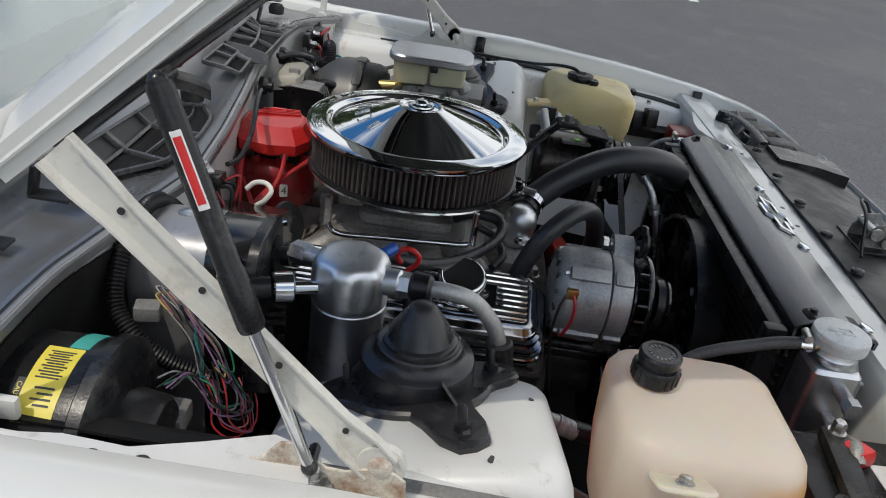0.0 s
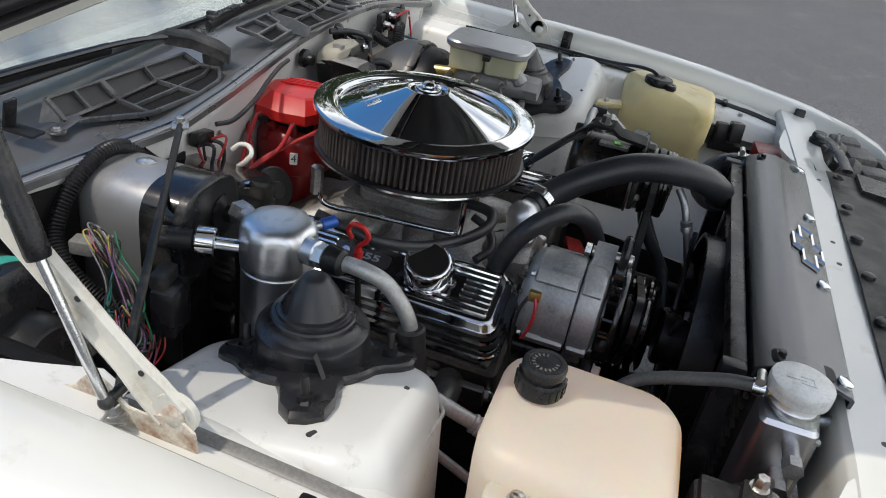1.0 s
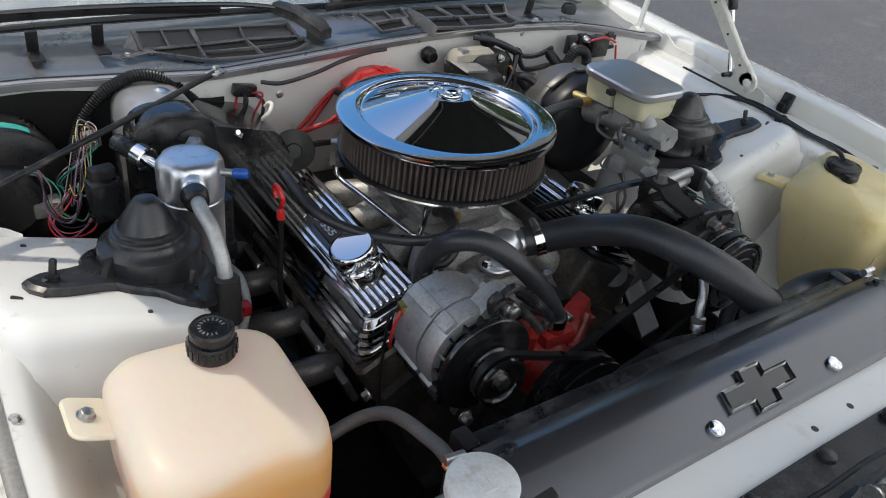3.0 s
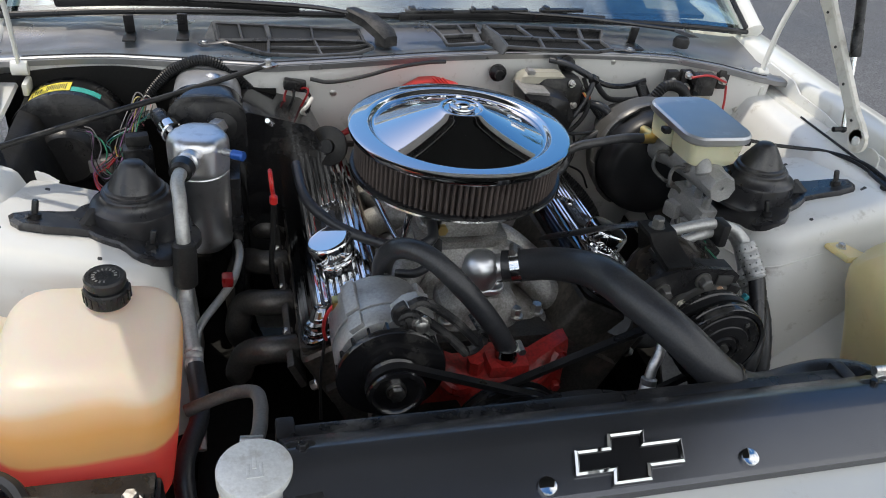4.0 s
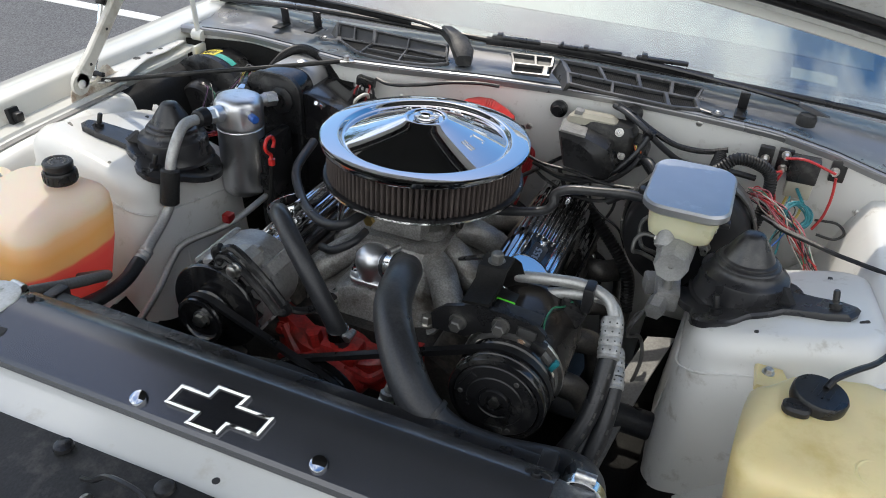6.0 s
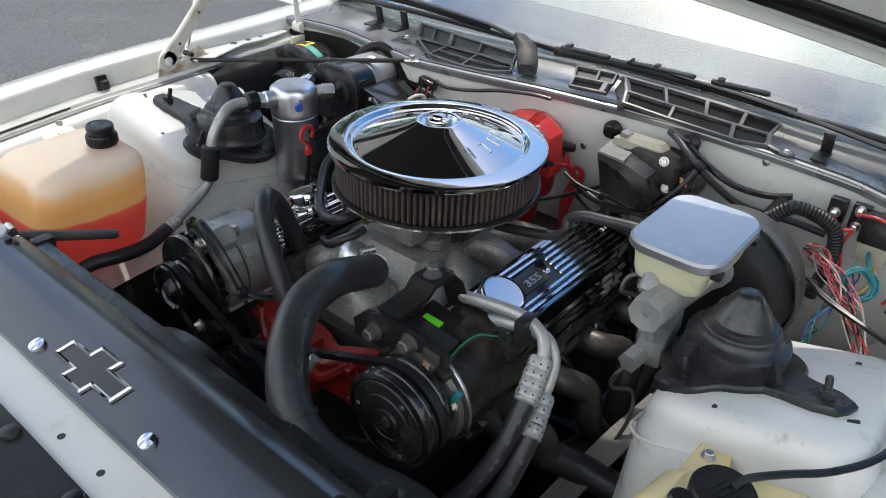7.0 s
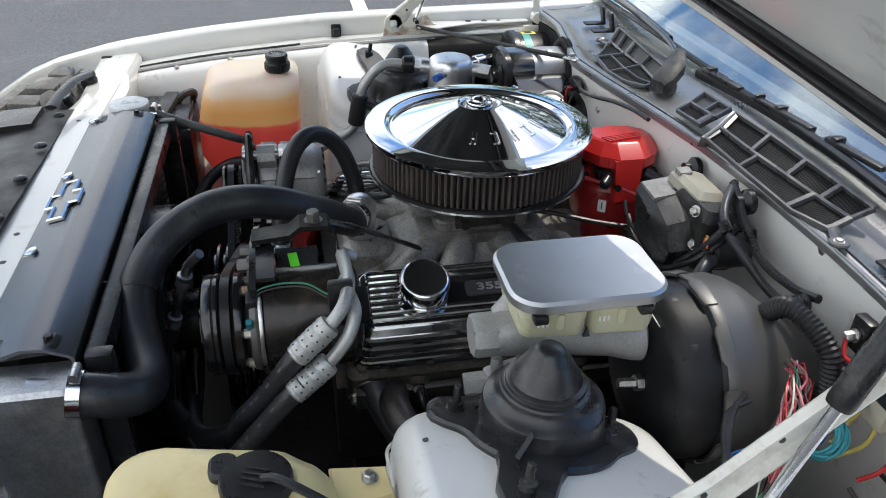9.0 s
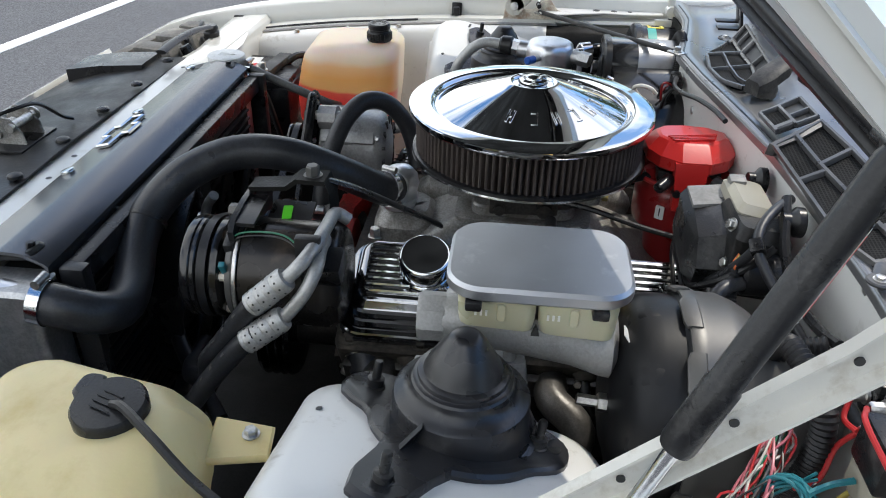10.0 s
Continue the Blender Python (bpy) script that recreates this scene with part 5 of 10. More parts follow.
def thermostat():
    t = thing("thermostat_housing", (0, -0.195, 0.75), "satin aluminium thermostat elbow on the intake", "thermostat housing")
    bm = B()
    prism(bm, rrect(0.075, 0.05, 0.02), 0.752, 0.762, pose(0, -0.193, 0), 0.002)
    lathe(bm, [(0.024, 0.76), (0.026, 0.772), (0.029, 0.785), (0.027, 0.800), (0.018, 0.811), (0.008, 0.815), (0, 0.8155)], (0, -0.193, 0), seg=28)
    tube(bm, [(0.0, -0.193, 0.786), (0.02, -0.196, 0.790), (0.05, -0.203, 0.797)], 0.020, 18)
    part("elbow", bm, M_ALU_SATIN, t, "satin aluminium elbow")
    for x in (-0.03, 0.03):
        bm = B()
        hexbolt(bm, (x, -0.193, 0.762), (0, 0, 1), 0.006, 0.008)
        part("elbow_bolt", bm, M_CHROME, t)


thermostat()


def hose_clamp(name, at, axis, r, parent):
    bm = B()
    ax = Vector(axis).normalized()
    lathe(bm, [(r, -0.007), (r + 0.0016, -0.007), (r + 0.0016, 0.007), (r, 0.007)], at, ax, 28)
    c = part("clamp", bm, M_CHROME_WORN, parent, "worm drive hose clamp")
    bm = B()
    q = ax.to_track_quat("Z", "Y")
    side = q @ V(0, 1, 0)
    if side.z < 0:
        side = -side
    p = Vector(at) + side * (r + 0.005)
    d = ax.cross(side)
    cyl(bm, p - d * 0.012, p + d * 0.010, 0.0055, seg=10)
    part("worm_screw", bm, M_STEEL, c)


def hoses():
    t = thing("upper_radiator_hose", (0.12, -0.35, 0.80), "thick black moulded upper radiator hose", "radiator hose")
    pts = [(0.032, -0.199, 0.793), (0.060, -0.213, 0.803), (0.088, -0.262, 0.838), (0.112, -0.335, 0.874), (0.132, -0.402, 0.881), (0.170, -0.460, 0.864), (0.212, -0.495, 0.831), (0.255, -0.502, 0.803), (0.310, -0.488, 0.782), (0.362, -0.477, 0.779), (0.398, -0.486, 0.792), (0.415, -0.515, 0.810), (0.417, -0.546, 0.817)]
    bm = B()
    sweep(bm, spline(pts, 8), lambda u: 0.0238 + 0.0016 * u, 22)
    part("hose", bm, M_HOSE, t)
    hose_clamp("clamp", (0.050, -0.208, 0.799), (0.9, -0.35, 0.35), 0.0245, t)
    hose_clamp("clamp", (0.417, -0.537, 0.816), (0, -1, 0.15), 0.0258, t)
    bm = B()
    ax = (V(0.255, -0.502, 0.803) - V(0.212, -0.495, 0.831)).normalized()
    lathe(bm, [(0.0242, -0.003), (0.0262, -0.003), (0.0262, 0.003), (0.0242, 0.003)], (0.228, -0.4985, 0.820), ax, 24)
    tube(bm, [(0.222, -0.522, 0.828), (0.226, -0.545, 0.835), (0.232, -0.556, 0.832)], 0.002, 6)
    part("cable_tie", bm, M_PLASTIC, t)
    t = thing("heater_hose", (-0.08, -0.28, 0.75), "black heater hose arching from the water pump", "heater hose")
    pts = [(0.012, -0.322, 0.712), (0.005, -0.322, 0.745), (-0.030, -0.315, 0.800), (-0.075, -0.297, 0.850), (-0.112, -0.270, 0.873), (-0.140, -0.238, 0.862), (-0.152, -0.208, 0.825), (-0.150, -0.190, 0.775), (-0.140, -0.185, 0.745)]
    bm = B()
    sweep(bm, spline(pts, 8), 0.0148, 18)
    part("hose", bm, M_HOSE, t)
    hose_clamp("clamp", (0.007, -0.322, 0.738), (-0.1, 0, 1), 0.0155, t)
    t = thing("breather_hose", (-0.12, -0.12, 0.79), "black breather hose below the air cleaner", "breather hose")
    bm = B()
    tube(bm, [(-0.255, 0.06, 0.835), (-0.245, -0.02, 0.815), (-0.205, -0.075, 0.800), (-0.15, -0.128, 0.800), (-0.10, -0.155, 0.806), (-0.07, -0.150, 0.815), (-0.06, -0.11, 0.815), (-0.055, -0.08, 0.80)], 0.0085, 12)
    part("hose", bm, M_HOSE, t)
    bm = B()
    tube(bm, [(-0.12, -0.15, 0.755), (-0.09, -0.165, 0.765), (-0.06, -0.15, 0.78), (-0.05, -0.12, 0.79)], 0.007, 10)
    part("hose", bm, M_HOSE, t)


hoses()


# ---- front accessories ----
def water_pump():
    t = thing("water_pump", (0, -0.30, 0.60), "red painted water pump with black grooved pulley", "water pump")
    bm = B()
    lathe(bm, [(0, -0.27), (0.052, -0.27), (0.056, -0.30), (0.050, -0.335), (0.036, -0.36), (0.03, -0.395), (0, -0.395)], (0, 0, 0.655), (0, 1, 0), 28)
    for s in (-1, 1):
        # cast arm: flat webbed section swelling to its flange
        rings(bm, [[(s * x, y + a, z + b) for a, b in ((-d, -h), (-d, h * 0.7), (-d * 0.5, h), (0.02, h), (0.02, -h))] for x, y, z, d, h in ((0.020, -0.300, 0.668, 0.030, 0.034), (0.058, -0.302, 0.676, 0.022, 0.026), (0.084, -0.292, 0.672, 0.020, 0.036), (0.112, -0.282, 0.668, 0.014, 0.046), (0.122, -0.278, 0.668, 0.010, 0.044))])
        tube(bm, [(s * 0.022, -0.335, 0.690), (s * 0.06, -0.322, 0.668), (s * 0.100, -0.300, 0.700)], 0.010, 8, 5)
    box(bm, (0.012, -0.318, 0.706), (0.062, 0.044, 0.030), 0.010)
    cyl(bm, (0.010, -0.322, 0.71), (0.008, -0.322, 0.735), 0.0165, 0.0150, 18, 0.003)
    cyl(bm, (-0.034, -0.318, 0.700), (-0.036, -0.322, 0.726), 0.012, seg=6)
    part("housing", bm, M_RED_IRON, t, "red painted iron housing")
    for x, z in ((-0.105, 0.694), (0.105, 0.694), (-0.105, 0.640), (0.105, 0.640)):
        bm = B()
        hexbolt(bm, (x, -0.300, z), (0, -1, 0), 0.008, 0.010)
        part("pump_bolt", bm, M_RED_IRON, t)
    bm = B()
    prof = [(0.02, 0.0), (0.070, 0.0)]
    for k in range(4):
        z = 0.004 + 0.0145 * k
        prof += [(0.078, z), (0.078, z + 0.002), (0.064, z + 0.006), (0.064, z + 0.008), (0.078, z + 0.0125)]
    prof += [(0.074, 0.064), (0.050, 0.066), (0.040, 0.058), (0.0, 0.058)]
    lathe(bm, [(r, -z) for r, z in prof], (0, -0.375, 0.655), (0, 1, 0), 48)
    pul = part("pulley", bm, M_GLOSS, t, "black grooved pulley")
    for k in range(4):
        bm = B()
        a = k * math.pi / 2 + 0.4
        hexbolt(bm, (0.02 * math.cos(a), -0.432, 0.655 + 0.02 * math.sin(a)), (0, -1, 0), 0.006, 0.010)
        part("pulley_bolt", bm, M_CHROME_WORN, pul)
    t = thing("crank_pulley", (0, -0.42, 0.48), "black grooved crankshaft pulley low on the engine", "pulley")
    bm = B()
    prof = [(0.0, 0.0), (0.085, 0.0)]
    for k in range(3):
        z = 0.006 + 0.0145 * k
        prof += [(0.088, z), (0.072, z + 0.006), (0.072, z + 0.008), (0.088, z + 0.0135)]
    prof += [(0.085, 0.055), (0.05, 0.055), (0.03, 0.05), (0.0, 0.05)]
    lathe(bm, [(r, -z) for r, z in prof], (0, -0.375, 0.485), (0, 1, 0), 44)
    part("pulley", bm, M_GLOSS, t)
    bm = B()
    cyl(bm, (0, -0.25, 0.485), (0, -0.38, 0.485), 0.03)
    part("hub", bm, M_IRON, t)


water_pump()


def belt(name, circles, y, w, label):
    """A V-belt round two pulleys in the plane y."""
    (x0, z0, r0), (x1, z1, r1) = circles
    d = Vector((x1 - x0, z1 - z0))
    base, L = math.atan2(d.y, d.x), d.length
    off = math.acos((r0 - r1) / L)
    pts = []
    for k in range(17):
        a = base + off + (2 * math.pi - 2 * off) * k / 16
        pts.append((x0 + r0 * math.cos(a), z0 + r0 * math.sin(a)))
    for k in range(17):
        a = base - off + 2 * off * k / 16
        pts.append((x1 + r1 * math.cos(a), z1 + r1 * math.sin(a)))
    bm = B()
    loops = []
    n = len(pts)
    for i, (x, z) in enumerate(pts):
        tx, tz = pts[(i + 1) % n][0] - pts[i - 1][0], pts[(i + 1) % n][1] - pts[i - 1][1]
        l = math.hypot(tx, tz)
        nx, nz = tz / l, -tx / l
        loops.append([(x + nx * 0.005, y - w / 2, z + nz * 0.005), (x + nx * 0.005, y + w / 2, z + nz * 0.005), (x - nx * 0.004, y + w / 3, z - nz * 0.004), (x - nx * 0.004, y - w / 3, z - nz * 0.004)])
    rings(bm, loops + loops[:1], True, False)
    t = thing(name, (x0, y, z0 - r0), label, "belt", "drive belts")
    part("belt_loop", bm, M_RUBBER, t)


def alternator():
    ax, az = -0.168, 0.764
    t = thing("alternator", (ax, -0.30, 0.69), "cast aluminium alternator with black fan and pulley", "alternator")

    def wheel(prof, name, material, parent, label="", seg=48):
        bm = B()
        lathe(bm, prof, (ax, 0, az), (0, 1, 0), seg)
        return part(name, bm, material, parent, label)
    # rear bracket, stator and front bracket, with dark gaps between
    rear = wheel([(0, -0.238), (0.040, -0.238), (0.056, -0.242), (0.0655, -0.252), (0.0675, -0.258), (0.0675, -0.282), (0.0690, -0.284), (0.0690, -0.3165), (0.0640, -0.3172), (0, -0.3172)], "rear_bracket", M_ALT, t, "cast aluminium rear bracket with bare patches")
    wheel([(0, -0.316), (0.0655, -0.316), (0.0655, -0.3205), (0, -0.3205)], "stator", M_INK, t, "dark stator gap")
    front = wheel([(0, -0.3192), (0.0640, -0.3192), (0.0685, -0.3200), (0.0690, -0.3215), (0.0690, -0.343), (0.0660, -0.350), (0.052, -0.354), (0, -0.354)], "front_bracket", M_ALT, t, "cast aluminium front bracket")
    for k in range(4):
        a = radians(38 + 90 * k)
        for y0, y1, holder in ((-0.256, -0.315, rear), (-0.3215, -0.349, front)):
            bm = B()
            box(bm, (ax + 0.0685 * math.cos(a), (y0 + y1) / 2, az + 0.0685 * math.sin(a)), (0.011, y0 - y1, 0.021), 0.003, (0, -math.degrees(a), 0))
            part("bolt_boss", bm, M_ALT, holder)
        bm = B()
        hexbolt(bm, (ax + 0.0665 * math.cos(a), -0.254, az + 0.0665 * math.sin(a)), (0, 1, 0), 0.004, 0.005)
        part("through_bolt", bm, M_STEEL, rear)
    for k in range(14):
        a = k * 2 * math.pi / 14
        bm = B()
        box(bm, (ax + 0.053 * math.cos(a), -0.2405, az + 0.053 * math.sin(a)), (0.014, 0.004, 0.006), 0.001, (0, -math.degrees(a), 0))
        part("vent_slot", bm, M_INK, rear)
    # fan: hub plate, blades behind it, smooth disc in front
    fan = wheel([(0, -0.355), (0.058, -0.355), (0.058, -0.358), (0.030, -0.359), (0, -0.359)], "fan_back", M_GLOSS, t, "black cooling fan")
    for k in range(18):
        a = k * 2 * math.pi / 18
        bm = B()
        box(bm, (ax + 0.059 * math.cos(a), -0.3645, az + 0.059 * math.sin(a)), (0.024, 0.014, 0.0035), 0, (0, -math.degrees(a) + 24, 0))
        part("fan_blade", bm, M_GLOSS, fan)
    wheel([(0, -0.371), (0.0700, -0.371), (0.0718, -0.3725), (0.0718, -0.3765), (0.0700, -0.379), (0.042, -0.3815), (0, -0.3815)], "fan_disc", M_GLOSS, fan)
    pul = wheel([(0, -0.380), (0.034, -0.384), (0.036, -0.388), (0.0265, -0.3975), (0.0265, -0.4015), (0.0375, -0.412), (0.0365, -0.4155), (0.0320, -0.4165), (0.0300, -0.4145), (0.0285, -0.410), (0.016, -0.4085), (0.0, -0.4085)], "pulley", M_GLOSS, t, "black V pulley", 44)
    bm = B()
    lathe(bm, [(0, -0.4075), (0.0135, -0.4075), (0.0135, -0.4105), (0.011, -0.411)], (ax, 0, az), (0, 1, 0), 24)
    lathe(bm, [(0, -0.409), (0.0105, -0.409), (0.0105, -0.418), (0.006, -0.420), (0, -0.420)], (ax, 0, az), (0, 1, 0), 6)
    part("shaft_nut", bm, M_STEEL, pul)
    # top ear, bolt and slotted arm
    bm = B()
    rings(bm, [[(x, y, z) for x, z in ((-0.172, 0.826), (-0.150, 0.848), (-0.132, 0.853), (-0.117, 0.846), (-0.113, 0.832), (-0.122, 0.816))] for y in (-0.322, -0.352)])
    part("adjuster_ear", bm, M_ALT, front)
    bm = B()
    cyl(bm, (-0.133, -0.318, 0.836), (-0.133, -0.366, 0.836), 0.008, seg=14)
    lathe(bm, [(0, 0), (0.0125, 0), (0.0125, 0.003), (0.0095, 0.0035), (0.0090, 0.010), (0.005, 0.012), (0, 0.012)], (-0.133, -0.366, 0.836), (0, -1, 0), 20)
    part("adjuster_bolt", bm, M_STEEL, t, "zinc adjuster bolt")
    bm = B()
    cyl(bm, (-0.133, -0.316, 0.836), (-0.133, -0.308, 0.836), 0.0095, seg=6)
    part("adjuster_nut", bm, M_STEEL, t)
    for off, y in ((0.011, -0.364), (-0.011, -0.364)):
        bm = B()
        pts = [(-0.157, 0.866), (-0.140, 0.872), (-0.113, 0.853), (-0.085, 0.826), (-0.061, 0.797)]
        flat_run = [V(x + off * 0.62, y, z - 0.012 + off * 0.78) for x, z in pts]
        sweep(bm, spline(flat_run, 6), 0.0062, 8)
        part("slotted_bracket", bm, M_PLASTIC, t, "black slotted adjuster bracket")
    bm = B()
    tube(bm, [(-0.155, -0.364, 0.866), (-0.166, -0.364, 0.857), (-0.163, -0.364, 0.842), (-0.156, -0.364, 0.838)], 0.0062, 8)
    part("bracket_end", bm, M_PLASTIC, t)
    bm = B()
    tube(bm, [(-0.054, -0.364, 0.800), (-0.050, -0.362, 0.788), (-0.058, -0.362, 0.780), (-0.066, -0.364, 0.780)], 0.0062, 8)
    part("bracket_end", bm, M_PLASTIC, t)
    bm = B()
    tube(bm, [(-0.056, -0.362, 0.790), (-0.040, -0.345, 0.778), (-0.030, -0.315, 0.768), (-0.030, -0.270, 0.760)], 0.008, 8, 5, 0.5)
    part("bracket_end", bm, M_PLASTIC, t)
    bm = B()
    box(bm, (-0.226, -0.262, 0.792), (0.012, 0.018, 0.018), 0.003)
    part("plug", bm, M_BRASS, t, "yellow brown plug")
    bm = B()
    tube(bm, [(-0.230, -0.264, 0.792), (-0.240, -0.268, 0.778), (-0.243, -0.266, 0.752), (-0.238, -0.258, 0.726)], 0.0026, 6)
    part("red_wire", bm, WIRE["red"], t)
    bm = B()
    tube(bm, [(-0.228, -0.254, 0.790), (-0.236, -0.246, 0.770), (-0.238, -0.244, 0.720), (-0.245, -0.255, 0.650), (-0.245, -0.27, 0.58)], 0.0024, 6)
    part("dark_wire", bm, WIRE["black"], t)
    # pivot rod and lower ear
    bm = B()
    cyl(bm, (-0.205, -0.240, 0.690), (-0.205, -0.345, 0.690), 0.0085, seg=14)
    part("pivot_rod", bm, M_PLASTIC, t, "black pivot rod")
    bm = B()
    box(bm, (-0.195, -0.330, 0.700), (0.034, 0.030, 0.026), 0.006, (0, 25, 0))
    box(bm, (-0.165, -0.355, 0.668), (0.050, 0.016, 0.022), 0.005, (0, 20, 0))
    tube(bm, [(-0.06, -0.265, 0.66), (-0.10, -0.29, 0.68), (-0.16, -0.30, 0.69)], 0.014, 10)
    part("lower_bracket", bm, M_IRON, t)
    bm = B()
    hexbolt(bm, (-0.176, -0.366, 0.664), (0, -1, 0), 0.008, 0.010)
    part("lower_bolt", bm, M_STEEL, t)


alternator()
belt("alternator_belt", ((-0.168, 0.764, 0.033), (0.0, 0.655, 0.072)), -0.4015, 0.011, "worn black rubber alternator belt")


def compressor():
    cx, cz = 0.281, 0.792
    t = thing("ac_compressor", (cx, -0.30, 0.73), "black drum shaped air conditioning compressor with clutch pulley", "compressor")

    def wheel(prof, name, material, parent, label="", seg=52):
        bm = B()
        lathe(bm, prof, (cx, 0, cz), (0, 1, 0), seg)
        return part(name, bm, material, parent, label)
    drum = wheel([(0, -0.218), (0.046, -0.218), (0.060, -0.223), (0.0665, -0.232), (0.0672, -0.240), (0.0672, -0.338), (0.0650, -0.340), (0, -0.340)], "drum", M_WORN, t, "worn black steel drum")
    wheel([(0.060, -0.340), (0.0690, -0.340), (0.0694, -0.341), (0.0694, -0.3435), (0.0686, -0.345), (0.060, -0.345)], "seam_ring", M_STEEL, drum, "bright steel seam ring")
    front = wheel([(0, -0.346), (0.062, -0.346), (0.064, -0.349), (0.062, -0.356), (0.046, -0.360), (0.040, -0.366), (0, -0.366)], "front_housing", M_SHELL, t, "dull grey front housing")
    for k in range(6):
        a = radians(20 + 60 * k)
        bm = B()
        hexbolt(bm, (cx + 0.054 * math.cos(a), -0.355, cz + 0.054 * math.sin(a)), (0, -1, 0), 0.006, 0.008)
        part("housing_bolt", bm, M_RUST, front, "rusty housing bolt")
    pul = wheel([(0.03, -0.364), (0.0600, -0.364), (0.0640, -0.366), (0.0645, -0.369), (0.0645, -0.374), (0.0560, -0.3825), (0.0560, -0.3860), (0.0645, -0.3945), (0.0645, -0.3985), (0.0632, -0.4000), (0.0645, -0.4015), (0.0645, -0.4090), (0.0630, -0.4115), (0.0575, -0.4125), (0.0560, -0.4095), (0, -0.4095)], "clutch_pulley", M_GLOSS, t, "black clutch pulley", 56)
    plate = wheel([(0, -0.409), (0.0545, -0.409), (0.0550, -0.4125), (0.0535, -0.4140), (0.0380, -0.4140), (0.0365, -0.4155), (0.0240, -0.4158), (0.0225, -0.4140), (0.0200, -0.4140), (0.0185, -0.4175), (0.0125, -0.4178), (0.0115, -0.4150), (0.0080, -0.4150), (0, -0.4150)], "clutch_plate", M_PLASTIC, pul, "black clutch plate")
    for k in range(3):
        a = k * 2.094 + 0.5
        bm = B()
        box(bm, (cx + 0.044 * math.cos(a), -0.4148, cz + 0.044 * math.sin(a)), (0.030, 0.0025, 0.008), 0.001, (0, -math.degrees(a) + 90, 0))
        part("clutch_strap", bm, M_PLASTIC, pul)
        bm = B()
        lathe(bm, [(0, 0), (0.0035, 0), (0.0030, 0.002), (0, 0.0025)], (cx + 0.046 * math.cos(a + 0.5), -0.4140, cz + 0.046 * math.sin(a + 0.5)), (0, -1, 0), 10)
        part("rivet", bm, M_SHELL, pul)
    bm = B()
    lathe(bm, [(0, 0), (0.0075, 0), (0.0075, 0.004), (0.0045, 0.005), (0, 0.005)], (cx, -0.415, cz), (0, -1, 0), 6)
    part("shaft_nut", bm, M_STEEL, pul)
    # mounting bracket: front plate, bent top strap, rear leg
    bm = B()
    rings(bm, [[(x, y, z) for x, z in ((0.168, 0.826), (0.165, 0.850), (0.184, 0.868), (0.228, 0.882), (0.262, 0.882), (0.306, 0.877), (0.320, 0.866), (0.316, 0.846), (0.290, 0.836), (0.262, 0.846), (0.235, 0.842), (0.214, 0.828))] for y in (-0.352, -0.345)])
    bracket = part("bracket", bm, M_PLASTIC, t, "black steel mounting bracket")
    bm = B()
    rings(bm, [[(x, y, z), (x + w, y, z + 0.003), (x + w, y + 0.002, z - 0.003), (x, y + 0.002, z - 0.006)] for x, w, y, z in ((0.206, 0.036, -0.350, 0.884), (0.206, 0.038, -0.302, 0.889), (0.204, 0.040, -0.288, 0.900), (0.204, 0.040, -0.252, 0.899), (0.212, 0.040, -0.244, 0.888), (0.226, 0.040, -0.240, 0.846))])
    part("top_strap", bm, M_DARK, bracket, "bent black steel strap")
    bm = B()
    rings(bm, [[(x, y, z) for x, z in ((0.240, 0.877), (0.246, 0.880), (0.310, 0.874), (0.310, 0.869))] for y in (-0.346, -0.322)])
    part("plate_flange", bm, M_PLASTIC, bracket)
    bm = B()
    box(bm, (0.296, -0.354, 0.862), (0.026, 0.004, 0.016), 0.003, (0, 6, 0))
    part("plate_window", bm, M_INK, bracket)
    for x, y, z, ax in ((0.204, -0.353, 0.850, (0, -1, 0)), (0.262, -0.353, 0.864, (0, -1, 0)), (0.224, -0.270, 0.899, (0, 0, 1))):
        bm = B()
        hexbolt(bm, (x, y, z), ax, 0.009, 0.013)
        part("bracket_bolt", bm, M_SHELL, bracket)
    bm = B()
    rings(bm, [[(x, y, z) for x, z in ((0.222, 0.858), (0.224, 0.8625), (0.286, 0.8515), (0.284, 0.846))] for y in (-0.322, -0.268)])
    part("sticker_shelf", bm, M_PLASTIC, bracket, "black steel shelf")
    bm = B()
    prism(bm, rrect(0.026, 0.012, 0.001, 1), 0, 0.0008, pose(0.250, -0.299, 0.8592, 0, 10, 8))
    part("sticker", bm, M_GREEN, t, "bright green sticker")
    # strap from the bracket to the intake
    bm = B()
    tube(bm, [(0.222, -0.256, 0.896), (0.196, -0.222, 0.872), (0.160, -0.172, 0.830), (0.126, -0.118, 0.786)], 0.011, 8, 5, 0.35)
    part("engine_strap", bm, M_PLASTIC, t, "black steel strap to the intake")
    bm = B()
    box(bm, (0.330, -0.236, 0.836), (0.040, 0.050, 0.030), 0.006, (0, 20, 0))
    part("line_manifold", bm, M_PLASTIC, t, "black manifold block under the pipes")
    # clutch plug and its wires
    bm = B()
    box(bm, (0.313, -0.352, 0.846), (0.020, 0.014, 0.016), 0.003, (0, 20, 0))
    part("clutch_plug", bm, M_PLASTIC, t)
    bm = B()
    box(bm, (0.335, -0.356, 0.824), (0.008, 0.008, 0.024), 0.002, (0, 30, 0))
    part("plug_tab", bm, WIRE["teal"], t, "teal plastic tab")
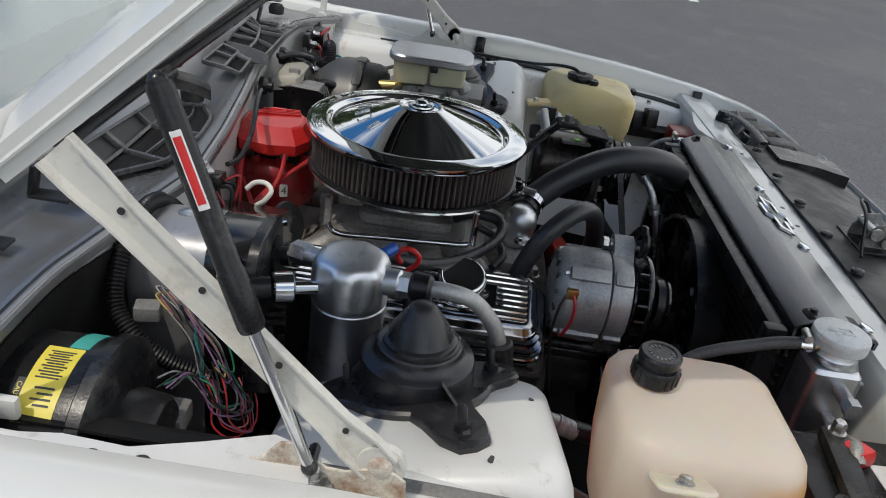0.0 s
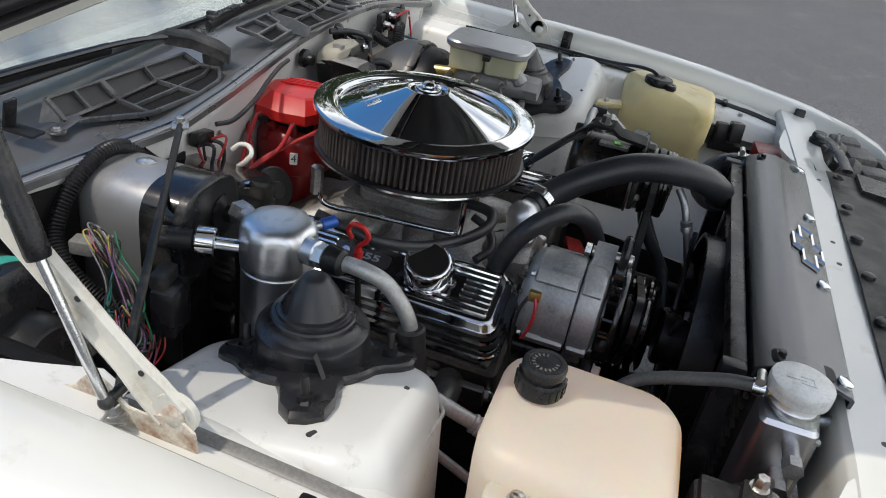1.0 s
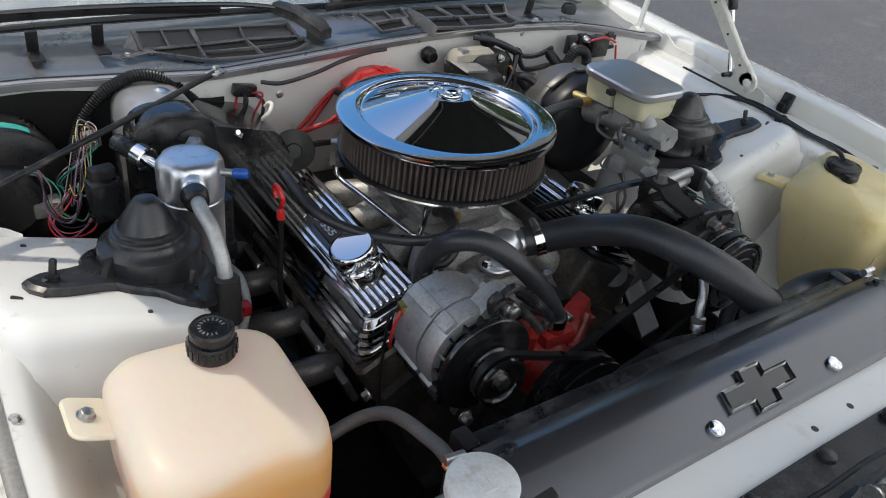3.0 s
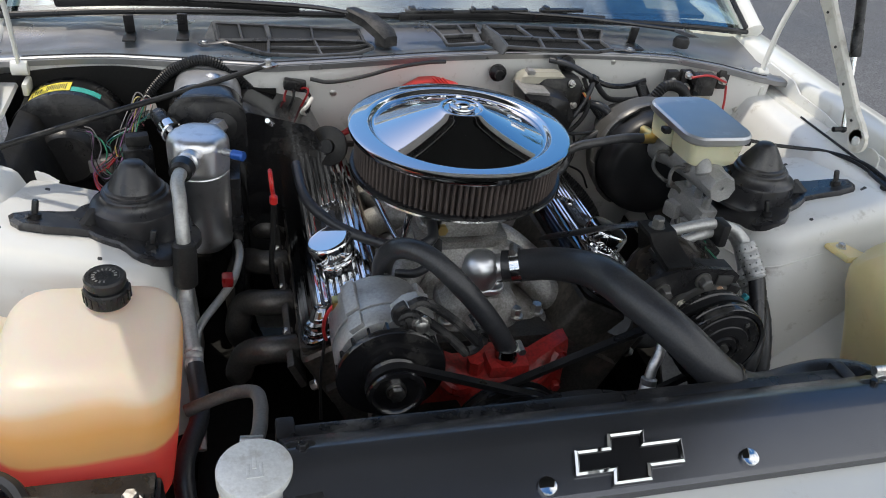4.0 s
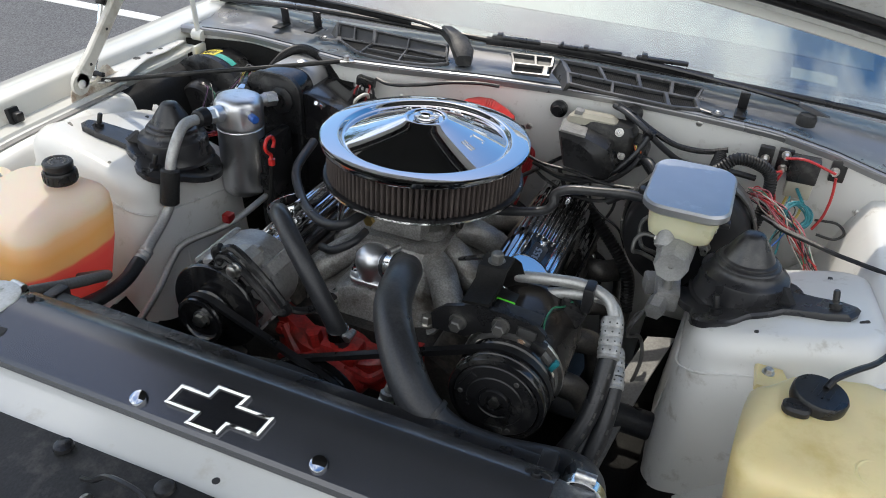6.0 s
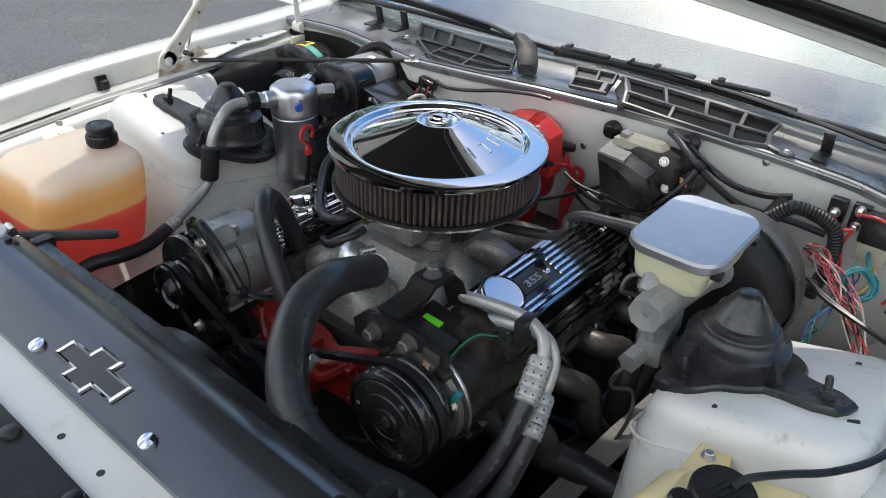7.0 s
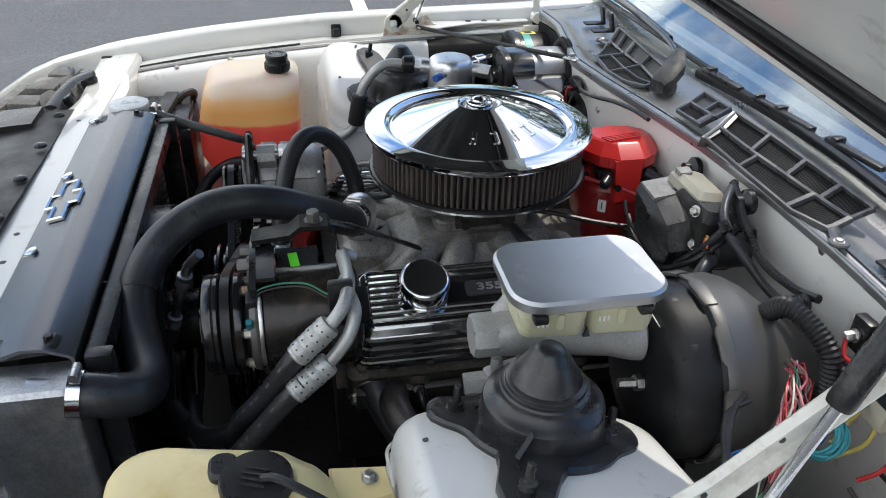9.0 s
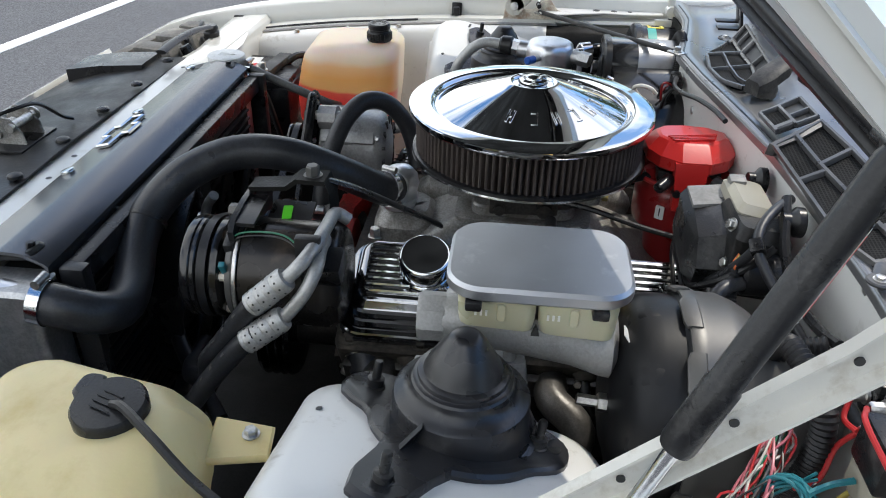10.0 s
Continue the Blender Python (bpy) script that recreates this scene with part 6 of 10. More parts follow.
    for col, dz in (("green", 0.0), ("black", -0.005)):
        bm = B()
        tube(bm, [(0.316, -0.352, 0.852 + dz), (0.314, -0.340, 0.862 + dz), (0.310, -0.315, 0.864 + dz), (0.312, -0.285, 0.862 + dz), (0.322, -0.262, 0.852 + dz), (0.330, -0.245, 0.852 + dz)], 0.0013, 6)
        part("clutch_wire", bm, WIRE[col], t)


compressor()
belt("compressor_belt", ((0.0, 0.655, 0.072), (0.281, 0.792, 0.060)), -0.3845, 0.011, "black rubber compressor belt")


def ac_lines():
    t = thing("ac_hose_pair", (0.36, -0.26, 0.80), "aluminium refrigerant pipes with crimped black hoses", "refrigerant hoses")
    a = [(0.245, -0.222, 0.852), (0.252, -0.237, 0.864), (0.30, -0.236, 0.873), (0.340, -0.236, 0.877), (0.372, -0.243, 0.872), (0.386, -0.255, 0.861), (0.389, -0.264, 0.853)]
    b = [(0.285, -0.240, 0.848), (0.33, -0.237, 0.860), (0.372, -0.232, 0.860), (0.392, -0.240, 0.842), (0.398, -0.256, 0.820), (0.399, -0.268, 0.806)]
    for pts, end in ((a, [(0.389, -0.264, 0.853), (0.396, -0.300, 0.822), (0.392, -0.345, 0.760), (0.375, -0.375, 0.715), (0.345, -0.395, 0.665), (0.30, -0.44, 0.62), (0.25, -0.46, 0.60), (0.18, -0.47, 0.58)]), (b, [(0.399, -0.268, 0.806), (0.412, -0.312, 0.776), (0.408, -0.360, 0.715), (0.38, -0.405, 0.645), (0.31, -0.455, 0.585), (0.25, -0.48, 0.56)])):
        bm = B()
        tube(bm, pts, 0.0082, 12)
        part("pipe", bm, M_PIPE, t, "dull aluminium pipe")
        bm = B()
        tube(bm, end, 0.0125, 12)
        part("hose", bm, M_HOSE, t)
        d = (Vector(end[1]) - Vector(end[0])).normalized()
        bm = B()
        prof = [(0.008, -0.004), (0.0135, -0.003)]
        for k in range(4):
            prof += [(0.0152, 0.002 + 0.012 * k), (0.0152, 0.0105 + 0.012 * k), (0.0143, 0.0115 + 0.012 * k), (0.0143, 0.0128 + 0.012 * k)]
        prof += [(0.0150, 0.051), (0.0130, 0.053), (0.009, 0.053)]
        lathe(bm, prof, end[0], d, 18)
        crimp = part("crimp", bm, M_PIPE, t, "crimped aluminium ferrule")
        side = d.cross(V(0, 0, 1)).normalized()
        out = side.cross(d)
        for k in range(4):
            for a in range(10):
                an = 2 * math.pi * a / 10 + 0.3 * k
                bm = B()
                q = Vector(end[0]) + d * (0.006 + 0.012 * k) + (side * math.cos(an) + out * math.sin(an)) * 0.0150
                lathe(bm, [(0, -0.0004), (0.0016, -0.0004), (0.0012, 0.0005), (0, 0.0006)], q, q - Vector(end[0]) - d * (0.006 + 0.012 * k), 6)
                part("crimp_dimple", bm, M_INK, crimp)
        # unreadable printing along the hose
        line = spline(end, 6)
        rng = random.Random(7)
        for i in range(8, min(len(line) - 2, 26)):
            if rng.random() < 0.3:
                continue
            tan = (line[i + 1] - line[i]).normalized()
            face = (V(0.75, -0.45, 0.9) - tan * V(0.75, -0.45, 0.9).dot(tan)).normalized()
            across = tan.cross(face)
            c = line[i] + face * 0.01255
            bm = B()
            rings(bm, [[c + tan * u + across * v + face * h for u, v in ((-0.0035, -0.0016), (0.0035, -0.0016), (0.0035, 0.0016), (-0.0035, 0.0016))] for h in (-0.001, 0.0003)])
            part("hose_print", bm, M_GREY_HOSE, t)
    bm = B()
    box(bm, (0.350, -0.246, 0.868), (0.014, 0.030, 0.038), 0.004)
    part("line_clip", bm, M_RUBBER, t)


ac_lines()


# ---- rear of the bay ----
def distributor():
    c = V(0.012, 0.232, 0)
    t = thing("distributor", (c.x, c.y, 0.74), "red distributor with coil cover and red plug leads", "distributor")
    bm = B()
    lathe(bm, [(0, 0.70), (0.038, 0.70), (0.045, 0.755), (0.064, 0.765), (0.066, 0.775), (0.066, 0.822), (0.060, 0.834), (0.045, 0.845), (0, 0.845)], c, seg=36)
    cap = part("cap", bm, M_RED_DARK, t, "dark red distributor cap")
    for k in range(8):
        a = radians(22 + 45 * k)
        bm = B()
        p = c + V(0.050 * math.cos(a), 0.050 * math.sin(a), 0.836)
        cyl(bm, p, p + V(0.008 * math.cos(a), 0.008 * math.sin(a), 0.020), 0.0085, 0.0075, 12)
        part("lead_tower", bm, M_RED_DARK, cap)
    # faceted cover: sloped shoulders, and a tongue down the driver's side
    bm = B()
    rim = [(0.070, -0.020), (0.070, 0.020), (0.050, 0.048), (0.020, 0.064), (-0.030, 0.064), (-0.058, 0.046), (-0.066, 0.0), (-0.058, -0.044), (-0.030, -0.060), (0.018, -0.060), (0.048, -0.046)]
    crown = [(0.046, -0.018), (0.046, 0.018), (0.030, 0.034), (0.012, 0.052), (-0.018, 0.052), (-0.036, 0.034), (-0.042, 0.0), (-0.036, -0.032), (-0.020, -0.046), (0.012, -0.046), (0.030, -0.034)]
    rings(bm, [[(c.x + x, c.y + y, z + 0.06 * x) for x, y in pl] for z, pl in ((0.862, [(x * 0.94, y * 0.94) for x, y in rim]), (0.866, rim), (0.882, rim), (0.899, crown), (0.901, [(x * 0.9, y * 0.9) for x, y in crown]))])
    cov = part("coil_cover", bm, M_RED_CAP, t, "bright red coil cover", smooth=14)
    for k in range(4):
        bm = B()
        box(bm, (c.x + 0.012 + 0.006 * k, c.y, 0.9035 + 0.00036 * k), (0.0026, 0.072 - 0.004 * k, 0.0030), 0.0008, (0, -3, 12))
        part("cover_rib", bm, M_RED_CAP, cov)
    bm = B()
    rings(bm, [[(c.x + x, c.y - 0.006 + a * w, z) for x, a in ((x0, -1), (x1, -1), (x1, 1), (x0, 1))] for x0, x1, w, z in ((0.050, 0.0705, 0.0225, 0.884), (0.052, 0.0740, 0.0220, 0.872), (0.060, 0.0775, 0.0200, 0.846), (0.064, 0.0785, 0.0190, 0.816), (0.066, 0.0760, 0.0180, 0.813))])
    part("cover_leg", bm, M_RED_CAP, cov)
    for sy in (-1, 1):
        bm = B()
        cyl(bm, (c.x + 0.060, c.y + sy * 0.030, 0.856), (c.x + 0.083, c.y + sy * 0.050, 0.850), 0.010, 0.008, 14, bev=0.002)
        part("plug_boot", bm, M_RUBBER, cap, "black rubber plug boot")
    bm = B()
    box(bm, (c.x, c.y, 0.850), (0.085, 0.09, 0.018), 0.004)
    part("spacer", bm, M_PLASTIC, t)
    # cylinder number tags
    for a, txt in ((-155, "4"), (-32, "1")):
        r = 0.067
        p = c + V(r * math.cos(radians(a)), r * math.sin(radians(a)), 0.80)
        bm = B()
        m = pose(*p, 90, 0, a + 90)
        prism(bm, rrect(0.013, 0.021, 0.001, 1), -0.001, 0.0012, m)
        tag = part("tag", bm, M_LABEL_WHITE, cap, "white number tag")
        f = bpy.data.curves.new("digit", "FONT")
        f.body, f.size, f.align_x, f.align_y = txt, 0.019, "CENTER", "CENTER"
        ob = new("digit", f)
        me = bpy.data.meshes.new_from_object(ob.evaluated_get(bpy.context.evaluated_depsgraph_get()))
        bpy.data.objects.remove(ob)
        me.transform(m @ Matrix.Translation((0, 0, 0.0016)))
        me.materials.clear()
        me.materials.append(M_INK)
        ob = new("digit", me)
        ob.parent, ob.matrix_parent_inverse = tag, Matrix()
    # leads
    runs = []
    for k in range(8):
        a = radians(22 + 45 * k)
        s = -1 if math.cos(a) < 0 else 1
        p = c + V(0.058 * math.cos(a), 0.058 * math.sin(a), 0.856)
        q = p + V(0.028 * math.cos(a), 0.028 * math.sin(a), 0.010)
        j = k % 4
        if s > 0:
            p, q = p - V(0, 0, 0.014), p + V(0.020 * math.cos(a), 0.020 * math.sin(a) + 0.008, -0.014)
            runs.append([p, q, (0.098 + 0.005 * j, 0.248 + 0.008 * j, 0.836 - 0.006 * j), (0.112 + 0.004 * j, 0.254 + 0.006 * j, 0.800), (0.100 + 0.006 * j, 0.250, 0.760), (0.105, 0.245, 0.700)])
            continue
        runs.append([p, q, (s * (0.11 + 0.012 * j), 0.205 + 0.014 * j, 0.835 - 0.01 * j), (s * (0.17 + 0.01 * j), 0.25 - 0.012 * j, 0.79), (s * 0.235, 0.262 - 0.02 * j, 0.74), (s * 0.265, 0.25 - 0.02 * j, 0.68)])
    for pts in runs:
        bm = B()
        tube(bm, pts, 0.0036, 8)
        part("plug_lead", bm, WIRE["red"], t, "red silicone plug lead")
        bm = B()
        d = (Vector(pts[1]) - Vector(pts[0])).normalized()
        cyl(bm, pts[0], Vector(pts[0]) + d * 0.028, 0.0068, 0.0055, 10)
        part("lead_boot", bm, M_RUBBER, t)


distributor()


def wiper_motor():
    t = thing("wiper_motor", (0.25, 0.29, 0.83), "wiper motor with a beige cover behind a black plastic shield", "wiper motor")
    bm = B()
    rings(bm, [[(x + 0.268, y + 0.262, z - 0.10 * y) for x, y in pl] for z, pl in ((0.822, rrect(0.080, 0.060, 0.010, 3)), (0.836, rrect(0.096, 0.064, 0.010, 3)), (0.898, rrect(0.098, 0.064, 0.010, 3)), (0.912, rrect(0.080, 0.050, 0.010, 3)))])
    part("motor_case", bm, M_DULL, t, "dusty black motor case", smooth=30)
    bm = B()
    rings(bm, [[(x + 0.232 + 0.1 * (z - 0.9), y + 0.262, z - 0.20 * y) for x, y in pl] for z, pl in ((0.893, rrect(0.098, 0.052, 0.008, 3)), (0.912, rrect(0.090, 0.050, 0.008, 3)), (0.921, rrect(0.070, 0.036, 0.008, 3)))])
    top = part("top_cover", bm, M_BEIGE, t, "beige plastic cover")
    bm = B()
    box(bm, (0.206, 0.250, 0.921), (0.016, 0.020, 0.014), 0.003, (0, 10, 0))
    part("cover_tab", bm, M_GREY_PLASTIC, top)
    # shield: pointed top corner, sloping brow, concave right edge
    bm = B()
    rings(bm, [[(x, y, z) for x, z in pl] for y, pl in (
        (0.190, [(0.204, 0.836), (0.196, 0.870), (0.190, 0.892), (0.228, 0.884), (0.256, 0.868), (0.272, 0.842), (0.270, 0.826)]),
        (0.200, [(0.200, 0.832), (0.190, 0.868), (0.182, 0.899), (0.236, 0.894), (0.276, 0.880), (0.294, 0.848), (0.286, 0.824)]),
        (0.250, [(0.198, 0.830), (0.186, 0.866), (0.177, 0.902), (0.234, 0.906), (0.282, 0.894), (0.300, 0.852), (0.290, 0.824)]),
        (0.284, [(0.202, 0.832), (0.192, 0.866), (0.186, 0.894), (0.232, 0.898), (0.274, 0.888), (0.290, 0.850), (0.284, 0.826)]))])
    shield = part("shield", bm, M_PLASTIC, t, "dusty black plastic shield", smooth=24)
    # grey strip paints in the light reflected off the shield's top
    bm = B()
    rings(bm, [[(x, y, z) for x, z in ((x0, z0), (x0 + 0.004, z0 + 0.0035), (x0 + 0.050, z0 + 0.001), (x0 + 0.050, z0 - 0.004))] for x0, y, z0 in ((0.183, 0.198, 0.899), (0.178, 0.250, 0.903))])
    part("shield_lip", bm, M_GREY_PLASTIC, shield, "paler grey top of the shield, for the light on it")
    bm = B()
    cyl(bm, (0.318, 0.240, 0.862), (0.318, 0.295, 0.862), 0.026, seg=22, bev=0.004)
    part("gear_case", bm, M_PLASTIC, t)
    for x, z in ((0.157, 0.902), (0.300, 0.921)):
        bm = B()
        lathe(bm, [(0, 0), (0.017, 0), (0.017, 0.008), (0.010, 0.014), (0.010, 0.022), (0, 0.022)], (x, 0.300, z), (0, -1, 0), 18)
        part("mounting_grommet", bm, M_RUBBER, t, "black rubber grommet")
    for x, z in ((0.288, 0.906), (0.300, 0.862)):
        bm = B()
        hexbolt(bm, (x, 0.231, z), (0.3, -1, 0.3), 0.006, 0.006)
        part("case_bolt", bm, M_STEEL, t)
    # cable from under the lip, forking to the motor and on along the firewall
    t = thing("firewall_cable_fork", (0.40, 0.29, 0.85), "black sheathed cables forking below the cowl lip", "cable")
    for pts, r in (([(0.262, 0.296, 0.930), (0.290, 0.272, 0.930), (0.318, 0.252, 0.922), (0.341, 0.245, 0.909), (0.356, 0.252, 0.893), (0.378, 0.268, 0.871), (0.403, 0.281, 0.853), (0.440, 0.290, 0.846), (0.490, 0.300, 0.845), (0.540, 0.305, 0.840)], 0.0058),
                   ([(0.341, 0.245, 0.909), (0.334, 0.238, 0.890), (0.318, 0.228, 0.862), (0.288, 0.218, 0.828), (0.250, 0.212, 0.806), (0.205, 0.212, 0.800), (0.165, 0.220, 0.806)], 0.0058)):
        bm = B()
        tube(bm, pts, r, 10)
        part("cable", bm, M_HOSE, t)
    bm = B()
    box(bm, (0.341, 0.245, 0.909), (0.018, 0.015, 0.015), 0.003, (30, 25, 0))
    part("tape_joint", bm, M_RUBBER, t)
    bm = B()
    loom(bm, [(0.330, 0.232, 0.872), (0.352, 0.228, 0.848), (0.376, 0.230, 0.822), (0.395, 0.236, 0.798)], 0.006, 0.0040)
    part("thin_conduit", bm, M_LOOM, t)
    for k, col in enumerate(("orange", "yellow", "black", "orange")):
        bm = B()
        tube(bm, [(0.318 + 0.003 * k, 0.236, 0.886), (0.324 + 0.003 * k, 0.230, 0.878), (0.332, 0.231, 0.870)], 0.0012, 6)
        part("wire", bm, WIRE[col], t)


wiper_motor()


def brake_booster():
    cx, cz = 0.446, 0.782
    t = thing("brake_booster", (cx, 0.17, 0.67), "large black brake booster drum on the firewall", "brake booster")
    bm = B()
    lathe(bm, [(0, 0.088), (0.045, 0.088), (0.056, 0.090), (0.066, 0.094), (0.090, 0.100), (0.102, 0.108), (0.1065, 0.120), (0.1075, 0.134), (0.1075, 0.152), (0.111, 0.156), (0.111, 0.160)], (cx, 0, cz), (0, 1, 0), 72)
    front = part("front_shell", bm, M_BOOST, t, "satin black front shell")
    # pressed flutes running out over the shoulder
    for k in range(4):
        a = radians(-30 + 40 * k)
        u, w = V(math.cos(a), 0, math.sin(a)), V(-math.sin(a), 0, math.cos(a))
        o = V(cx, 0, cz)
        bm = B()
        rings(bm, [[o + u * r + V(0, y, 0) + w * s * hw for s, r, y in ((-1, r0 - 0.003, y0 + 0.003), (-0.55, r0 + up, y0 - up), (0.55, r0 + up, y0 - up), (1, r0 - 0.003, y0 + 0.003))] for r0, y0, up, hw in ((0.060, 0.096, -0.001, 0.006), (0.078, 0.099, 0.0006, 0.010), (0.092, 0.103, 0.0012, 0.013), (0.103, 0.112, 0.0008, 0.014), (0.107, 0.126, 0.0002, 0.013), (0.108, 0.150, -0.002, 0.010))])
        part("flute", bm, M_BOOST, front, smooth=60)
    bm = B()
    lathe(bm, [(0.1115, 0.155), (0.1140, 0.155), (0.1150, 0.157), (0.1150, 0.170), (0.1125, 0.176), (0.1120, 0.196), (0.106, 0.212), (0.098, 0.226), (0.075, 0.255), (0.05, 0.285), (0.045, 0.318), (0, 0.318)], (cx, 0, cz), (0, 1, 0), 72)
    rear = part("rear_shell", bm, M_SHELL, t, "dull grey zinc rear shell")
    # folded crimp tabs with dark slots between them
    for k in range(10):
        a0, a1 = radians(36 * k + 4), radians(36 * k + 26)
        bm = B()
        loops = []
        for i in range(7):
            a = a0 + (a1 - a0) * i / 6
            inset = 0.003 if i in (0, 6) else 0.0
            loops.append([(cx + r * math.cos(a), y, cz + r * math.sin(a)) for r, y in ((0.1148, 0.168), (0.1168, 0.166), (0.1170, 0.152 + inset), (0.1155, 0.1495 + inset), (0.1120, 0.1495 + inset), (0.1120, 0.1515 + inset), (0.1140, 0.152 + inset))])
        rings(bm, loops)
        part("crimp_tab", bm, M_SHELL, rear)
    bm = B()
    box(bm, (0.466, 0.1005, 0.872), (0.016, 0.0012, 0.014), 0.0, (35, 0, -4))
    mark = part("sticker", bm, M_LABEL_WHITE, front, "small white printed sticker")
    for k in range(2):
        bm = B()
        box(bm, (0.462 + 0.008 * k, 0.0996, 0.8724), (0.004, 0.0008, 0.009), 0.0, (35, 0, -4))
        part("sticker_print", bm, M_INK, mark)
    bm = B()
    lathe(bm, [(0, 0), (0.006, 0), (0.006, 0.020), (0.010, 0.021), (0.010, 0.030), (0.006, 0.031), (0.006, 0.036), (0, 0.036)], (0.482, 0.058, 0.800), (0, 1, -0.1), 6)
    part("mounting_nut", bm, M_STEEL, t, "dull zinc stud and nut")
    # vacuum hose with brass check valve
    bm = B()
    cyl(bm, (0.398, 0.075, 0.866), (0.398, 0.112, 0.862), 0.011, seg=14)
    cyl(bm, (0.375, 0.072, 0.866), (0.398, 0.072, 0.866), 0.010, seg=14)
    part("check_valve", bm, M_BRASS, t, "yellowed check valve")
    bm = B()
    tube(bm, [(0.385, 0.072, 0.866), (0.34, 0.070, 0.868), (0.29, 0.068, 0.862), (0.245, 0.066, 0.855), (0.222, 0.062, 0.842), (0.222, 0.055, 0.825), (0.205, 0.05, 0.81), (0.15, 0.04, 0.80), (0.10, 0.04, 0.79)], 0.0085, 12)
    part("vacuum_hose", bm, M_HOSE, t, "black vacuum hose")


brake_booster()


def master_cylinder():
    t = thing("master_cylinder", (0.44, 0.0, 0.85), "brake master cylinder with amber reservoir and chrome lid", "master cylinder")
    cx, cy = 0.439, 0.010
    bm = B()
    prism(bm, rrect(0.127, 0.176, 0.034, 7), 0.922, 0.938, pose(cx, cy, 0), 0.0035)
    part("lid", bm, M_LID, t, "satin chrome lid")
    bm = B()
    for y0, h in ((-0.0385, 0.0755), (0.0385, 0.0755)):
        rings(bm, [[(cx + x * w, cy + y0 + y * k, z - 0.05 * (y0 + y)) for x, y in rrect(0.104, h, 0.012, 5)] for z, w, k in ((0.872, 0.62, 0.80), (0.879, 0.86, 0.94), (0.890, 0.92, 0.98), (0.925, 1.0, 1.0))])
    res = part("reservoir", bm, M_AMBER, t, "yellowed translucent reservoir")
    for y in (-0.034, 0.034):
        bm = B()
        prism(bm, rrect(0.009, 0.020, 0.004, 3), 0, 0.003, pose(cx + 0.0495, cy + y, 0.904, 90, 0, 90), 0.001)
        part("level_window", bm, M_AMBER, res)
        for k in range(3):
            bm = B()
            box(bm, (cx + 0.0502, cy + y - 0.014 - 0.005 * k, 0.902), (0.001, 0.0022, 0.006))
            part("moulded_writing", bm, M_LABEL_WHITE, res)
    bm = B()
    prism(bm, [(-0.004, 0.0), (0.004, 0.0), (0.0, 0.012)], 0, 0.004, pose(cx + 0.0415, cy, 0.876, 90, 0, 90))
    part("chamber_notch", bm, M_INK, res)
    for x, y in ((0.508, -0.050), (0.508, 0.066), (0.382, 0.0)):
        bm = B()
        box(bm, (x - 0.010, y, 0.918), (0.014, 0.016, 0.010), 0.003)
        part("lid_catch", bm, M_PLASTIC, t)
    bm = B()
    rings(bm, [[(0.440 + w * math.cos(a), y, z + h * math.sin(a)) for a in (2 * math.pi * k / 20 for k in range(20))] for y, w, h, z in ((-0.082, 0.024, 0.024, 0.858), (-0.070, 0.027, 0.026, 0.858), (-0.02, 0.029, 0.027, 0.855), (0.05, 0.034, 0.031, 0.849), (0.078, 0.040, 0.034, 0.844), (0.088, 0.040, 0.034, 0.842), (0.094, 0.030, 0.028, 0.842))])
    cyl(bm, (0.424, -0.070, 0.866), (0.420, -0.052, 0.894), 0.016, 0.012, seg=14, bev=0.004)
    cyl(bm, (0.440, -0.030, 0.862), (0.440, -0.030, 0.888), 0.021, 0.017, seg=16)
    cyl(bm, (0.440, 0.045, 0.862), (0.440, 0.045, 0.888), 0.021, 0.017, seg=16)
    box(bm, (0.440, 0.0, 0.874), (0.05, 0.11, 0.014), 0.004)
    body_ = part("bore", bm, M_MC, t, "grey cast bore")
    bm = B()
    lathe(bm, [(0, -0.100), (0.0045, -0.100), (0.0045, -0.104), (0.014, -0.106), (0.0235, -0.108), (0.0255, -0.104), (0.0255, -0.080), (0, -0.080)], (0.440, 0, 0.858), (0, 1, 0), 8)
    part("end_plug", bm, M_MC, body_, "octagonal aluminium end plug")
    for y in (-0.035, 0.025):
        bm = B()
        cyl(bm, (0.405, y, 0.862), (0.425, y, 0.862), 0.009, seg=6)
        part("outlet_nut", bm, M_STEEL, t)
    for k, y in enumerate((-0.035, 0.025)):
        bm = B()
        tube(bm, [(0.405, y, 0.862), (0.388, y, 0.862), (0.378, y - 0.006, 0.852), (0.378, y - 0.012, 0.835), (0.388, -0.03 + 0.02 * k, 0.825), (0.410, -0.025 + 0.02 * k, 0.815), (0.425, -0.02 + 0.02 * k, 0.80)], 0.0035, 8)
        part("brake_pipe", bm, M_SHELL, t)
    bm = B()
    box(bm, (0.440, -0.040, 0.790), (0.036, 0.095, 0.038), 0.006, (8, 0, 8))
    cyl(bm, (0.432, -0.112, 0.778), (0.436, -0.080, 0.782), 0.015, seg=6)
    for y in (-0.075, -0.045, -0.010):
        cyl(bm, (0.442, y, 0.80), (0.442, y - 0.002, 0.826), 0.0085, 0.0065, seg=10)
    box(bm, (0.428, -0.02, 0.772), (0.05, 0.03, 0.03), 0.006, (0, 0, 20))
    pv = part("proportioning_valve", bm, M_MC, t, "grey cast proportioning valve")
    for k in range(2):
        bm = B()
        tube(bm, [(0.425, -0.03 + 0.03 * k, 0.768), (0.42, -0.05, 0.74), (0.405, -0.075 + 0.02 * k, 0.72), (0.40, -0.07, 0.69), (0.42, -0.04, 0.67), (0.43, -0.06, 0.63), (0.41, -0.10, 0.55)], 0.0032, 8)
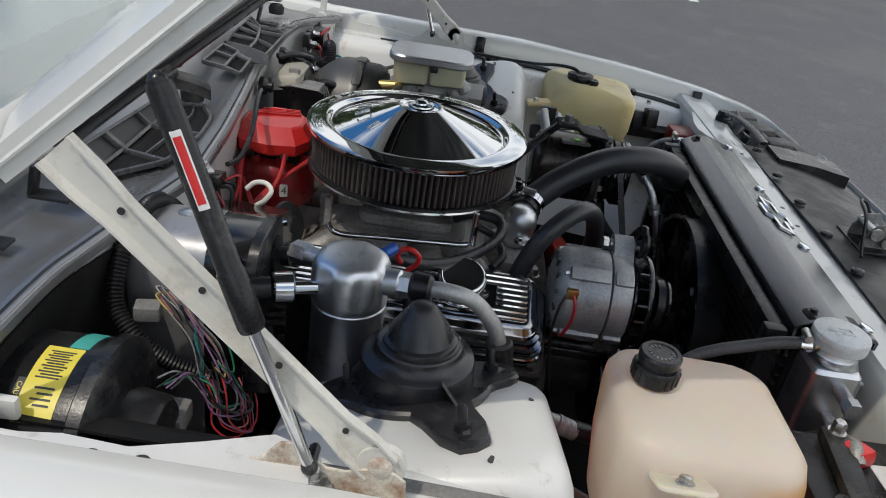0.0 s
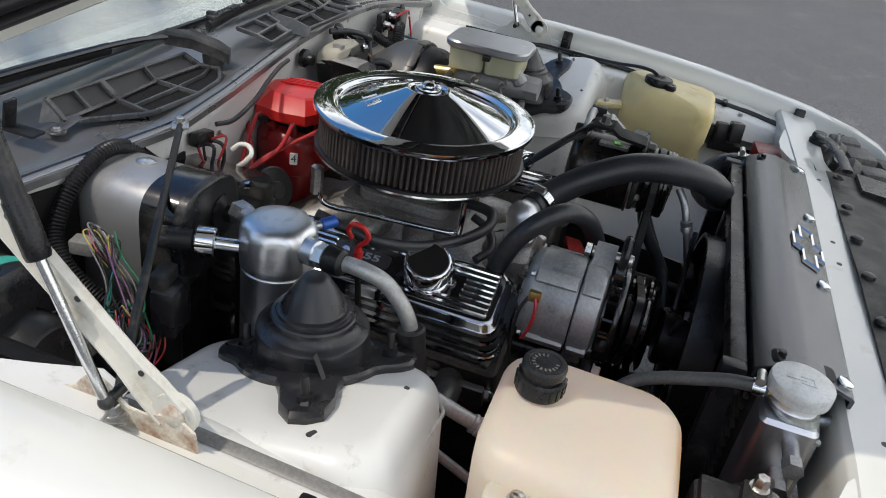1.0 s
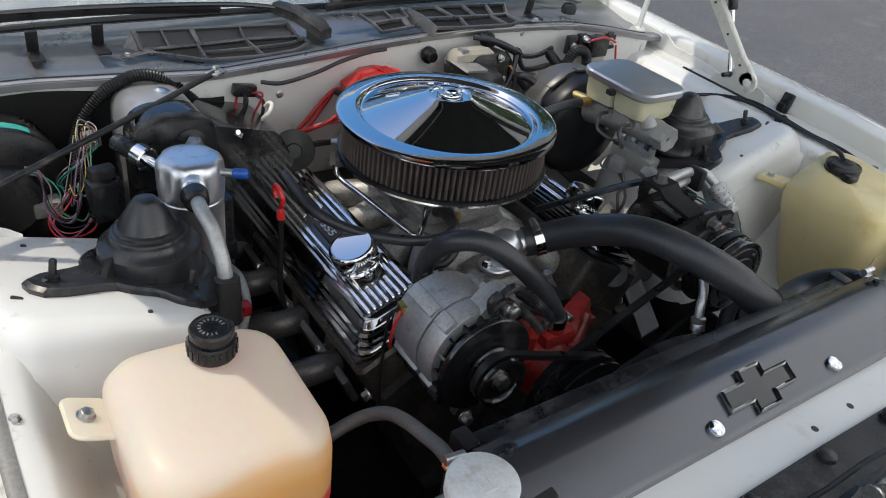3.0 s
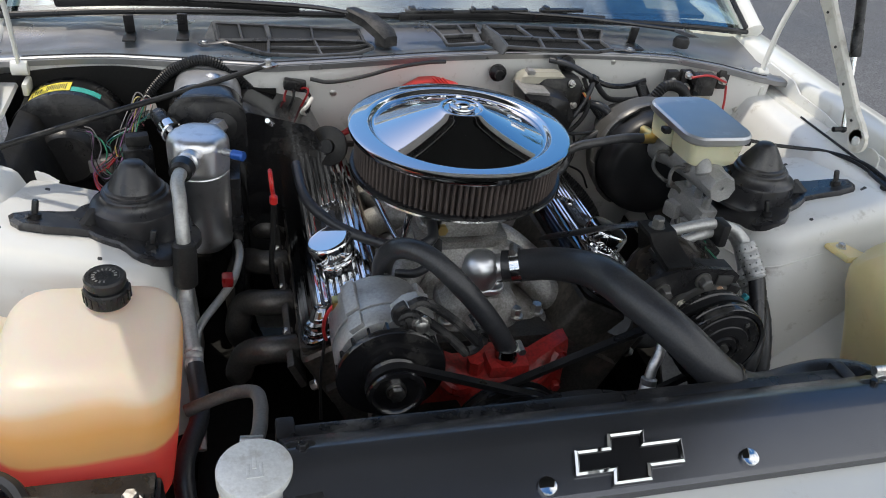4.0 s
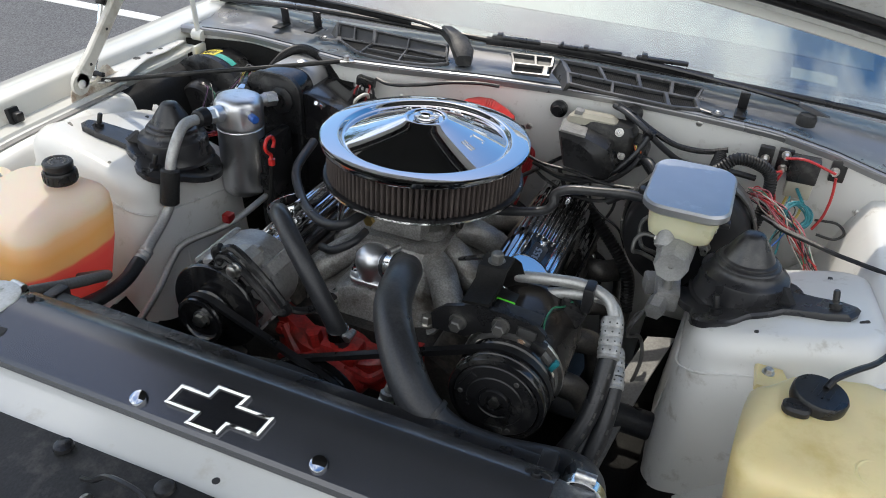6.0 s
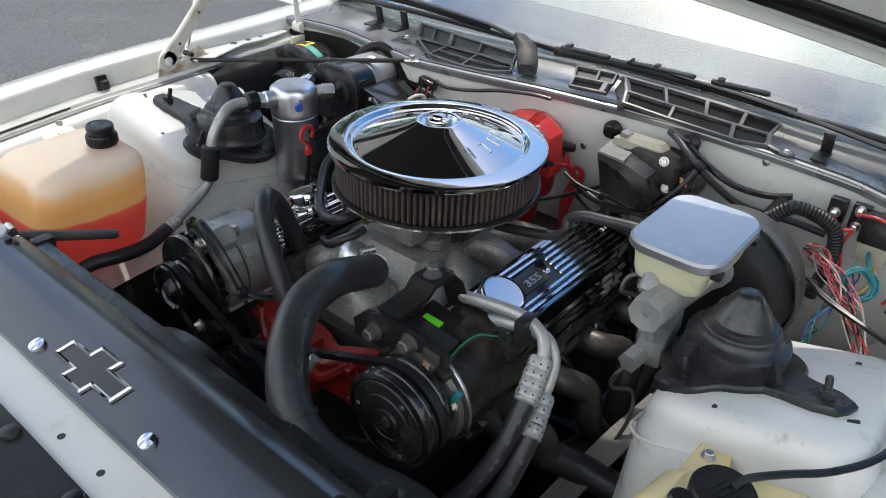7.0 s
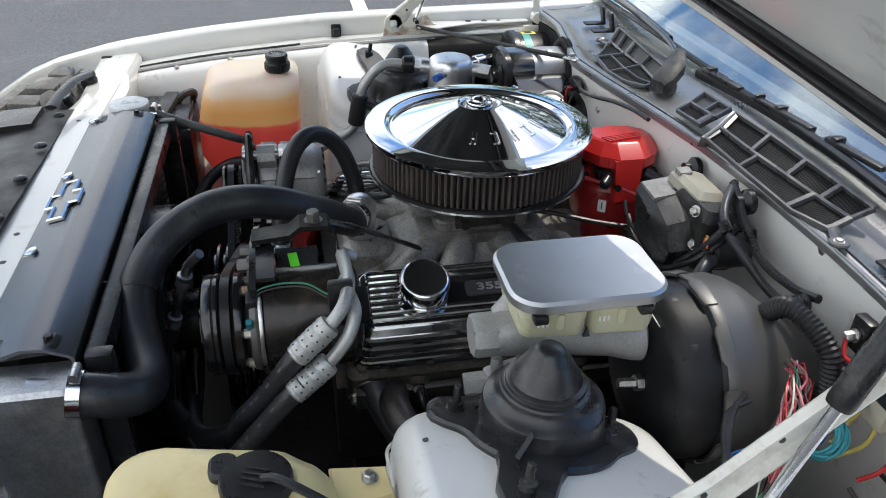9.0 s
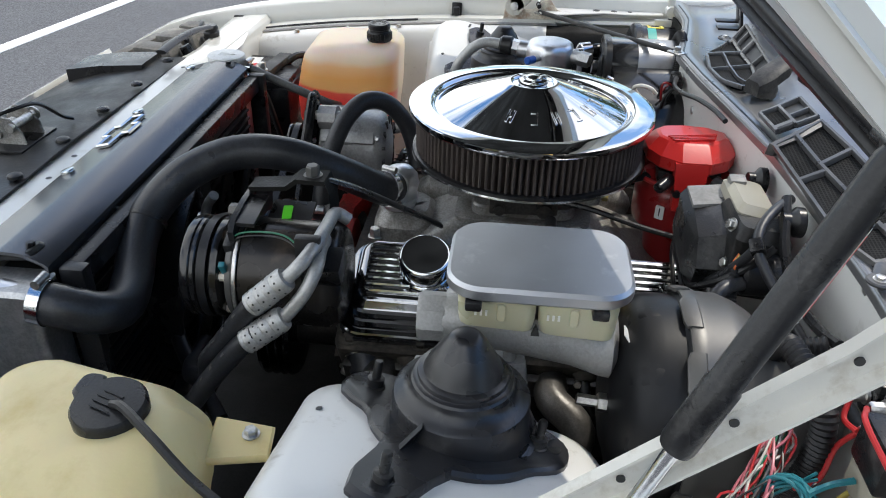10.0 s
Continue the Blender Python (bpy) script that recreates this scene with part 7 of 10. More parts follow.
        part("coiled_pipe", bm, M_SHELL, pv)


master_cylinder()


def hvac_box():
    t = thing("heater_box", (-0.36, 0.20, 0.58), "black heater box with a silvery vaulted top on the firewall", "heater box")
    cx, zc = -0.394, 0.858

    def vault(y, r, drop=0.0, foot=0.60):
        """Section of the barrel top: a half round on straight flanks."""
        pts = [(cx + r, foot)]
        for k in range(17):
            a = math.pi * k / 16
            pts.append((cx + r * math.copysign(abs(math.cos(a)) ** 0.66, math.cos(a)), zc - drop + r * 0.98 * math.sin(a) ** 0.66))
        return [(x, y, z) for x, z in pts + [(cx - r, foot)]]
    bm = B()
    rings(bm, [vault(0.298, 0.044, 0.006), vault(0.292, 0.054, 0.001), vault(0.282, 0.0585), vault(0.196, 0.060)])
    part("silver_cover", bm, M_SILVER, t, "weathered silvery sheet cover", smooth=50)
    bm = B()
    rings(bm, [vault(0.198, 0.0608), vault(0.152, 0.0608), vault(0.146, 0.0595), vault(0.144, 0.056)])
    upper = part("upper_case", bm, M_GLOSS, t, "black plastic vaulted case", smooth=40)
    bm = B()
    rings(bm, [vault(0.150, 0.0640, 0.0, 0.80), vault(0.139, 0.0640, 0.0, 0.80), vault(0.137, 0.0615, 0.0, 0.80)])
    part("end_flange", bm, M_PLASTIC, upper, "black round end flange")
    bm = B()
    rings(bm, [[(x, y, z) for x, z in ((-0.446, 0.50), (-0.446, 0.80), (-0.43, 0.83), (-0.345, 0.884), (-0.325, 0.885), (-0.232, 0.862), (-0.218, 0.850), (-0.186, 0.785), (-0.180, 0.50))] for y in (0.292, 0.160, 0.152)])
    part("lower_case", bm, M_GLOSS, t, "gloss black plastic case", smooth=30)
    bm = B()
    lathe(bm, [(0, 0), (0.013, 0), (0.013, 0.002), (0.009, 0.003), (0.006, 0.005), (0, 0.005)], (cx + 0.012, 0.238, zc + 0.0565), (0.15, 0, 1), 20)
    part("plug", bm, M_STEEL, t)
    bm = B()
    lathe(bm, [(0, 0), (0.026, 0), (0.026, 0.010), (0.012, 0.014), (0.012, 0.024), (0, 0.024)], (-0.372, 0.142, 0.868), (0, -1, 0.1), 24)
    part("evaporator_flange", bm, M_RUBBER, t)
    bm = B()
    box(bm, (-0.292, 0.150, 0.868), (0.016, 0.005, 0.010), 0.002, (0, 35, 0))
    cyl(bm, (-0.296, 0.150, 0.872), (-0.296, 0.140, 0.876), 0.004, seg=10)
    part("case_clip", bm, M_CHROME_WORN, t)


hvac_box()


def blower():
    c = (-0.626, 0.035, 0.788)
    t = thing("blower_motor", (c[0], 0.235, 0.75), "black drum shaped blower motor with a yellow caution label", "blower motor")
    bm = B()
    lathe(bm, [(0, 0.295), (0.060, 0.295), (0.088, 0.288), (0.094, 0.278), (0.095, 0.205), (0.100, 0.202), (0.100, 0.190), (0.095, 0.187), (0.084, 0.182), (0.052, 0.180), (0.047, 0.150), (0.042, 0.145), (0, 0.145)], c, (0, 1, 0), 48)
    part("drum", bm, M_PLASTIC, t, "black steel drum")
    # printed labels wrapped round the drum
    def wrap(name, a0, a1, y0, y1, r, material, parent, label=""):
        bm = B()
        loops = []
        for k in range(9):
            a = radians(a0 + (a1 - a0) * k / 8)
            loops.append([(c[0] + q * math.cos(a), y, c[2] + q * math.sin(a)) for q, y in ((r - 0.0008, y0), (r, y0), (r, y1), (r - 0.0008, y1))])
        rings(bm, loops)
        return part(name, bm, material, parent, label)
    yellow = wrap("label", 86, 135, 0.252, 0.286, 0.0956, M_LABEL_YELLOW, t, "yellow caution label")
    wrap("label", 56, 85, 0.250, 0.268, 0.0956, M_LABEL_TEAL, t, "teal label")
    wrap("label_heading", 111, 133, 0.286, 0.293, 0.0958, M_INK, yellow, "black heading strip")
    for k in range(11):
        wrap("printed_line", 90 + 1.9 * k, 90.9 + 1.9 * k, 0.257 + 0.002 * (k % 3), 0.280 - 0.003 * (k % 2), 0.0959, M_INK, yellow)
    for k in range(4):
        wrap("printed_line", 115 + 3.2 * k, 116.2 + 3.2 * k, 0.258, 0.276 - 0.004 * (k % 2), 0.0959, M_INK, yellow)
    heading = bpy.data.curves.new("heading", "FONT")
    heading.body, heading.size, heading.align_x, heading.align_y = "CAUTION", 0.0062, "CENTER", "CENTER"
    ob = new("heading", heading)
    me = bpy.data.meshes.new_from_object(ob.evaluated_get(bpy.context.evaluated_depsgraph_get()))
    bpy.data.objects.remove(ob)
    # bend the flat letters round the drum
    for v in me.vertices:
        a = radians(122) + v.co.x / 0.0958
        v.co = V(c[0] + 0.0962 * math.cos(a), 0.2895 - v.co.y, c[2] + 0.0962 * math.sin(a))
    me.materials.clear()
    me.materials.append(M_LABEL_YELLOW)
    ob = new("heading", me)
    ob.parent, ob.matrix_parent_inverse = yellow, Matrix()
    bm = B()
    box(bm, (-0.575, 0.190, 0.775), (0.04, 0.03, 0.025), 0.005)
    part("connector", bm, M_GREY_PLASTIC, t)
    t = thing("harness_plug", (-0.492, 0.247, 0.835), "pale grey harness plug beside the heater box", "connector")
    bm = B()
    box(bm, (-0.492, 0.247, 0.846), (0.022, 0.028, 0.018), 0.003, (0, 0, 12))
    part("plug", bm, M_GREY_PLASTIC, t)
    t = thing("blower_relay", (-0.505, 0.120, 0.775), "black relay box in front of the heater box", "relay")
    bm = B()
    box(bm, (-0.505, 0.120, 0.812), (0.046, 0.030, 0.062), 0.005, (0, 0, 10))
    part("relay", bm, M_PLASTIC, t)
    bm = B()
    box(bm, (-0.505, 0.128, 0.850), (0.036, 0.020, 0.020), 0.004, (0, 0, 10))
    part("relay_plug", bm, M_DULL, t)


blower()


def accumulator():
    cx, cy = -0.405, 0.038
    t = thing("accumulator", (cx, cy, 0.70), "polished aluminium air conditioning accumulator can with fittings", "accumulator")
    bm = B()
    lathe(bm, [(0, 0.704), (0.036, 0.704), (0.043, 0.711), (0.0445, 0.72), (0.0445, 0.842), (0.0455, 0.8435), (0.0445, 0.845), (0, 0.845)], (cx, cy, 0), seg=48)
    can = part("can", bm, M_ALU_SATIN, t, "satin aluminium can")
    bm = B()
    loops = []
    for z, r, flat in ((0.8455, 0.0440, 0.0), (0.848, 0.0458, 0.0), (0.856, 0.0462, 0.3), (0.868, 0.0468, 1.0), (0.888, 0.0468, 1.0), (0.895, 0.0458, 0.9), (0.9005, 0.0430, 0.7), (0.9040, 0.0385, 0.4), (0.9058, 0.0320, 0.2), (0.9066, 0.0200, 0.0)):
        loops.append([(cx + q * math.cos(a), cy + q * math.sin(a), z) for a in (2 * math.pi * k / 60 for k in range(60)) for q in [r * (1 - 0.085 * flat * max(0.0, math.cos(6 * (a - 0.42))) ** 0.7)]])
    rings(bm, loops)
    part("head", bm, M_ALU_SATIN, can, "polished aluminium head with flats", smooth=60)
    bm = B()
    cyl(bm, (cx - 0.01, cy - 0.04, 0.882), (cx - 0.015, cy - 0.062, 0.884), 0.0165, seg=24, bev=0.003)
    cyl(bm, (cx - 0.015, cy - 0.060, 0.884), (cx - 0.019, cy - 0.074, 0.886), 0.0155, seg=6)
    part("outlet_fitting", bm, M_ALU_SATIN, t)
    bm = B()
    cyl(bm, (cx - 0.019, cy - 0.072, 0.886), (cx - 0.023, cy - 0.098, 0.888), 0.0185, 0.0165, seg=20, bev=0.004)
    part("rubber_sleeve", bm, M_RUBBER, t)
    bm = B()
    cyl(bm, (cx + 0.015, cy + 0.04, 0.882), (cx + 0.025, cy + 0.062, 0.882), 0.0125, seg=20)
    cyl(bm, (cx + 0.022, cy + 0.055, 0.882), (cx + 0.032, cy + 0.075, 0.880), 0.0145, seg=6)
    part("inlet_fitting", bm, M_ALU, t)
    bm = B()
    cyl(bm, (cx - 0.03, cy + 0.035, 0.872), (cx - 0.043, cy + 0.065, 0.874), 0.0085, seg=12)
    cyl(bm, (cx - 0.040, cy + 0.060, 0.874), (cx - 0.049, cy + 0.082, 0.875), 0.0185, seg=28, bev=0.002)
    part("pressure_switch", bm, M_CHROME, t, "chrome knurled switch collar")
    bm = B()
    cyl(bm, (cx - 0.049, cy + 0.082, 0.875), (cx - 0.068, cy + 0.128, 0.877), 0.0135, seg=16, bev=0.003)
    part("switch_connector", bm, M_PLASTIC, t)
    bm = B()
    cyl(bm, (cx + 0.036, cy - 0.02, 0.882), (cx + 0.052, cy - 0.032, 0.883), 0.006, seg=10)
    part("service_port", bm, M_ALU, t)
    bm = B()
    cyl(bm, (cx + 0.050, cy - 0.031, 0.883), (cx + 0.068, cy - 0.044, 0.885), 0.0078, seg=12, bev=0.002)
    part("port_cap", bm, M_BLUE, t, "dark blue port cap")
    # outlet pipe down past the tower
    bm = B()
    tube(bm, [(cx - 0.02, cy - 0.085, 0.887), (-0.430, -0.085, 0.889), (-0.427, -0.112, 0.878), (-0.425, -0.138, 0.848), (-0.425, -0.150, 0.815), (-0.426, -0.158, 0.77), (-0.427, -0.175, 0.745), (-0.422, -0.215, 0.725), (-0.416, -0.255, 0.708)], 0.0098, 14)
    pipe = part("outlet_pipe", bm, M_PIPE, t, "bent aluminium pipe")
    bm = B()
    cyl(bm, (-0.424, -0.148, 0.828), (-0.426, -0.160, 0.762), 0.0168, seg=20, bev=0.003)
    part("foam_sleeve", bm, M_DULL, pipe, "black foam sleeve")
    bm = B()
    lathe(bm, [(0.009, 0), (0.0128, 0.002), (0.0128, 0.006), (0.0115, 0.008), (0.0128, 0.010), (0.0128, 0.016), (0.0115, 0.018), (0.0128, 0.020), (0.0128, 0.030), (0.010, 0.032)], (-0.418, -0.240, 0.713), (0.05, -0.85, -0.35), 16)
    part("crimp", bm, M_PIPE, pipe, "crimped aluminium ferrule")
    bm = B()
    tube(bm, [(-0.416, -0.265, 0.704), (-0.410, -0.31, 0.692), (-0.410, -0.36, 0.692), (-0.425, -0.42, 0.69), (-0.42, -0.47, 0.66), (-0.40, -0.50, 0.62)], 0.0125, 12)
    part("hose", bm, M_HOSE, t)
    bm = B()
    tube(bm, [(-0.360, 0.06, 0.70), (-0.352, 0.0, 0.705), (-0.362, -0.055, 0.694), (-0.382, -0.09, 0.684), (-0.414, -0.15, 0.676), (-0.420, -0.185, 0.655), (-0.414, -0.24, 0.620), (-0.414, -0.31, 0.585)], 0.0065, 10)
    part("liquid_line", bm, M_PIPE, t)
    bm = B()
    box(bm, (-0.372, -0.070, 0.702), (0.018, 0.020, 0.018), 0.004)
    part("line_cap", bm, M_RED_DARK, t, "small dark red cap")
    bm = B()
    box(bm, (cx + 0.01, cy - 0.0, 0.74), (0.105, 0.02, 0.03), 0.004)
    box(bm, (cx + 0.05, cy + 0.04, 0.70), (0.02, 0.09, 0.25), 0.004)
    part("bracket", bm, M_PLASTIC, t)


accumulator()


def dipsticks():
    t = thing("transmission_dipstick", (-0.227, 0.210, 0.721), "transmission dipstick with a white loop handle", "dipstick")
    bm = B()
    tube(bm, [(-0.227, 0.208, 0.826), (-0.227, 0.208, 0.849), (-0.230, 0.200, 0.859), (-0.234, 0.188, 0.870), (-0.227, 0.180, 0.883), (-0.219, 0.190, 0.890), (-0.216, 0.206, 0.887), (-0.219, 0.217, 0.877)], 0.0036, 10)
    part("loop_handle", bm, M_ARM, t, "white painted loop")
    bm = B()
    lathe(bm, [(0, 0), (0.010, 0), (0.012, 0.006), (0.012, 0.018), (0.008, 0.022), (0, 0.022)], (-0.227, 0.208, 0.817), (0, 0, 1), 16)
    part("stopper", bm, M_GREY_PLASTIC, t)
    bm = B()
    tube(bm, [(-0.227, 0.208, 0.821), (-0.225, 0.210, 0.741), (-0.207, 0.240, 0.621), (-0.18, 0.27, 0.50)], 0.007, 10)
    part("tube", bm, M_IRON, t)
    t = thing("oil_dipstick", (-0.295, -0.02, 0.72), "engine oil dipstick with a red ring handle", "dipstick")
    bm = B()
    tube(bm, [(-0.296, -0.026, 0.822), (-0.297, -0.024, 0.832), (-0.298, -0.034, 0.842), (-0.299, -0.037, 0.854), (-0.300, -0.028, 0.864), (-0.300, -0.014, 0.864), (-0.299, -0.008, 0.853), (-0.298, -0.014, 0.842)], 0.0036, 8)
    part("ring_handle", bm, M_RED_CAP, t)
    bm = B()
    tube(bm, [(-0.296, -0.024, 0.815), (-0.298, -0.03, 0.76), (-0.30, -0.04, 0.68), (-0.26, -0.03, 0.55), (-0.20, 0.0, 0.46)], 0.0045, 8)
    part("tube", bm, M_DARK, t)
    bm = B()
    cyl(bm, (-0.296, -0.024, 0.812), (-0.296, -0.024, 0.824), 0.0065, seg=12)
    part("stopper", bm, M_RED_CAP, t)


dipsticks()


def vacuum_can():
    """Round diaphragm beside the distributor."""
    t = thing("vacuum_diaphragm", (-0.155, 0.17, 0.81), "round black vacuum diaphragm can", "vacuum diaphragm")
    bm = B()
    lathe(bm, [(0, 0), (0.012, 0.0), (0.014, 0.008), (0.034, 0.012), (0.036, 0.016), (0.034, 0.020), (0.02, 0.03), (0, 0.032)], (-0.196, 0.150, 0.820), (0.35, 0.85, -0.35), 30)
    part("can", bm, M_DULL, t)
    bm = B()
    tube(bm, [(-0.184, 0.178, 0.81), (-0.14, 0.20, 0.80), (-0.08, 0.23, 0.78), (-0.04, 0.235, 0.76)], 0.006, 8)
    part("stem", bm, M_IRON, t)


vacuum_can()


def relay_board():
    t = thing("relay_cluster", (0.63, 0.295, 0.85), "black relay with red and yellow wires on the firewall", "relay")
    bm = B()
    box(bm, (0.612, 0.285, 0.885), (0.050, 0.030, 0.045), 0.004)
    part("relay", bm, M_PLASTIC, t)
    bm = B()
    box(bm, (0.612, 0.285, 0.848), (0.044, 0.026, 0.032), 0.003)
    part("socket", bm, M_BEIGE, t, "tan plastic socket")
    for x, z in ((0.545, 0.888), (0.578, 0.902), (0.578, 0.876), (0.662, 0.890)):
        bm = B()
        hexbolt(bm, (x, 0.292, z), (0, -1, 0), 0.006, 0.012)
        part("terminal", bm, M_STEEL, t)
    for x, z in ((0.545, 0.888), (0.578, 0.889), (0.668, 0.890)):
        bm = B()
        box(bm, (x, 0.300, z), (0.026, 0.014, 0.042), 0.003)
        part("terminal_base", bm, M_PLASTIC, t)
    for col, pts in (("red", [(0.545, 0.280, 0.888), (0.56, 0.272, 0.874), (0.578, 0.276, 0.876)]), ("red", [(0.578, 0.276, 0.902), (0.61, 0.262, 0.912), (0.662, 0.275, 0.892)]), ("red", [(0.665, 0.275, 0.885), (0.668, 0.268, 0.85), (0.664, 0.26, 0.815), (0.652, 0.25, 0.79)]),
                     ("red", [(0.578, 0.276, 0.875), (0.572, 0.268, 0.85), (0.58, 0.26, 0.82), (0.575, 0.245, 0.80)]), ("yellow", [(0.60, 0.28, 0.835), (0.595, 0.272, 0.81), (0.60, 0.255, 0.79)]), ("yellow", [(0.622, 0.28, 0.835), (0.626, 0.27, 0.81), (0.615, 0.25, 0.785)]),
                     ("black", [(0.655, 0.27, 0.80), (0.69, 0.262, 0.806), (0.705, 0.25, 0.796), (0.69, 0.235, 0.788), (0.66, 0.235, 0.79)])):
        bm = B()
        tube(bm, pts, 0.0025, 8)
        part("wire", bm, WIRE[col], t)


relay_board()


def harness(name, label, seed, starts, ends, mids, cols, n, r=0.0022):
    """Loose wires between two clouds of places."""
    rng = random.Random(seed)
    t = thing(name, ends, label, "wiring")
    for k in range(n):
        jit = lambda q, a: tuple(c + rng.uniform(-a, a) for c in q)
        pts = [jit(starts, 0.008)] + [jit(q, 0.014) for q in mids] + [jit(ends, 0.014)]
        bm = B()
        tube(bm, pts, r * rng.uniform(0.8, 1.25), 6, 6)
        part("wire", bm, WIRE[cols[k % len(cols)]], t)
    return t



def wire_loops(name, label, seed, runs):
    """Hanging loops: each run is a line of places, its colours and the spread of its wires."""
    rng = random.Random(seed)
    t = thing(name, runs[0][0][-1], label, "wiring")
    for pts, cols, spread, r in runs:
        for col in cols:
            off = V(rng.uniform(-spread, spread), rng.uniform(-spread, spread), rng.uniform(-spread, spread))
            bm = B()
            tube(bm, [tuple(V(*q) + off + V(*(rng.uniform(-0.4, 0.4) * spread for _ in range(3)))) for q in pts], r * rng.uniform(0.85, 1.15), 6, 6)
            part("wire", bm, WIRE[col], t)


wire_loops("blower_wiring", "tangle of yellow, green and grey wires beside the heater box", 3, [
    ([(-0.506, 0.20, 0.845), (-0.512, 0.208, 0.868), (-0.505, 0.226, 0.882), (-0.494, 0.222, 0.874), (-0.498, 0.20, 0.855)], ["yellow", "pink", "grey", "white", "black", "black"], 0.007, 0.0010),
    ([(-0.488, 0.200, 0.866), (-0.496, 0.190, 0.862), (-0.523, 0.180, 0.845), (-0.545, 0.168, 0.836), (-0.556, 0.166, 0.826), (-0.552, 0.160, 0.818)], ["green", "teal", "black"], 0.006, 0.0010),
    ([(-0.502, 0.204, 0.872), (-0.514, 0.190, 0.855), (-0.521, 0.164, 0.830), (-0.530, 0.150, 0.806), (-0.540, 0.150, 0.804), (-0.541, 0.160, 0.816)], ["yellow", "green", "purple", "black", "grey", "black"], 0.009, 0.0010),
    ([(-0.516, 0.205, 0.868), (-0.530, 0.182, 0.842), (-0.540, 0.164, 0.815), (-0.552, 0.150, 0.795)], ["grey", "black", "purple", "black"], 0.009, 0.0010)])
wire_loops("blower_lead", "grey wires hanging in loops below the blower motor", 5, [
    ([(-0.600, 0.190, 0.832), (-0.579, 0.178, 0.832), (-0.572, 0.160, 0.815), (-0.575, 0.146, 0.790), (-0.561, 0.130, 0.780), (-0.541, 0.126, 0.785), (-0.530, 0.148, 0.802)], ["grey", "black", "purple", "black", "green"], 0.010, 0.0011)])
wire_loops("red_wire_loop", "loop of red and pink wires by the strut tower", 8, [
    ([(-0.542, 0.160, 0.812), (-0.558, 0.148, 0.798), (-0.576, 0.140, 0.785), (-0.572, 0.122, 0.770), (-0.556, 0.114, 0.765), (-0.534, 0.118, 0.770), (-0.520, 0.128, 0.780), (-0.514, 0.136, 0.792)], ["red", "pink", "red", "purple", "black", "red"], 0.008, 0.0010)])
harness("booster_wiring", "bundle of pink, green and white wires beside the brake booster", 11, (0.535, 0.235, 0.845), (0.658, 0.150, 0.765), [(0.555, 0.225, 0.840), (0.59, 0.205, 0.825), (0.625, 0.180, 0.805)], ["pink", "white", "red", "green", "pink", "black", "black", "grey", "white", "red"], 26, 0.0011)
harness("blue_wires", "loose blue wires beside the booster", 17, (0.60, 0.24, 0.84), (0.585, 0.14, 0.74), [(0.605, 0.215, 0.815), (0.595, 0.18, 0.785), (0.59, 0.15, 0.76)], ["teal", "blue", "black"], 4, 0.0012)


def wire_coil():
    t = thing("teal_wire_coil", (0.655, 0.20, 0.80), "small coil of teal wire hanging by the firewall", "wire coil")
    rng = random.Random(4)
    for k in range(9):
        bm = B()
        r = 0.0215 + rng.uniform(-0.003, 0.0025)
        c = V(0.618 + rng.uniform(-0.003, 0.003), 0.218 + rng.uniform(-0.006, 0.006), 0.826)
        tilt = rng.uniform(-6, 6)
        pts = [c + Euler((radians(50 + tilt), radians(tilt), radians(25))).to_matrix() @ V(r * math.cos(a), r * math.sin(a), 0.004 * math.sin(2 * a + k)) for a in (2 * math.pi * i / 18 for i in range(19))]
        sweep(bm, pts, 0.0018, 8)
        part("turn", bm, WIRE["teal"], t)
    bm = B()
    tube(bm, [(0.622, 0.232, 0.845), (0.615, 0.25, 0.85), (0.61, 0.27, 0.852)], 0.003, 6)
    part("tail", bm, WIRE["teal"], t)


wire_coil()


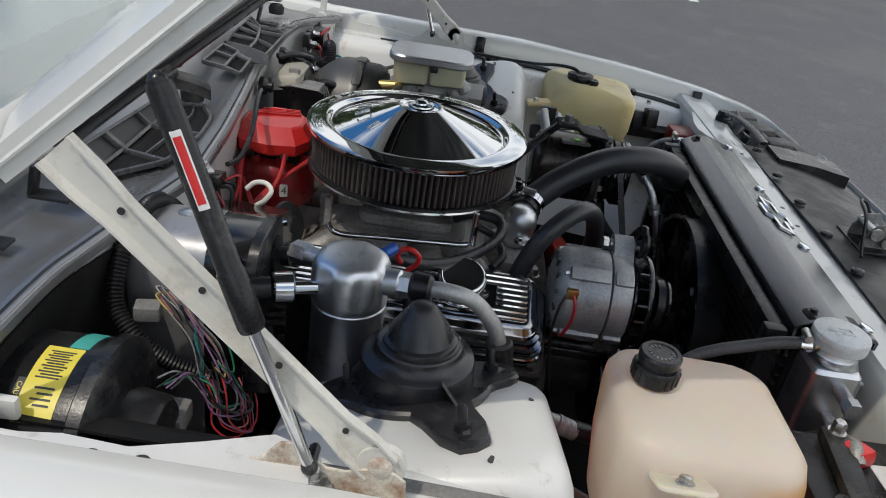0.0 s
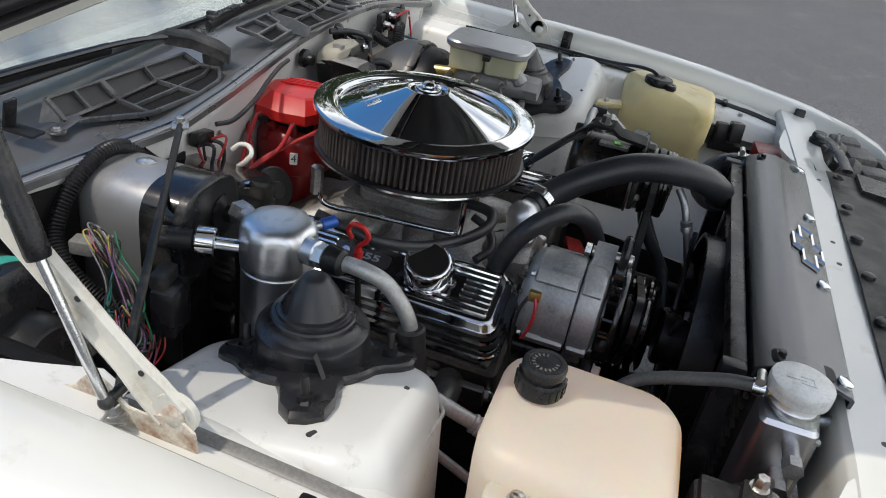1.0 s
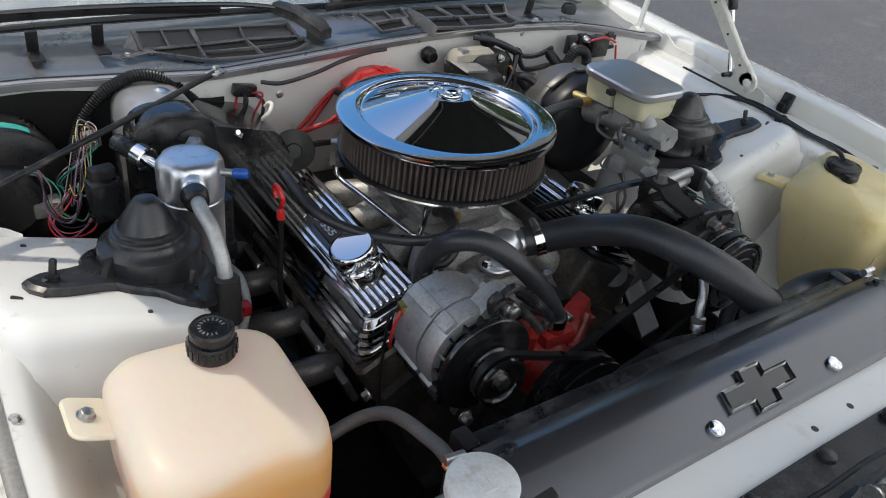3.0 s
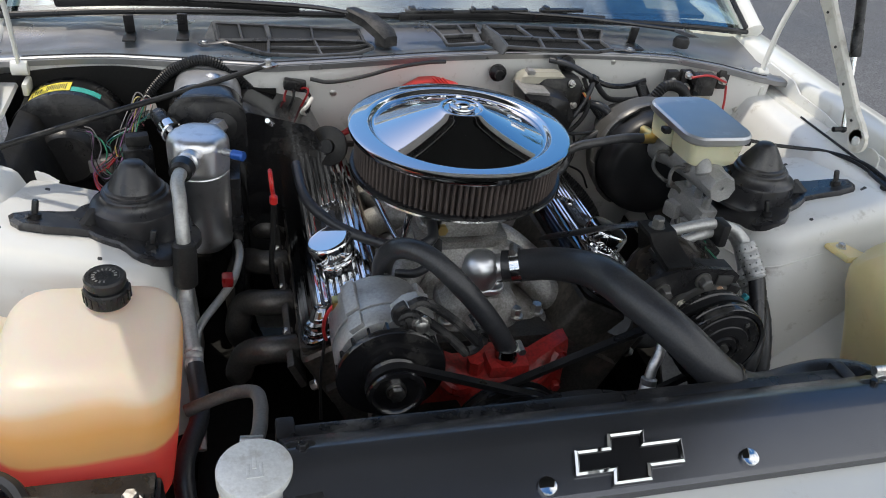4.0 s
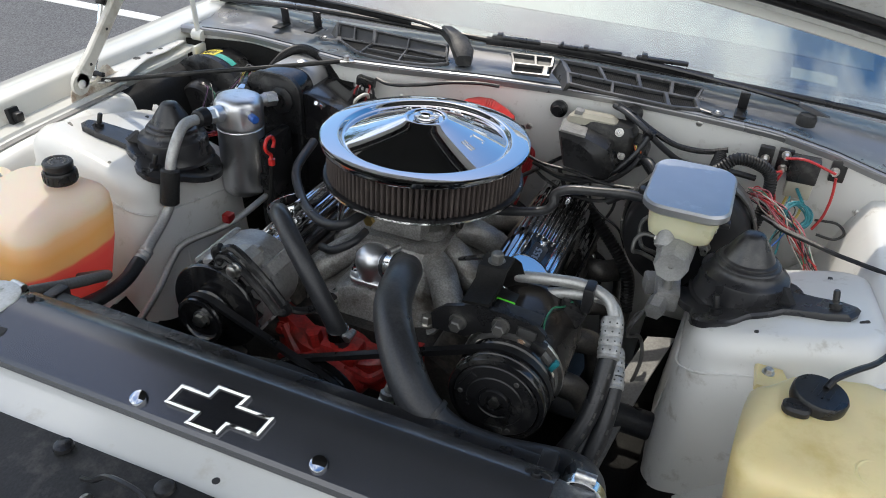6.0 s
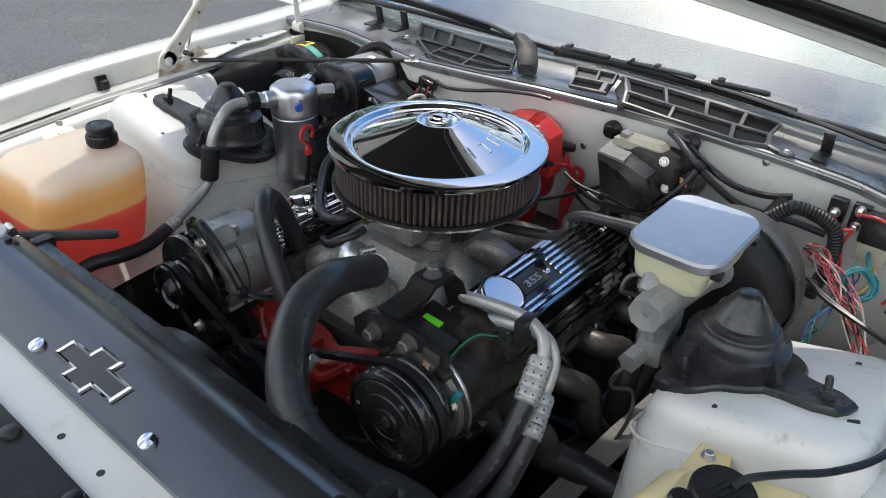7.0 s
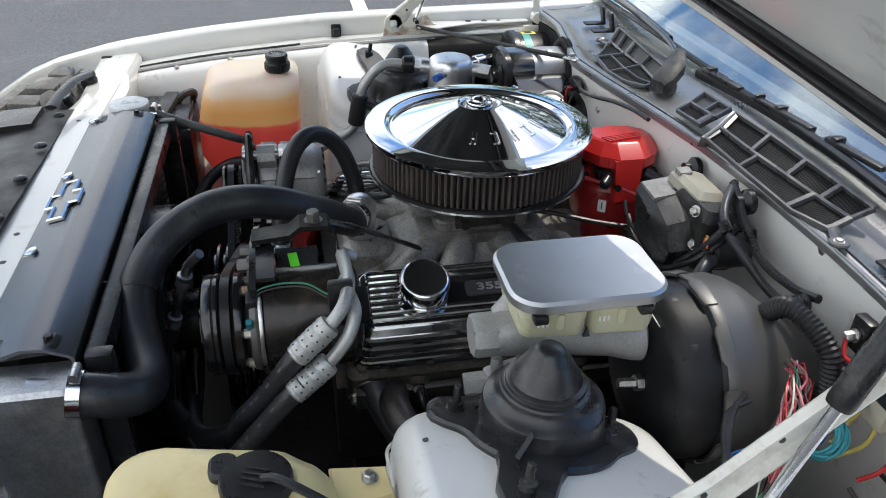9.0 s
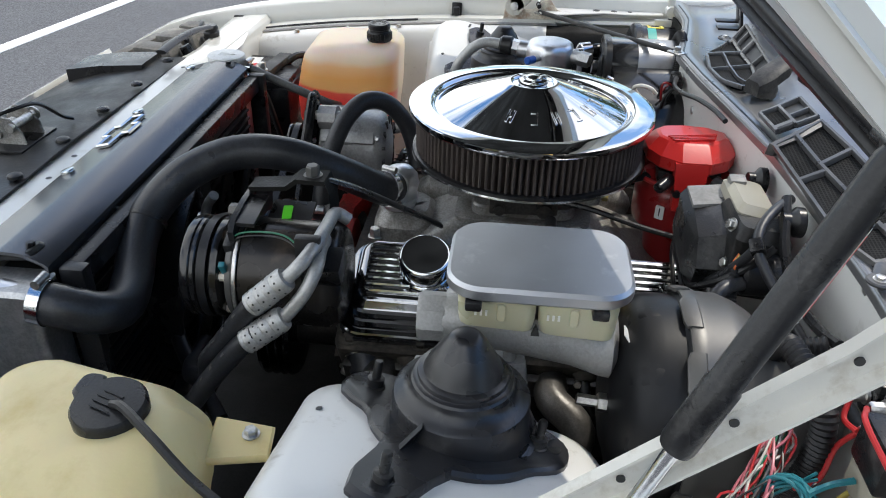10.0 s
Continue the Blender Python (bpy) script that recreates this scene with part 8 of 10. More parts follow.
def looms():
    t = thing("heater_loom", (-0.50, 0.2, 0.80), "black corrugated conduit arching over the heater box", "wiring conduit")
    bm = B()
    loom(bm, [(-0.505, 0.175, 0.775), (-0.514, 0.215, 0.796), (-0.516, 0.250, 0.824), (-0.503, 0.276, 0.850), (-0.484, 0.284, 0.876), (-0.452, 0.284, 0.907), (-0.408, 0.280, 0.927), (-0.366, 0.277, 0.918), (-0.331, 0.270, 0.887), (-0.294, 0.256, 0.849), (-0.253, 0.250, 0.823), (-0.22, 0.25, 0.79)], 0.0105, 0.0045)
    part("conduit", bm, M_LOOM, t)
    t = thing("booster_loom", (0.62, 0.22, 0.80), "black corrugated conduit beside the booster", "wiring conduit")
    bm = B()
    loom(bm, [(0.47, 0.285, 0.88), (0.468, 0.236, 0.869), (0.501, 0.238, 0.9), (0.556, 0.256, 0.878), (0.565, 0.256, 0.821), (0.555, 0.246, 0.761)], 0.0118, 0.0052)
    part("conduit", bm, M_LOOM, t)
    t = thing("firewall_cable", (0.2, 0.28, 0.93), "black cable clipped along the cowl lip", "cable")
    bm = B()
    tube(bm, [(-0.215, 0.245, 0.908), (-0.18, 0.238, 0.905), (-0.12, 0.240, 0.915), (-0.06, 0.250, 0.928), (0.0, 0.262, 0.934), (0.04, 0.268, 0.934)], 0.0038, 8)
    part("cable", bm, M_RUBBER, t)
    bm = B()
    tube(bm, [(0.27, 0.288, 0.935), (0.30, 0.282, 0.925), (0.34, 0.275, 0.905), (0.39, 0.275, 0.885), (0.44, 0.285, 0.88), (0.48, 0.29, 0.89)], 0.0055, 8)
    part("cable", bm, M_RUBBER, t)
    t = thing("firewall_plug", (-0.24, 0.255, 0.885), "black connector with dark wires below the cowl lip", "connector")
    bm = B()
    box(bm, (-0.242, 0.252, 0.894), (0.040, 0.018, 0.020), 0.004, (0, 8, 0))
    part("plug", bm, M_PLASTIC, t)
    for k, (m_, r) in enumerate(((M_RED_DARK, 0.0022), (M_RUBBER, 0.0026), (M_RUBBER, 0.0022), (M_RED_DARK, 0.0020), (M_RUBBER, 0.0030))):
        bm = B()
        q = (0.0, 0.014, -0.010, 0.022, 0.006)[k]
        tube(bm, [(-0.256 + 0.007 * k, 0.250, 0.888), (-0.262 + 0.011 * k + q * 0.4, 0.236 - q * 0.5, 0.870 + q), (-0.250 + 0.008 * k - q, 0.226 + q * 0.6, 0.842 - q), (-0.230 + q, 0.232, 0.80 + q), (-0.21, 0.25, 0.72)], r, 6)
        part("wire", bm, m_, t)


looms()


def brace_rod():
    t = thing("brace_rod", (-0.48, 0.12, 0.90), "thin black steel brace rod from cowl to fender", "brace rod")
    bm = B()
    tube(bm, [(-0.291, 0.252, 0.930), (-0.42, 0.182, 0.914), (-0.55, 0.112, 0.900), (-0.72, 0.020, 0.880)], 0.0048, 10)
    part("rod", bm, M_DULL, t)
    for q in ((-0.288, 0.254, 0.930), (-0.728, 0.016, 0.878)):
        bm = B()
        box(bm, q, (0.03, 0.022, 0.004), 0.0015, (0, 0, 35))
        hexbolt(bm, (q[0], q[1], q[2] + 0.002), (0, 0, 1), 0.006, 0.007)
        part("end_tab", bm, M_STEEL, t)


brace_rod()


def firewall_hoses():
    """Hoses, cables and a conduit hanging below the wiper motor, behind the driver's cylinder head."""
    t = thing("firewall_hose", (0.32, 0.25, 0.80), "hooked black rubber hose below the wiper motor", "hose")
    bm = B()
    tube(bm, [(0.310, 0.288, 0.842), (0.330, 0.248, 0.856), (0.353, 0.220, 0.864), (0.369, 0.200, 0.851), (0.361, 0.190, 0.828), (0.330, 0.188, 0.812), (0.295, 0.19, 0.785)], 0.0085, 12)
    part("hose", bm, M_HOSE, t)
    t = thing("motor_harness", (0.25, 0.2, 0.80), "black cables strung below the wiper motor", "wiring")
    runs = (([(0.330, 0.268, 0.903), (0.334, 0.245, 0.880), (0.327, 0.220, 0.855), (0.305, 0.205, 0.832), (0.282, 0.200, 0.818), (0.235, 0.198, 0.812), (0.185, 0.200, 0.811), (0.14, 0.21, 0.82)], 0.0045),
            ([(0.369, 0.190, 0.826), (0.33, 0.188, 0.822), (0.282, 0.190, 0.819), (0.22, 0.195, 0.826), (0.159, 0.200, 0.827), (0.12, 0.21, 0.835)], 0.003),
            ([(0.15, 0.205, 0.805), (0.174, 0.200, 0.793), (0.220, 0.198, 0.777), (0.27, 0.195, 0.776), (0.316, 0.200, 0.790), (0.35, 0.21, 0.80)], 0.0032),
            ([(0.19, 0.22, 0.815), (0.21, 0.21, 0.775), (0.225, 0.20, 0.73), (0.22, 0.205, 0.67), (0.20, 0.22, 0.60)], 0.004),
            ([(0.300, 0.205, 0.815), (0.308, 0.20, 0.775), (0.292, 0.195, 0.735), (0.262, 0.20, 0.70), (0.245, 0.21, 0.64)], 0.0028),
            ([(0.255, 0.205, 0.815), (0.262, 0.195, 0.78), (0.285, 0.19, 0.755), (0.325, 0.185, 0.735), (0.345, 0.18, 0.70)], 0.0022))
    for pts, r in runs:
        bm = B()
        tube(bm, pts, r, 8)
        part("cable", bm, M_RUBBER, t)
    t = thing("gearbox_loom", (0.3, 0.2, 0.65), "black corrugated conduit running down behind the engine", "wiring conduit")
    bm = B()
    loom(bm, [(0.215, 0.225, 0.785), (0.252, 0.215, 0.752), (0.300, 0.195, 0.715), (0.340, 0.178, 0.678), (0.365, 0.160, 0.641), (0.375, 0.15, 0.58)], 0.013)
    part("conduit", bm, M_LOOM, t)
    bm = B()
    loom(bm, [(0.175, 0.225, 0.745), (0.215, 0.215, 0.700), (0.26, 0.20, 0.665), (0.30, 0.19, 0.62), (0.31, 0.19, 0.55)], 0.010)
    part("conduit", bm, M_LOOM, t)


firewall_hoses()


# ---- hood, hinges, windshield ----
HS = 0.92      # the open hood's underside: z = 1.323 - HS * y


def hood_pt(dx, y, n=0.0):
    k = 1.0 / math.sqrt(1 + HS * HS)
    return V(XC + dx, y + n * HS * k, 1.323 - HS * y + n * k)


def hood_rear(dx):
    a = abs(dx)
    return 0.140 + 0.24 * max(0.0, a - 0.2) ** 1.3


def hood():
    t = thing("hood", (XC, 0.2, 1.14), "white open hood propped up on gas struts", "hood")
    bm = B()

    def skin(u, v):
        y0 = -0.76
        dx = (-0.745 + 1.49 * u)
        y1 = hood_rear(dx)
        y = y1 + (y0 - y1) * v
        w = 1.0 - 0.07 * v * v
        edge = 0.030 * max(0.0, (abs(u - 0.5) - 0.44) / 0.06) ** 2
        return hood_pt(dx * w, y, 0.040 + 0.02 * math.sin(math.pi * u) - edge)
    sheet(bm, skin, 36, 24, -0.002)
    part("skin", bm, M_PAINT, t, "white painted outer skin", smooth=50)
    # inner frame: rim with openings
    def strip(bm, a, b, c, d, h0=0.0, h1=0.03, nu=10, nv=2):
        def f(u, v):
            p = [a[i] + (b[i] - a[i]) * u for i in (0, 1)]
            q = [d[i] + (c[i] - d[i]) * u for i in (0, 1)]
            x, y = p[0] + (q[0] - p[0]) * v, p[1] + (q[1] - p[1]) * v
            return hood_pt(x, y, h0)
        sheet(bm, f, nu, nv, -0.003)
    for s in (-1, 1):
        bm = B()
        strip(bm, (s * 0.735, hood_rear(0.735) - 0.05), (s * 0.68, -0.74), (s * 0.63, -0.74), (s * 0.66, 0.06))
        part("side_rail", bm, M_BAY, t, "white pressed inner frame")
    bm = B()

    def rear(u, v):
        dx = -0.735 + 1.47 * u
        return hood_pt(dx, hood_rear(dx) - (0.10 + 0.20 * max(0.0, abs(dx) - 0.25)) * v, 0.014 - 0.008 * math.sin(math.pi * v))
    sheet(bm, rear, 36, 6, -0.003)
    part("rear_rail", bm, M_BAY, t, "grimy white rear rail")
    for s in (-1, 1):
        bm = B()
        lathe(bm, [(0, 0), (0.016, 0), (0.016, 0.0015), (0, 0.0015)], hood_pt(s * 0.66, hood_rear(0.66) - 0.115, 0.003), (0, -HS, -1), 24)
        part("rail_hole", bm, M_INK, t, "dark round hole")
    bm = B()

    def lipf(u, v):
        dx = -0.735 + 1.47 * u
        return hood_pt(dx, hood_rear(dx) + 0.002, 0.042 * v)
    sheet(bm, lipf, 36, 2, 0.003)
    for s in (-1, 1):
        def sidef(u, v, s=s):
            y = hood_rear(0.74) + (-0.76 - hood_rear(0.74)) * u
            return hood_pt(s * 0.742 * (1 - 0.07 * u * u), y, 0.022 * v)
        sheet(bm, sidef, 16, 2, 0.003)
    part("edge_flange", bm, M_PAINT, t)
    bm = B()

    def inner(u, v):
        dx = -0.66 + 1.32 * u
        y0 = hood_rear(dx) - 0.058 - 0.55 * max(0.0, abs(dx) - 0.38)
        return hood_pt(dx, y0 - (y0 + 0.72) * v, -0.003 + 0.004 * math.sin(u * 9.4) ** 2 * math.sin(v * 9.4) ** 2)
    sheet(bm, inner, 24, 18, -0.004)
    part("insulation_pad", bm, M_DARK, t, "black felt insulation pad")
    bm = B()
    xs = [-0.735 + 0.105 * i for i in range(15)]
    tube(bm, [hood_pt(dx, hood_rear(dx) - 0.034, 0.007) for dx in xs], 0.020, 12, 4, 0.45)
    tube(bm, [hood_pt(dx, hood_rear(dx) - 0.056, 0.006) for dx in xs], 0.008, 10, 4)
    part("rear_seal", bm, M_RUBBER, t, "black rubber rear seal")


hood()


def hinge(s):
    x = XC + s * 0.748
    t = unit("hood_hinge", (x, 0.0, 0.87), "white hood hinge arm with rust at its pivot", body)
    bm = B()
    p0, p1 = (V(x, -0.038, 0.892), V(x, 0.205, 1.132)) if s < 0 else (V(x - 0.030, -0.030, 0.905), V(x - 0.030, 0.195, 1.118))
    d = (p1 - p0).normalized()
    n = d.cross(V(1, 0, 0)).normalized()
    loops = []
    for k in range(13):
        q = p0.lerp(p1, k / 12) - d * 0.0
        w = 0.0140 + 0.004 * (k < 2) + 0.003 * (k > 10)
        loops.append([q + n * a + V(b, 0, 0) for a, b in ((-w, 0.009 * s), (-w, 0.0), (-w + 0.003, -0.003 * s), (w - 0.003, -0.003 * s), (w, 0.0), (w, 0.009 * s), (w - 0.002, 0.009 * s), (w - 0.004, 0.001 * s), (-w + 0.004, 0.001 * s), (-w + 0.002, 0.009 * s))])
    rings(bm, loops)
    lathe(bm, [(0, -0.003), (0.021, -0.003), (0.021, 0.004), (0, 0.004)], p0, (s, 0, 0), 24)
    arm = part("arm", bm, M_ARM, t, "white pressed steel arm", smooth=30)
    for k in (0.13, 0.36, 0.60, 0.83):
        bm = B()
        q = p0.lerp(p1, k)
        lathe(bm, [(0, 0), (0.0028, 0), (0.0028, 0.0012), (0, 0.0012)], q + V(s * 0.0012, 0, 0), (s, 0, 0), 14)
        lathe(bm, [(0, 0), (0.0028, 0), (0.0028, 0.0012), (0, 0.0012)], q - V(s * 0.0036, 0, 0), (-s, 0, 0), 14)
        part("arm_hole", bm, M_INK, t)
    bm = B()
    lathe(bm, [(0, 0), (0.011, 0), (0.011, 0.003), (0.007, 0.006), (0, 0.006)], p0 + V(s * 0.003, 0, 0), (s, 0, 0), 16)
    part("pivot_bolt", bm, M_RUST, t, "rusty pivot bolt")
    bm = B()
    lathe(bm, [(0, 0), (0.009, 0), (0.009, 0.002), (0.006, 0.004), (0, 0.004)], p0 - V(s * 0.003, 0, 0), (-s, 0, 0), 16)
    part("pivot_rivet", bm, M_BAY, t)
    bm = B()
    prism(bm, [(-0.042, -0.02), (-0.040, 0.002), (-0.030, 0.010), (-0.016, 0.012), (-0.004, 0.008), (0.010, 0.003), (0.026, 0.004), (0.036, 0.012), (0.042, 0.022), (0.052, 0.028), (0.064, 0.026), (0.072, 0.017), (0.080, 0.007), (0.094, 0.002), (0.110, -0.02)], -0.0015, 0.0015, Matrix.Translation((x + s * 0.006, -0.02, 0.880)) @ Euler((radians(90), 0, radians(90))).to_matrix().to_4x4(), 0.001)
    part("fender_bracket", bm, M_RUST if s < 0 else M_PAINT, t, "rust-stained bracket" if s < 0 else "white bracket")
    if s > 0:
        bm = B()
        prism(bm, [(-0.060, -0.014), (-0.058, 0.006), (-0.020, 0.010), (0.06, 0.006), (0.11, 0.012), (0.16, 0.020), (0.24, 0.022), (0.27, 0.040), (0.36, 0.046), (0.385, 0.030), (0.36, 0.008), (0.25, -0.006), (0.10, -0.016)], -0.002, 0.002, Matrix.Translation((x + s * 0.030, -0.02, 0.866)) @ Euler((radians(90), 0, radians(90))).to_matrix().to_4x4(), 0.001)
        part("base_rail", bm, M_BAY, t, "white pressed base rail")
    # second link, towards the rear
    bm = B()
    tube(bm, [(x - s * 0.012, 0.311, 0.899), (x - s * 0.012, 0.300, 1.00), (x - s * 0.010, 0.278, 1.085)], 0.008, 8, 4, 0.5)
    part("rear_link", bm, M_PAINT, t)
    bm = B()
    box(bm, (x - s * 0.022, 0.300, 0.872), (0.010, 0.05, 0.022), 0.004)
    cyl(bm, (x, 0.311, 0.899), (x - s * 0.026, 0.311, 0.899), 0.013, seg=16)
    part("rear_pivot", bm, M_PAINT, t)


hinge(-1)
hinge(1)


def gas_strut(s):
    x = XC + s * 0.765
    t = thing("gas_strut", (x, 0.018, 0.89), "black gas strut with a bright rod holding the hood", "gas strut", "gas struts")
    a, b, c = (V(x, 0.018, 0.894), V(x, 0.067, 1.022), V(x - s * 0.01, 0.132, 1.190)) if s < 0 else (V(x - 0.03, 0.030, 0.90), V(x - 0.03, 0.073, 1.028), V(x - 0.035, 0.135, 1.200))
    bm = B()
    cyl(bm, a, b, 0.0048, seg=14)
    part("rod", bm, M_CHROME_WORN, t, "bright steel rod")
    d = (c - b).normalized()
    bm = B()
    lathe(bm, [(0, -0.002), (0.0095, -0.002), (0.0104, 0.002), (0.0104, 0.045), (0.0092, 0.047), (0.0092, (c - b).length - 0.004), (0.008, (c - b).length), (0, (c - b).length)], b, d, 24)
    cylr = part("cylinder", bm, M_PLASTIC, t, "black cylinder")
    # label with unreadable print
    bm = B()
    q = d.to_track_quat("Z", "Y")
    face = q.inverted() @ (V(-1, -0.35, 0) if s < 0 else V(0.25, 1, 0.3))
    base = math.atan2(face.y, face.x)
    for lo, hi, r, h0, h1, m_ in ((-0.42, 0.42, 0.00935, 0.095, 0.150, M_LABEL_WHITE), (-0.30, 0.28, 0.0096, 0.099, 0.146, M_LABEL_RED)):
        bm = B()
        loops = []
        for k in range(7):
            an = base + lo + (hi - lo) * k / 6
            loops.append([b + q @ V(rr * math.cos(an), rr * math.sin(an), h) for rr, h in ((r - 0.0006, h0), (r, h0), (r, h1), (r - 0.0006, h1))])
        rings(bm, loops)
        part("label", bm, m_, cylr, "red and white label")
    for p in (a, c):
        bm = B()
        bmesh.ops.create_uvsphere(bm, u_segments=14, v_segments=8, radius=0.0072, matrix=Matrix.Translation(p))
        cyl(bm, p - V(s * 0.022, 0, 0), p, 0.005, seg=10)
        part("ball_end", bm, M_PLASTIC, t)


gas_strut(-1)
gas_strut(1)


def windshield():
    def curve(u):
        dx = -0.80 + 1.60 * u
        return dx, cowl_back(XC + dx) + 0.035, 0.962 - 0.035 * max(0.0, (abs(dx) - 0.35) / 0.45) ** 2

    def f(u, v, off=0.0):
        dx, y, z = curve(u)
        return V(XC + dx * (1 - 0.10 * v), y + 0.78 * v + 0.47 * off, z + 0.40 * v + 0.02 * math.sin(v * 3.1) - 0.88 * off)
    t = thing("windshield", (XC, 0.5, 0.95), "raked tinted windshield reflecting cloudy sky", "windshield")
    bm = B()
    sheet(bm, f, 32, 16, 0.004)
    g = part("pane", bm, M_GLASS, t, smooth=60)
    g.visible_shadow = False
    bm = B()
    sheet(bm, lambda u, v: f(u, 0.03 * v, 0.007), 32, 2, 0.001)
    part("dark_band", bm, M_GLOSS, t, "black ceramic band along the lower edge")
    bm = B()
    sheet(bm, lambda u, v: V(XC + (-0.72 + 1.44 * u), 0.56 + 0.75 * v, 0.945 + 0.05 * math.sin(v * 1.5)), 16, 8, 0.01)
    part("dashboard", bm, M_DULL, t, "dark dashboard top")
    # added sheet: its tone stands for light reflected above the dashboard
    bm = B()
    sheet(bm, lambda u, v: f(0.06 + 0.87 * u, 0.15 + 0.78 * v, 0.03), 12, 6, 0.004)
    part("glass_back_sheet", bm, M_GLASS_BACK, t, "grey blue sheet added behind the glass for its reflection")
    bm = B()
    sheet(bm, lambda u, v: f(0.83 + 0.055 * u, 0.055 + 0.03 * v, 0.006), 4, 2, 0.0006)
    part("glass_sticker", bm, M_GREY_PLASTIC, t, "small pale sticker on the glass")
    for s in (-1, 1):
        bm = B()
        pts = [f(0.5 + s * 0.5, v) + V(s * 0.02, 0, 0) for v in (0, 0.25, 0.5, 0.75, 1.0)]
        tube(bm, pts, 0.028, 10, 4)
        part("pillar", bm, M_PAINT, t, "white windshield pillar")
        bm = B()
        tube(bm, [p + V(-s * 0.03, -0.012, 0.016) for p in pts], 0.006, 8, 4)
        part("pillar_trim", bm, M_PLASTIC, t)
    bm = B()
    tube(bm, [f(u, 1.0) for u in (0, 0.25, 0.5, 0.75, 1.0)], 0.03, 10, 4)
    part("header_rail", bm, M_PAINT, t)
    bm = B()
    tube(bm, [f(u / 12, 0.0) + V(0, -0.006, 0.004) for u in range(13)], 0.006, 8, 3)
    part("lower_moulding", bm, M_RUBBER, t)


windshield()


# ---- cowl grilles and wipers ----
def face_bar(bm, P, uvs, w, h=0.0032):
    """A moulded bar lying in the surface P along the given stations, with chamfered edges."""
    n = len(uvs)
    fine = [(uvs[i][0] + (uvs[i + 1][0] - uvs[i][0]) * k / 4, uvs[i][1] + (uvs[i + 1][1] - uvs[i][1]) * k / 4) for i in range(n - 1) for k in range(4)] + [uvs[-1]]
    pts = [P(u, v) for u, v in fine]
    loops = []
    for i, (u, v) in enumerate(fine):
        nrm = (P(u + 0.02, v) - P(u - 0.02, v)).cross(P(u, v + 0.02) - P(u, v - 0.02)).normalized()
        d = (pts[min(i + 1, len(pts) - 1)] - pts[max(i - 1, 0)]).normalized()
        side = nrm.cross(d).normalized()
        loops.append([pts[i] + side * a + nrm * b for a, b in ((-w, -h), (-w, h * 0.3), (-w * 0.66, h), (w * 0.66, h), (w, h * 0.3), (w, -h))])
    rings(bm, loops)


def grille_row(t, P, longs, crosses, floor_material, deep):
    """One row of cells: floor set back from the surface P, then its bars. longs: (v, u0, u1, half width); crosses: (u, v0, v1, half width)."""
    # plain black floors hold the shade of the deep windows in their colour
    bm = B()

    def floor(u, v):
        nrm = (P(u + 0.02, v) - P(u - 0.02, v)).cross(P(u, v + 0.02) - P(u, v - 0.02)).normalized()
        return P(u, v) - nrm * deep
    sheet(bm, floor, 16, 4, 0.001)
    part("cell_floor", bm, floor_material, t, "dark floor behind the bars, fine black mesh in some rows")
    for v, u0, u1, w in longs:
        bm = B()
        face_bar(bm, P, [(u0 + (u1 - u0) * k / 5, v) for k in range(6)], w)
        part("long_bar", bm, M_GRILLE, t)
    for u, v0, v1, w in crosses:
        bm = B()
        face_bar(bm, P, [(u, v0), (u, (v0 + v1) / 2), (u, v1)], w)
        part("cross_bar", bm, M_GRILLE, t)


def ear(t, at, to):
    """Screw ear with an arm to the frame."""
    bm = B()
    sweep(bm, spline([to, V(*to).lerp(V(*at), 0.5) - V(0, 0, 0.001), at], 3), 0.007, 8, True, 0.3)
    lathe(bm, [(0, 0), (0.012, 0), (0.0125, 0.002), (0.011, 0.0035), (0, 0.0035)], V(*at) - V(0, 0, 0.002), (0, 0, 1), 18)
    part("mounting_ear", bm, M_GRILLE, t)
    bm = B()
    hexbolt(bm, V(*at) + V(0, 0, 0.0012), (0, 0, 1), 0.0048, 0.0035)
    part("ear_screw", bm, M_STEEL, t)


def along(pts, u):
    """Point at u on the broken line of (u, point) stations; runs on straight past its ends."""
    i = 0
    while i < len(pts) - 2 and u > pts[i + 1][0]:
        i += 1
    (u0, a), (u1, b) = pts[i], pts[i + 1]
    k = (u - u0) / (u1 - u0)
    return V(*a) + (V(*b) - V(*a)) * k


# passenger grille: a steep row of four windows over a flat apron of mesh cells
TOP_A = [(0, (-0.380, 0.386, 0.960)), (1, (-0.112, 0.369, 0.958))]
MID_A = [(0, (-0.374, 0.367, 0.934)), (0.35, (-0.278, 0.360, 0.937)), (0.7, (-0.190, 0.357, 0.941)), (1, (-0.104, 0.345, 0.943))]
FRONT_A = [(0, (-0.362, 0.357, 0.932)), (0.15, (-0.325, 0.333, 0.931)), (0.33, (-0.286, 0.304, 0.931)), (0.66, (-0.192, 0.291, 0.934)), (0.88, (-0.126, 0.296, 0.937)), (1.0, (-0.090, 0.320, 0.940))]
ga = thing("cowl_grille", (-0.24, 0.34, 0.925), "dark grey cowl air grille with mesh cells", "cowl grille", "cowl grilles")
grille_row(ga, lambda u, v: along(MID_A, u) + (along(TOP_A, u) - along(MID_A, u)) * v, ((0, 0, 1, 0.0030), (1, 0, 1, 0.0023)), ((0.0, 0, 1, 0.0040), (0.165, 0, 1, 0.0026), (0.35, 0, 1, 0.0050), (0.665, 0, 1, 0.0025), (1.0, 0, 1, 0.0033)), M_INK, 0.004)
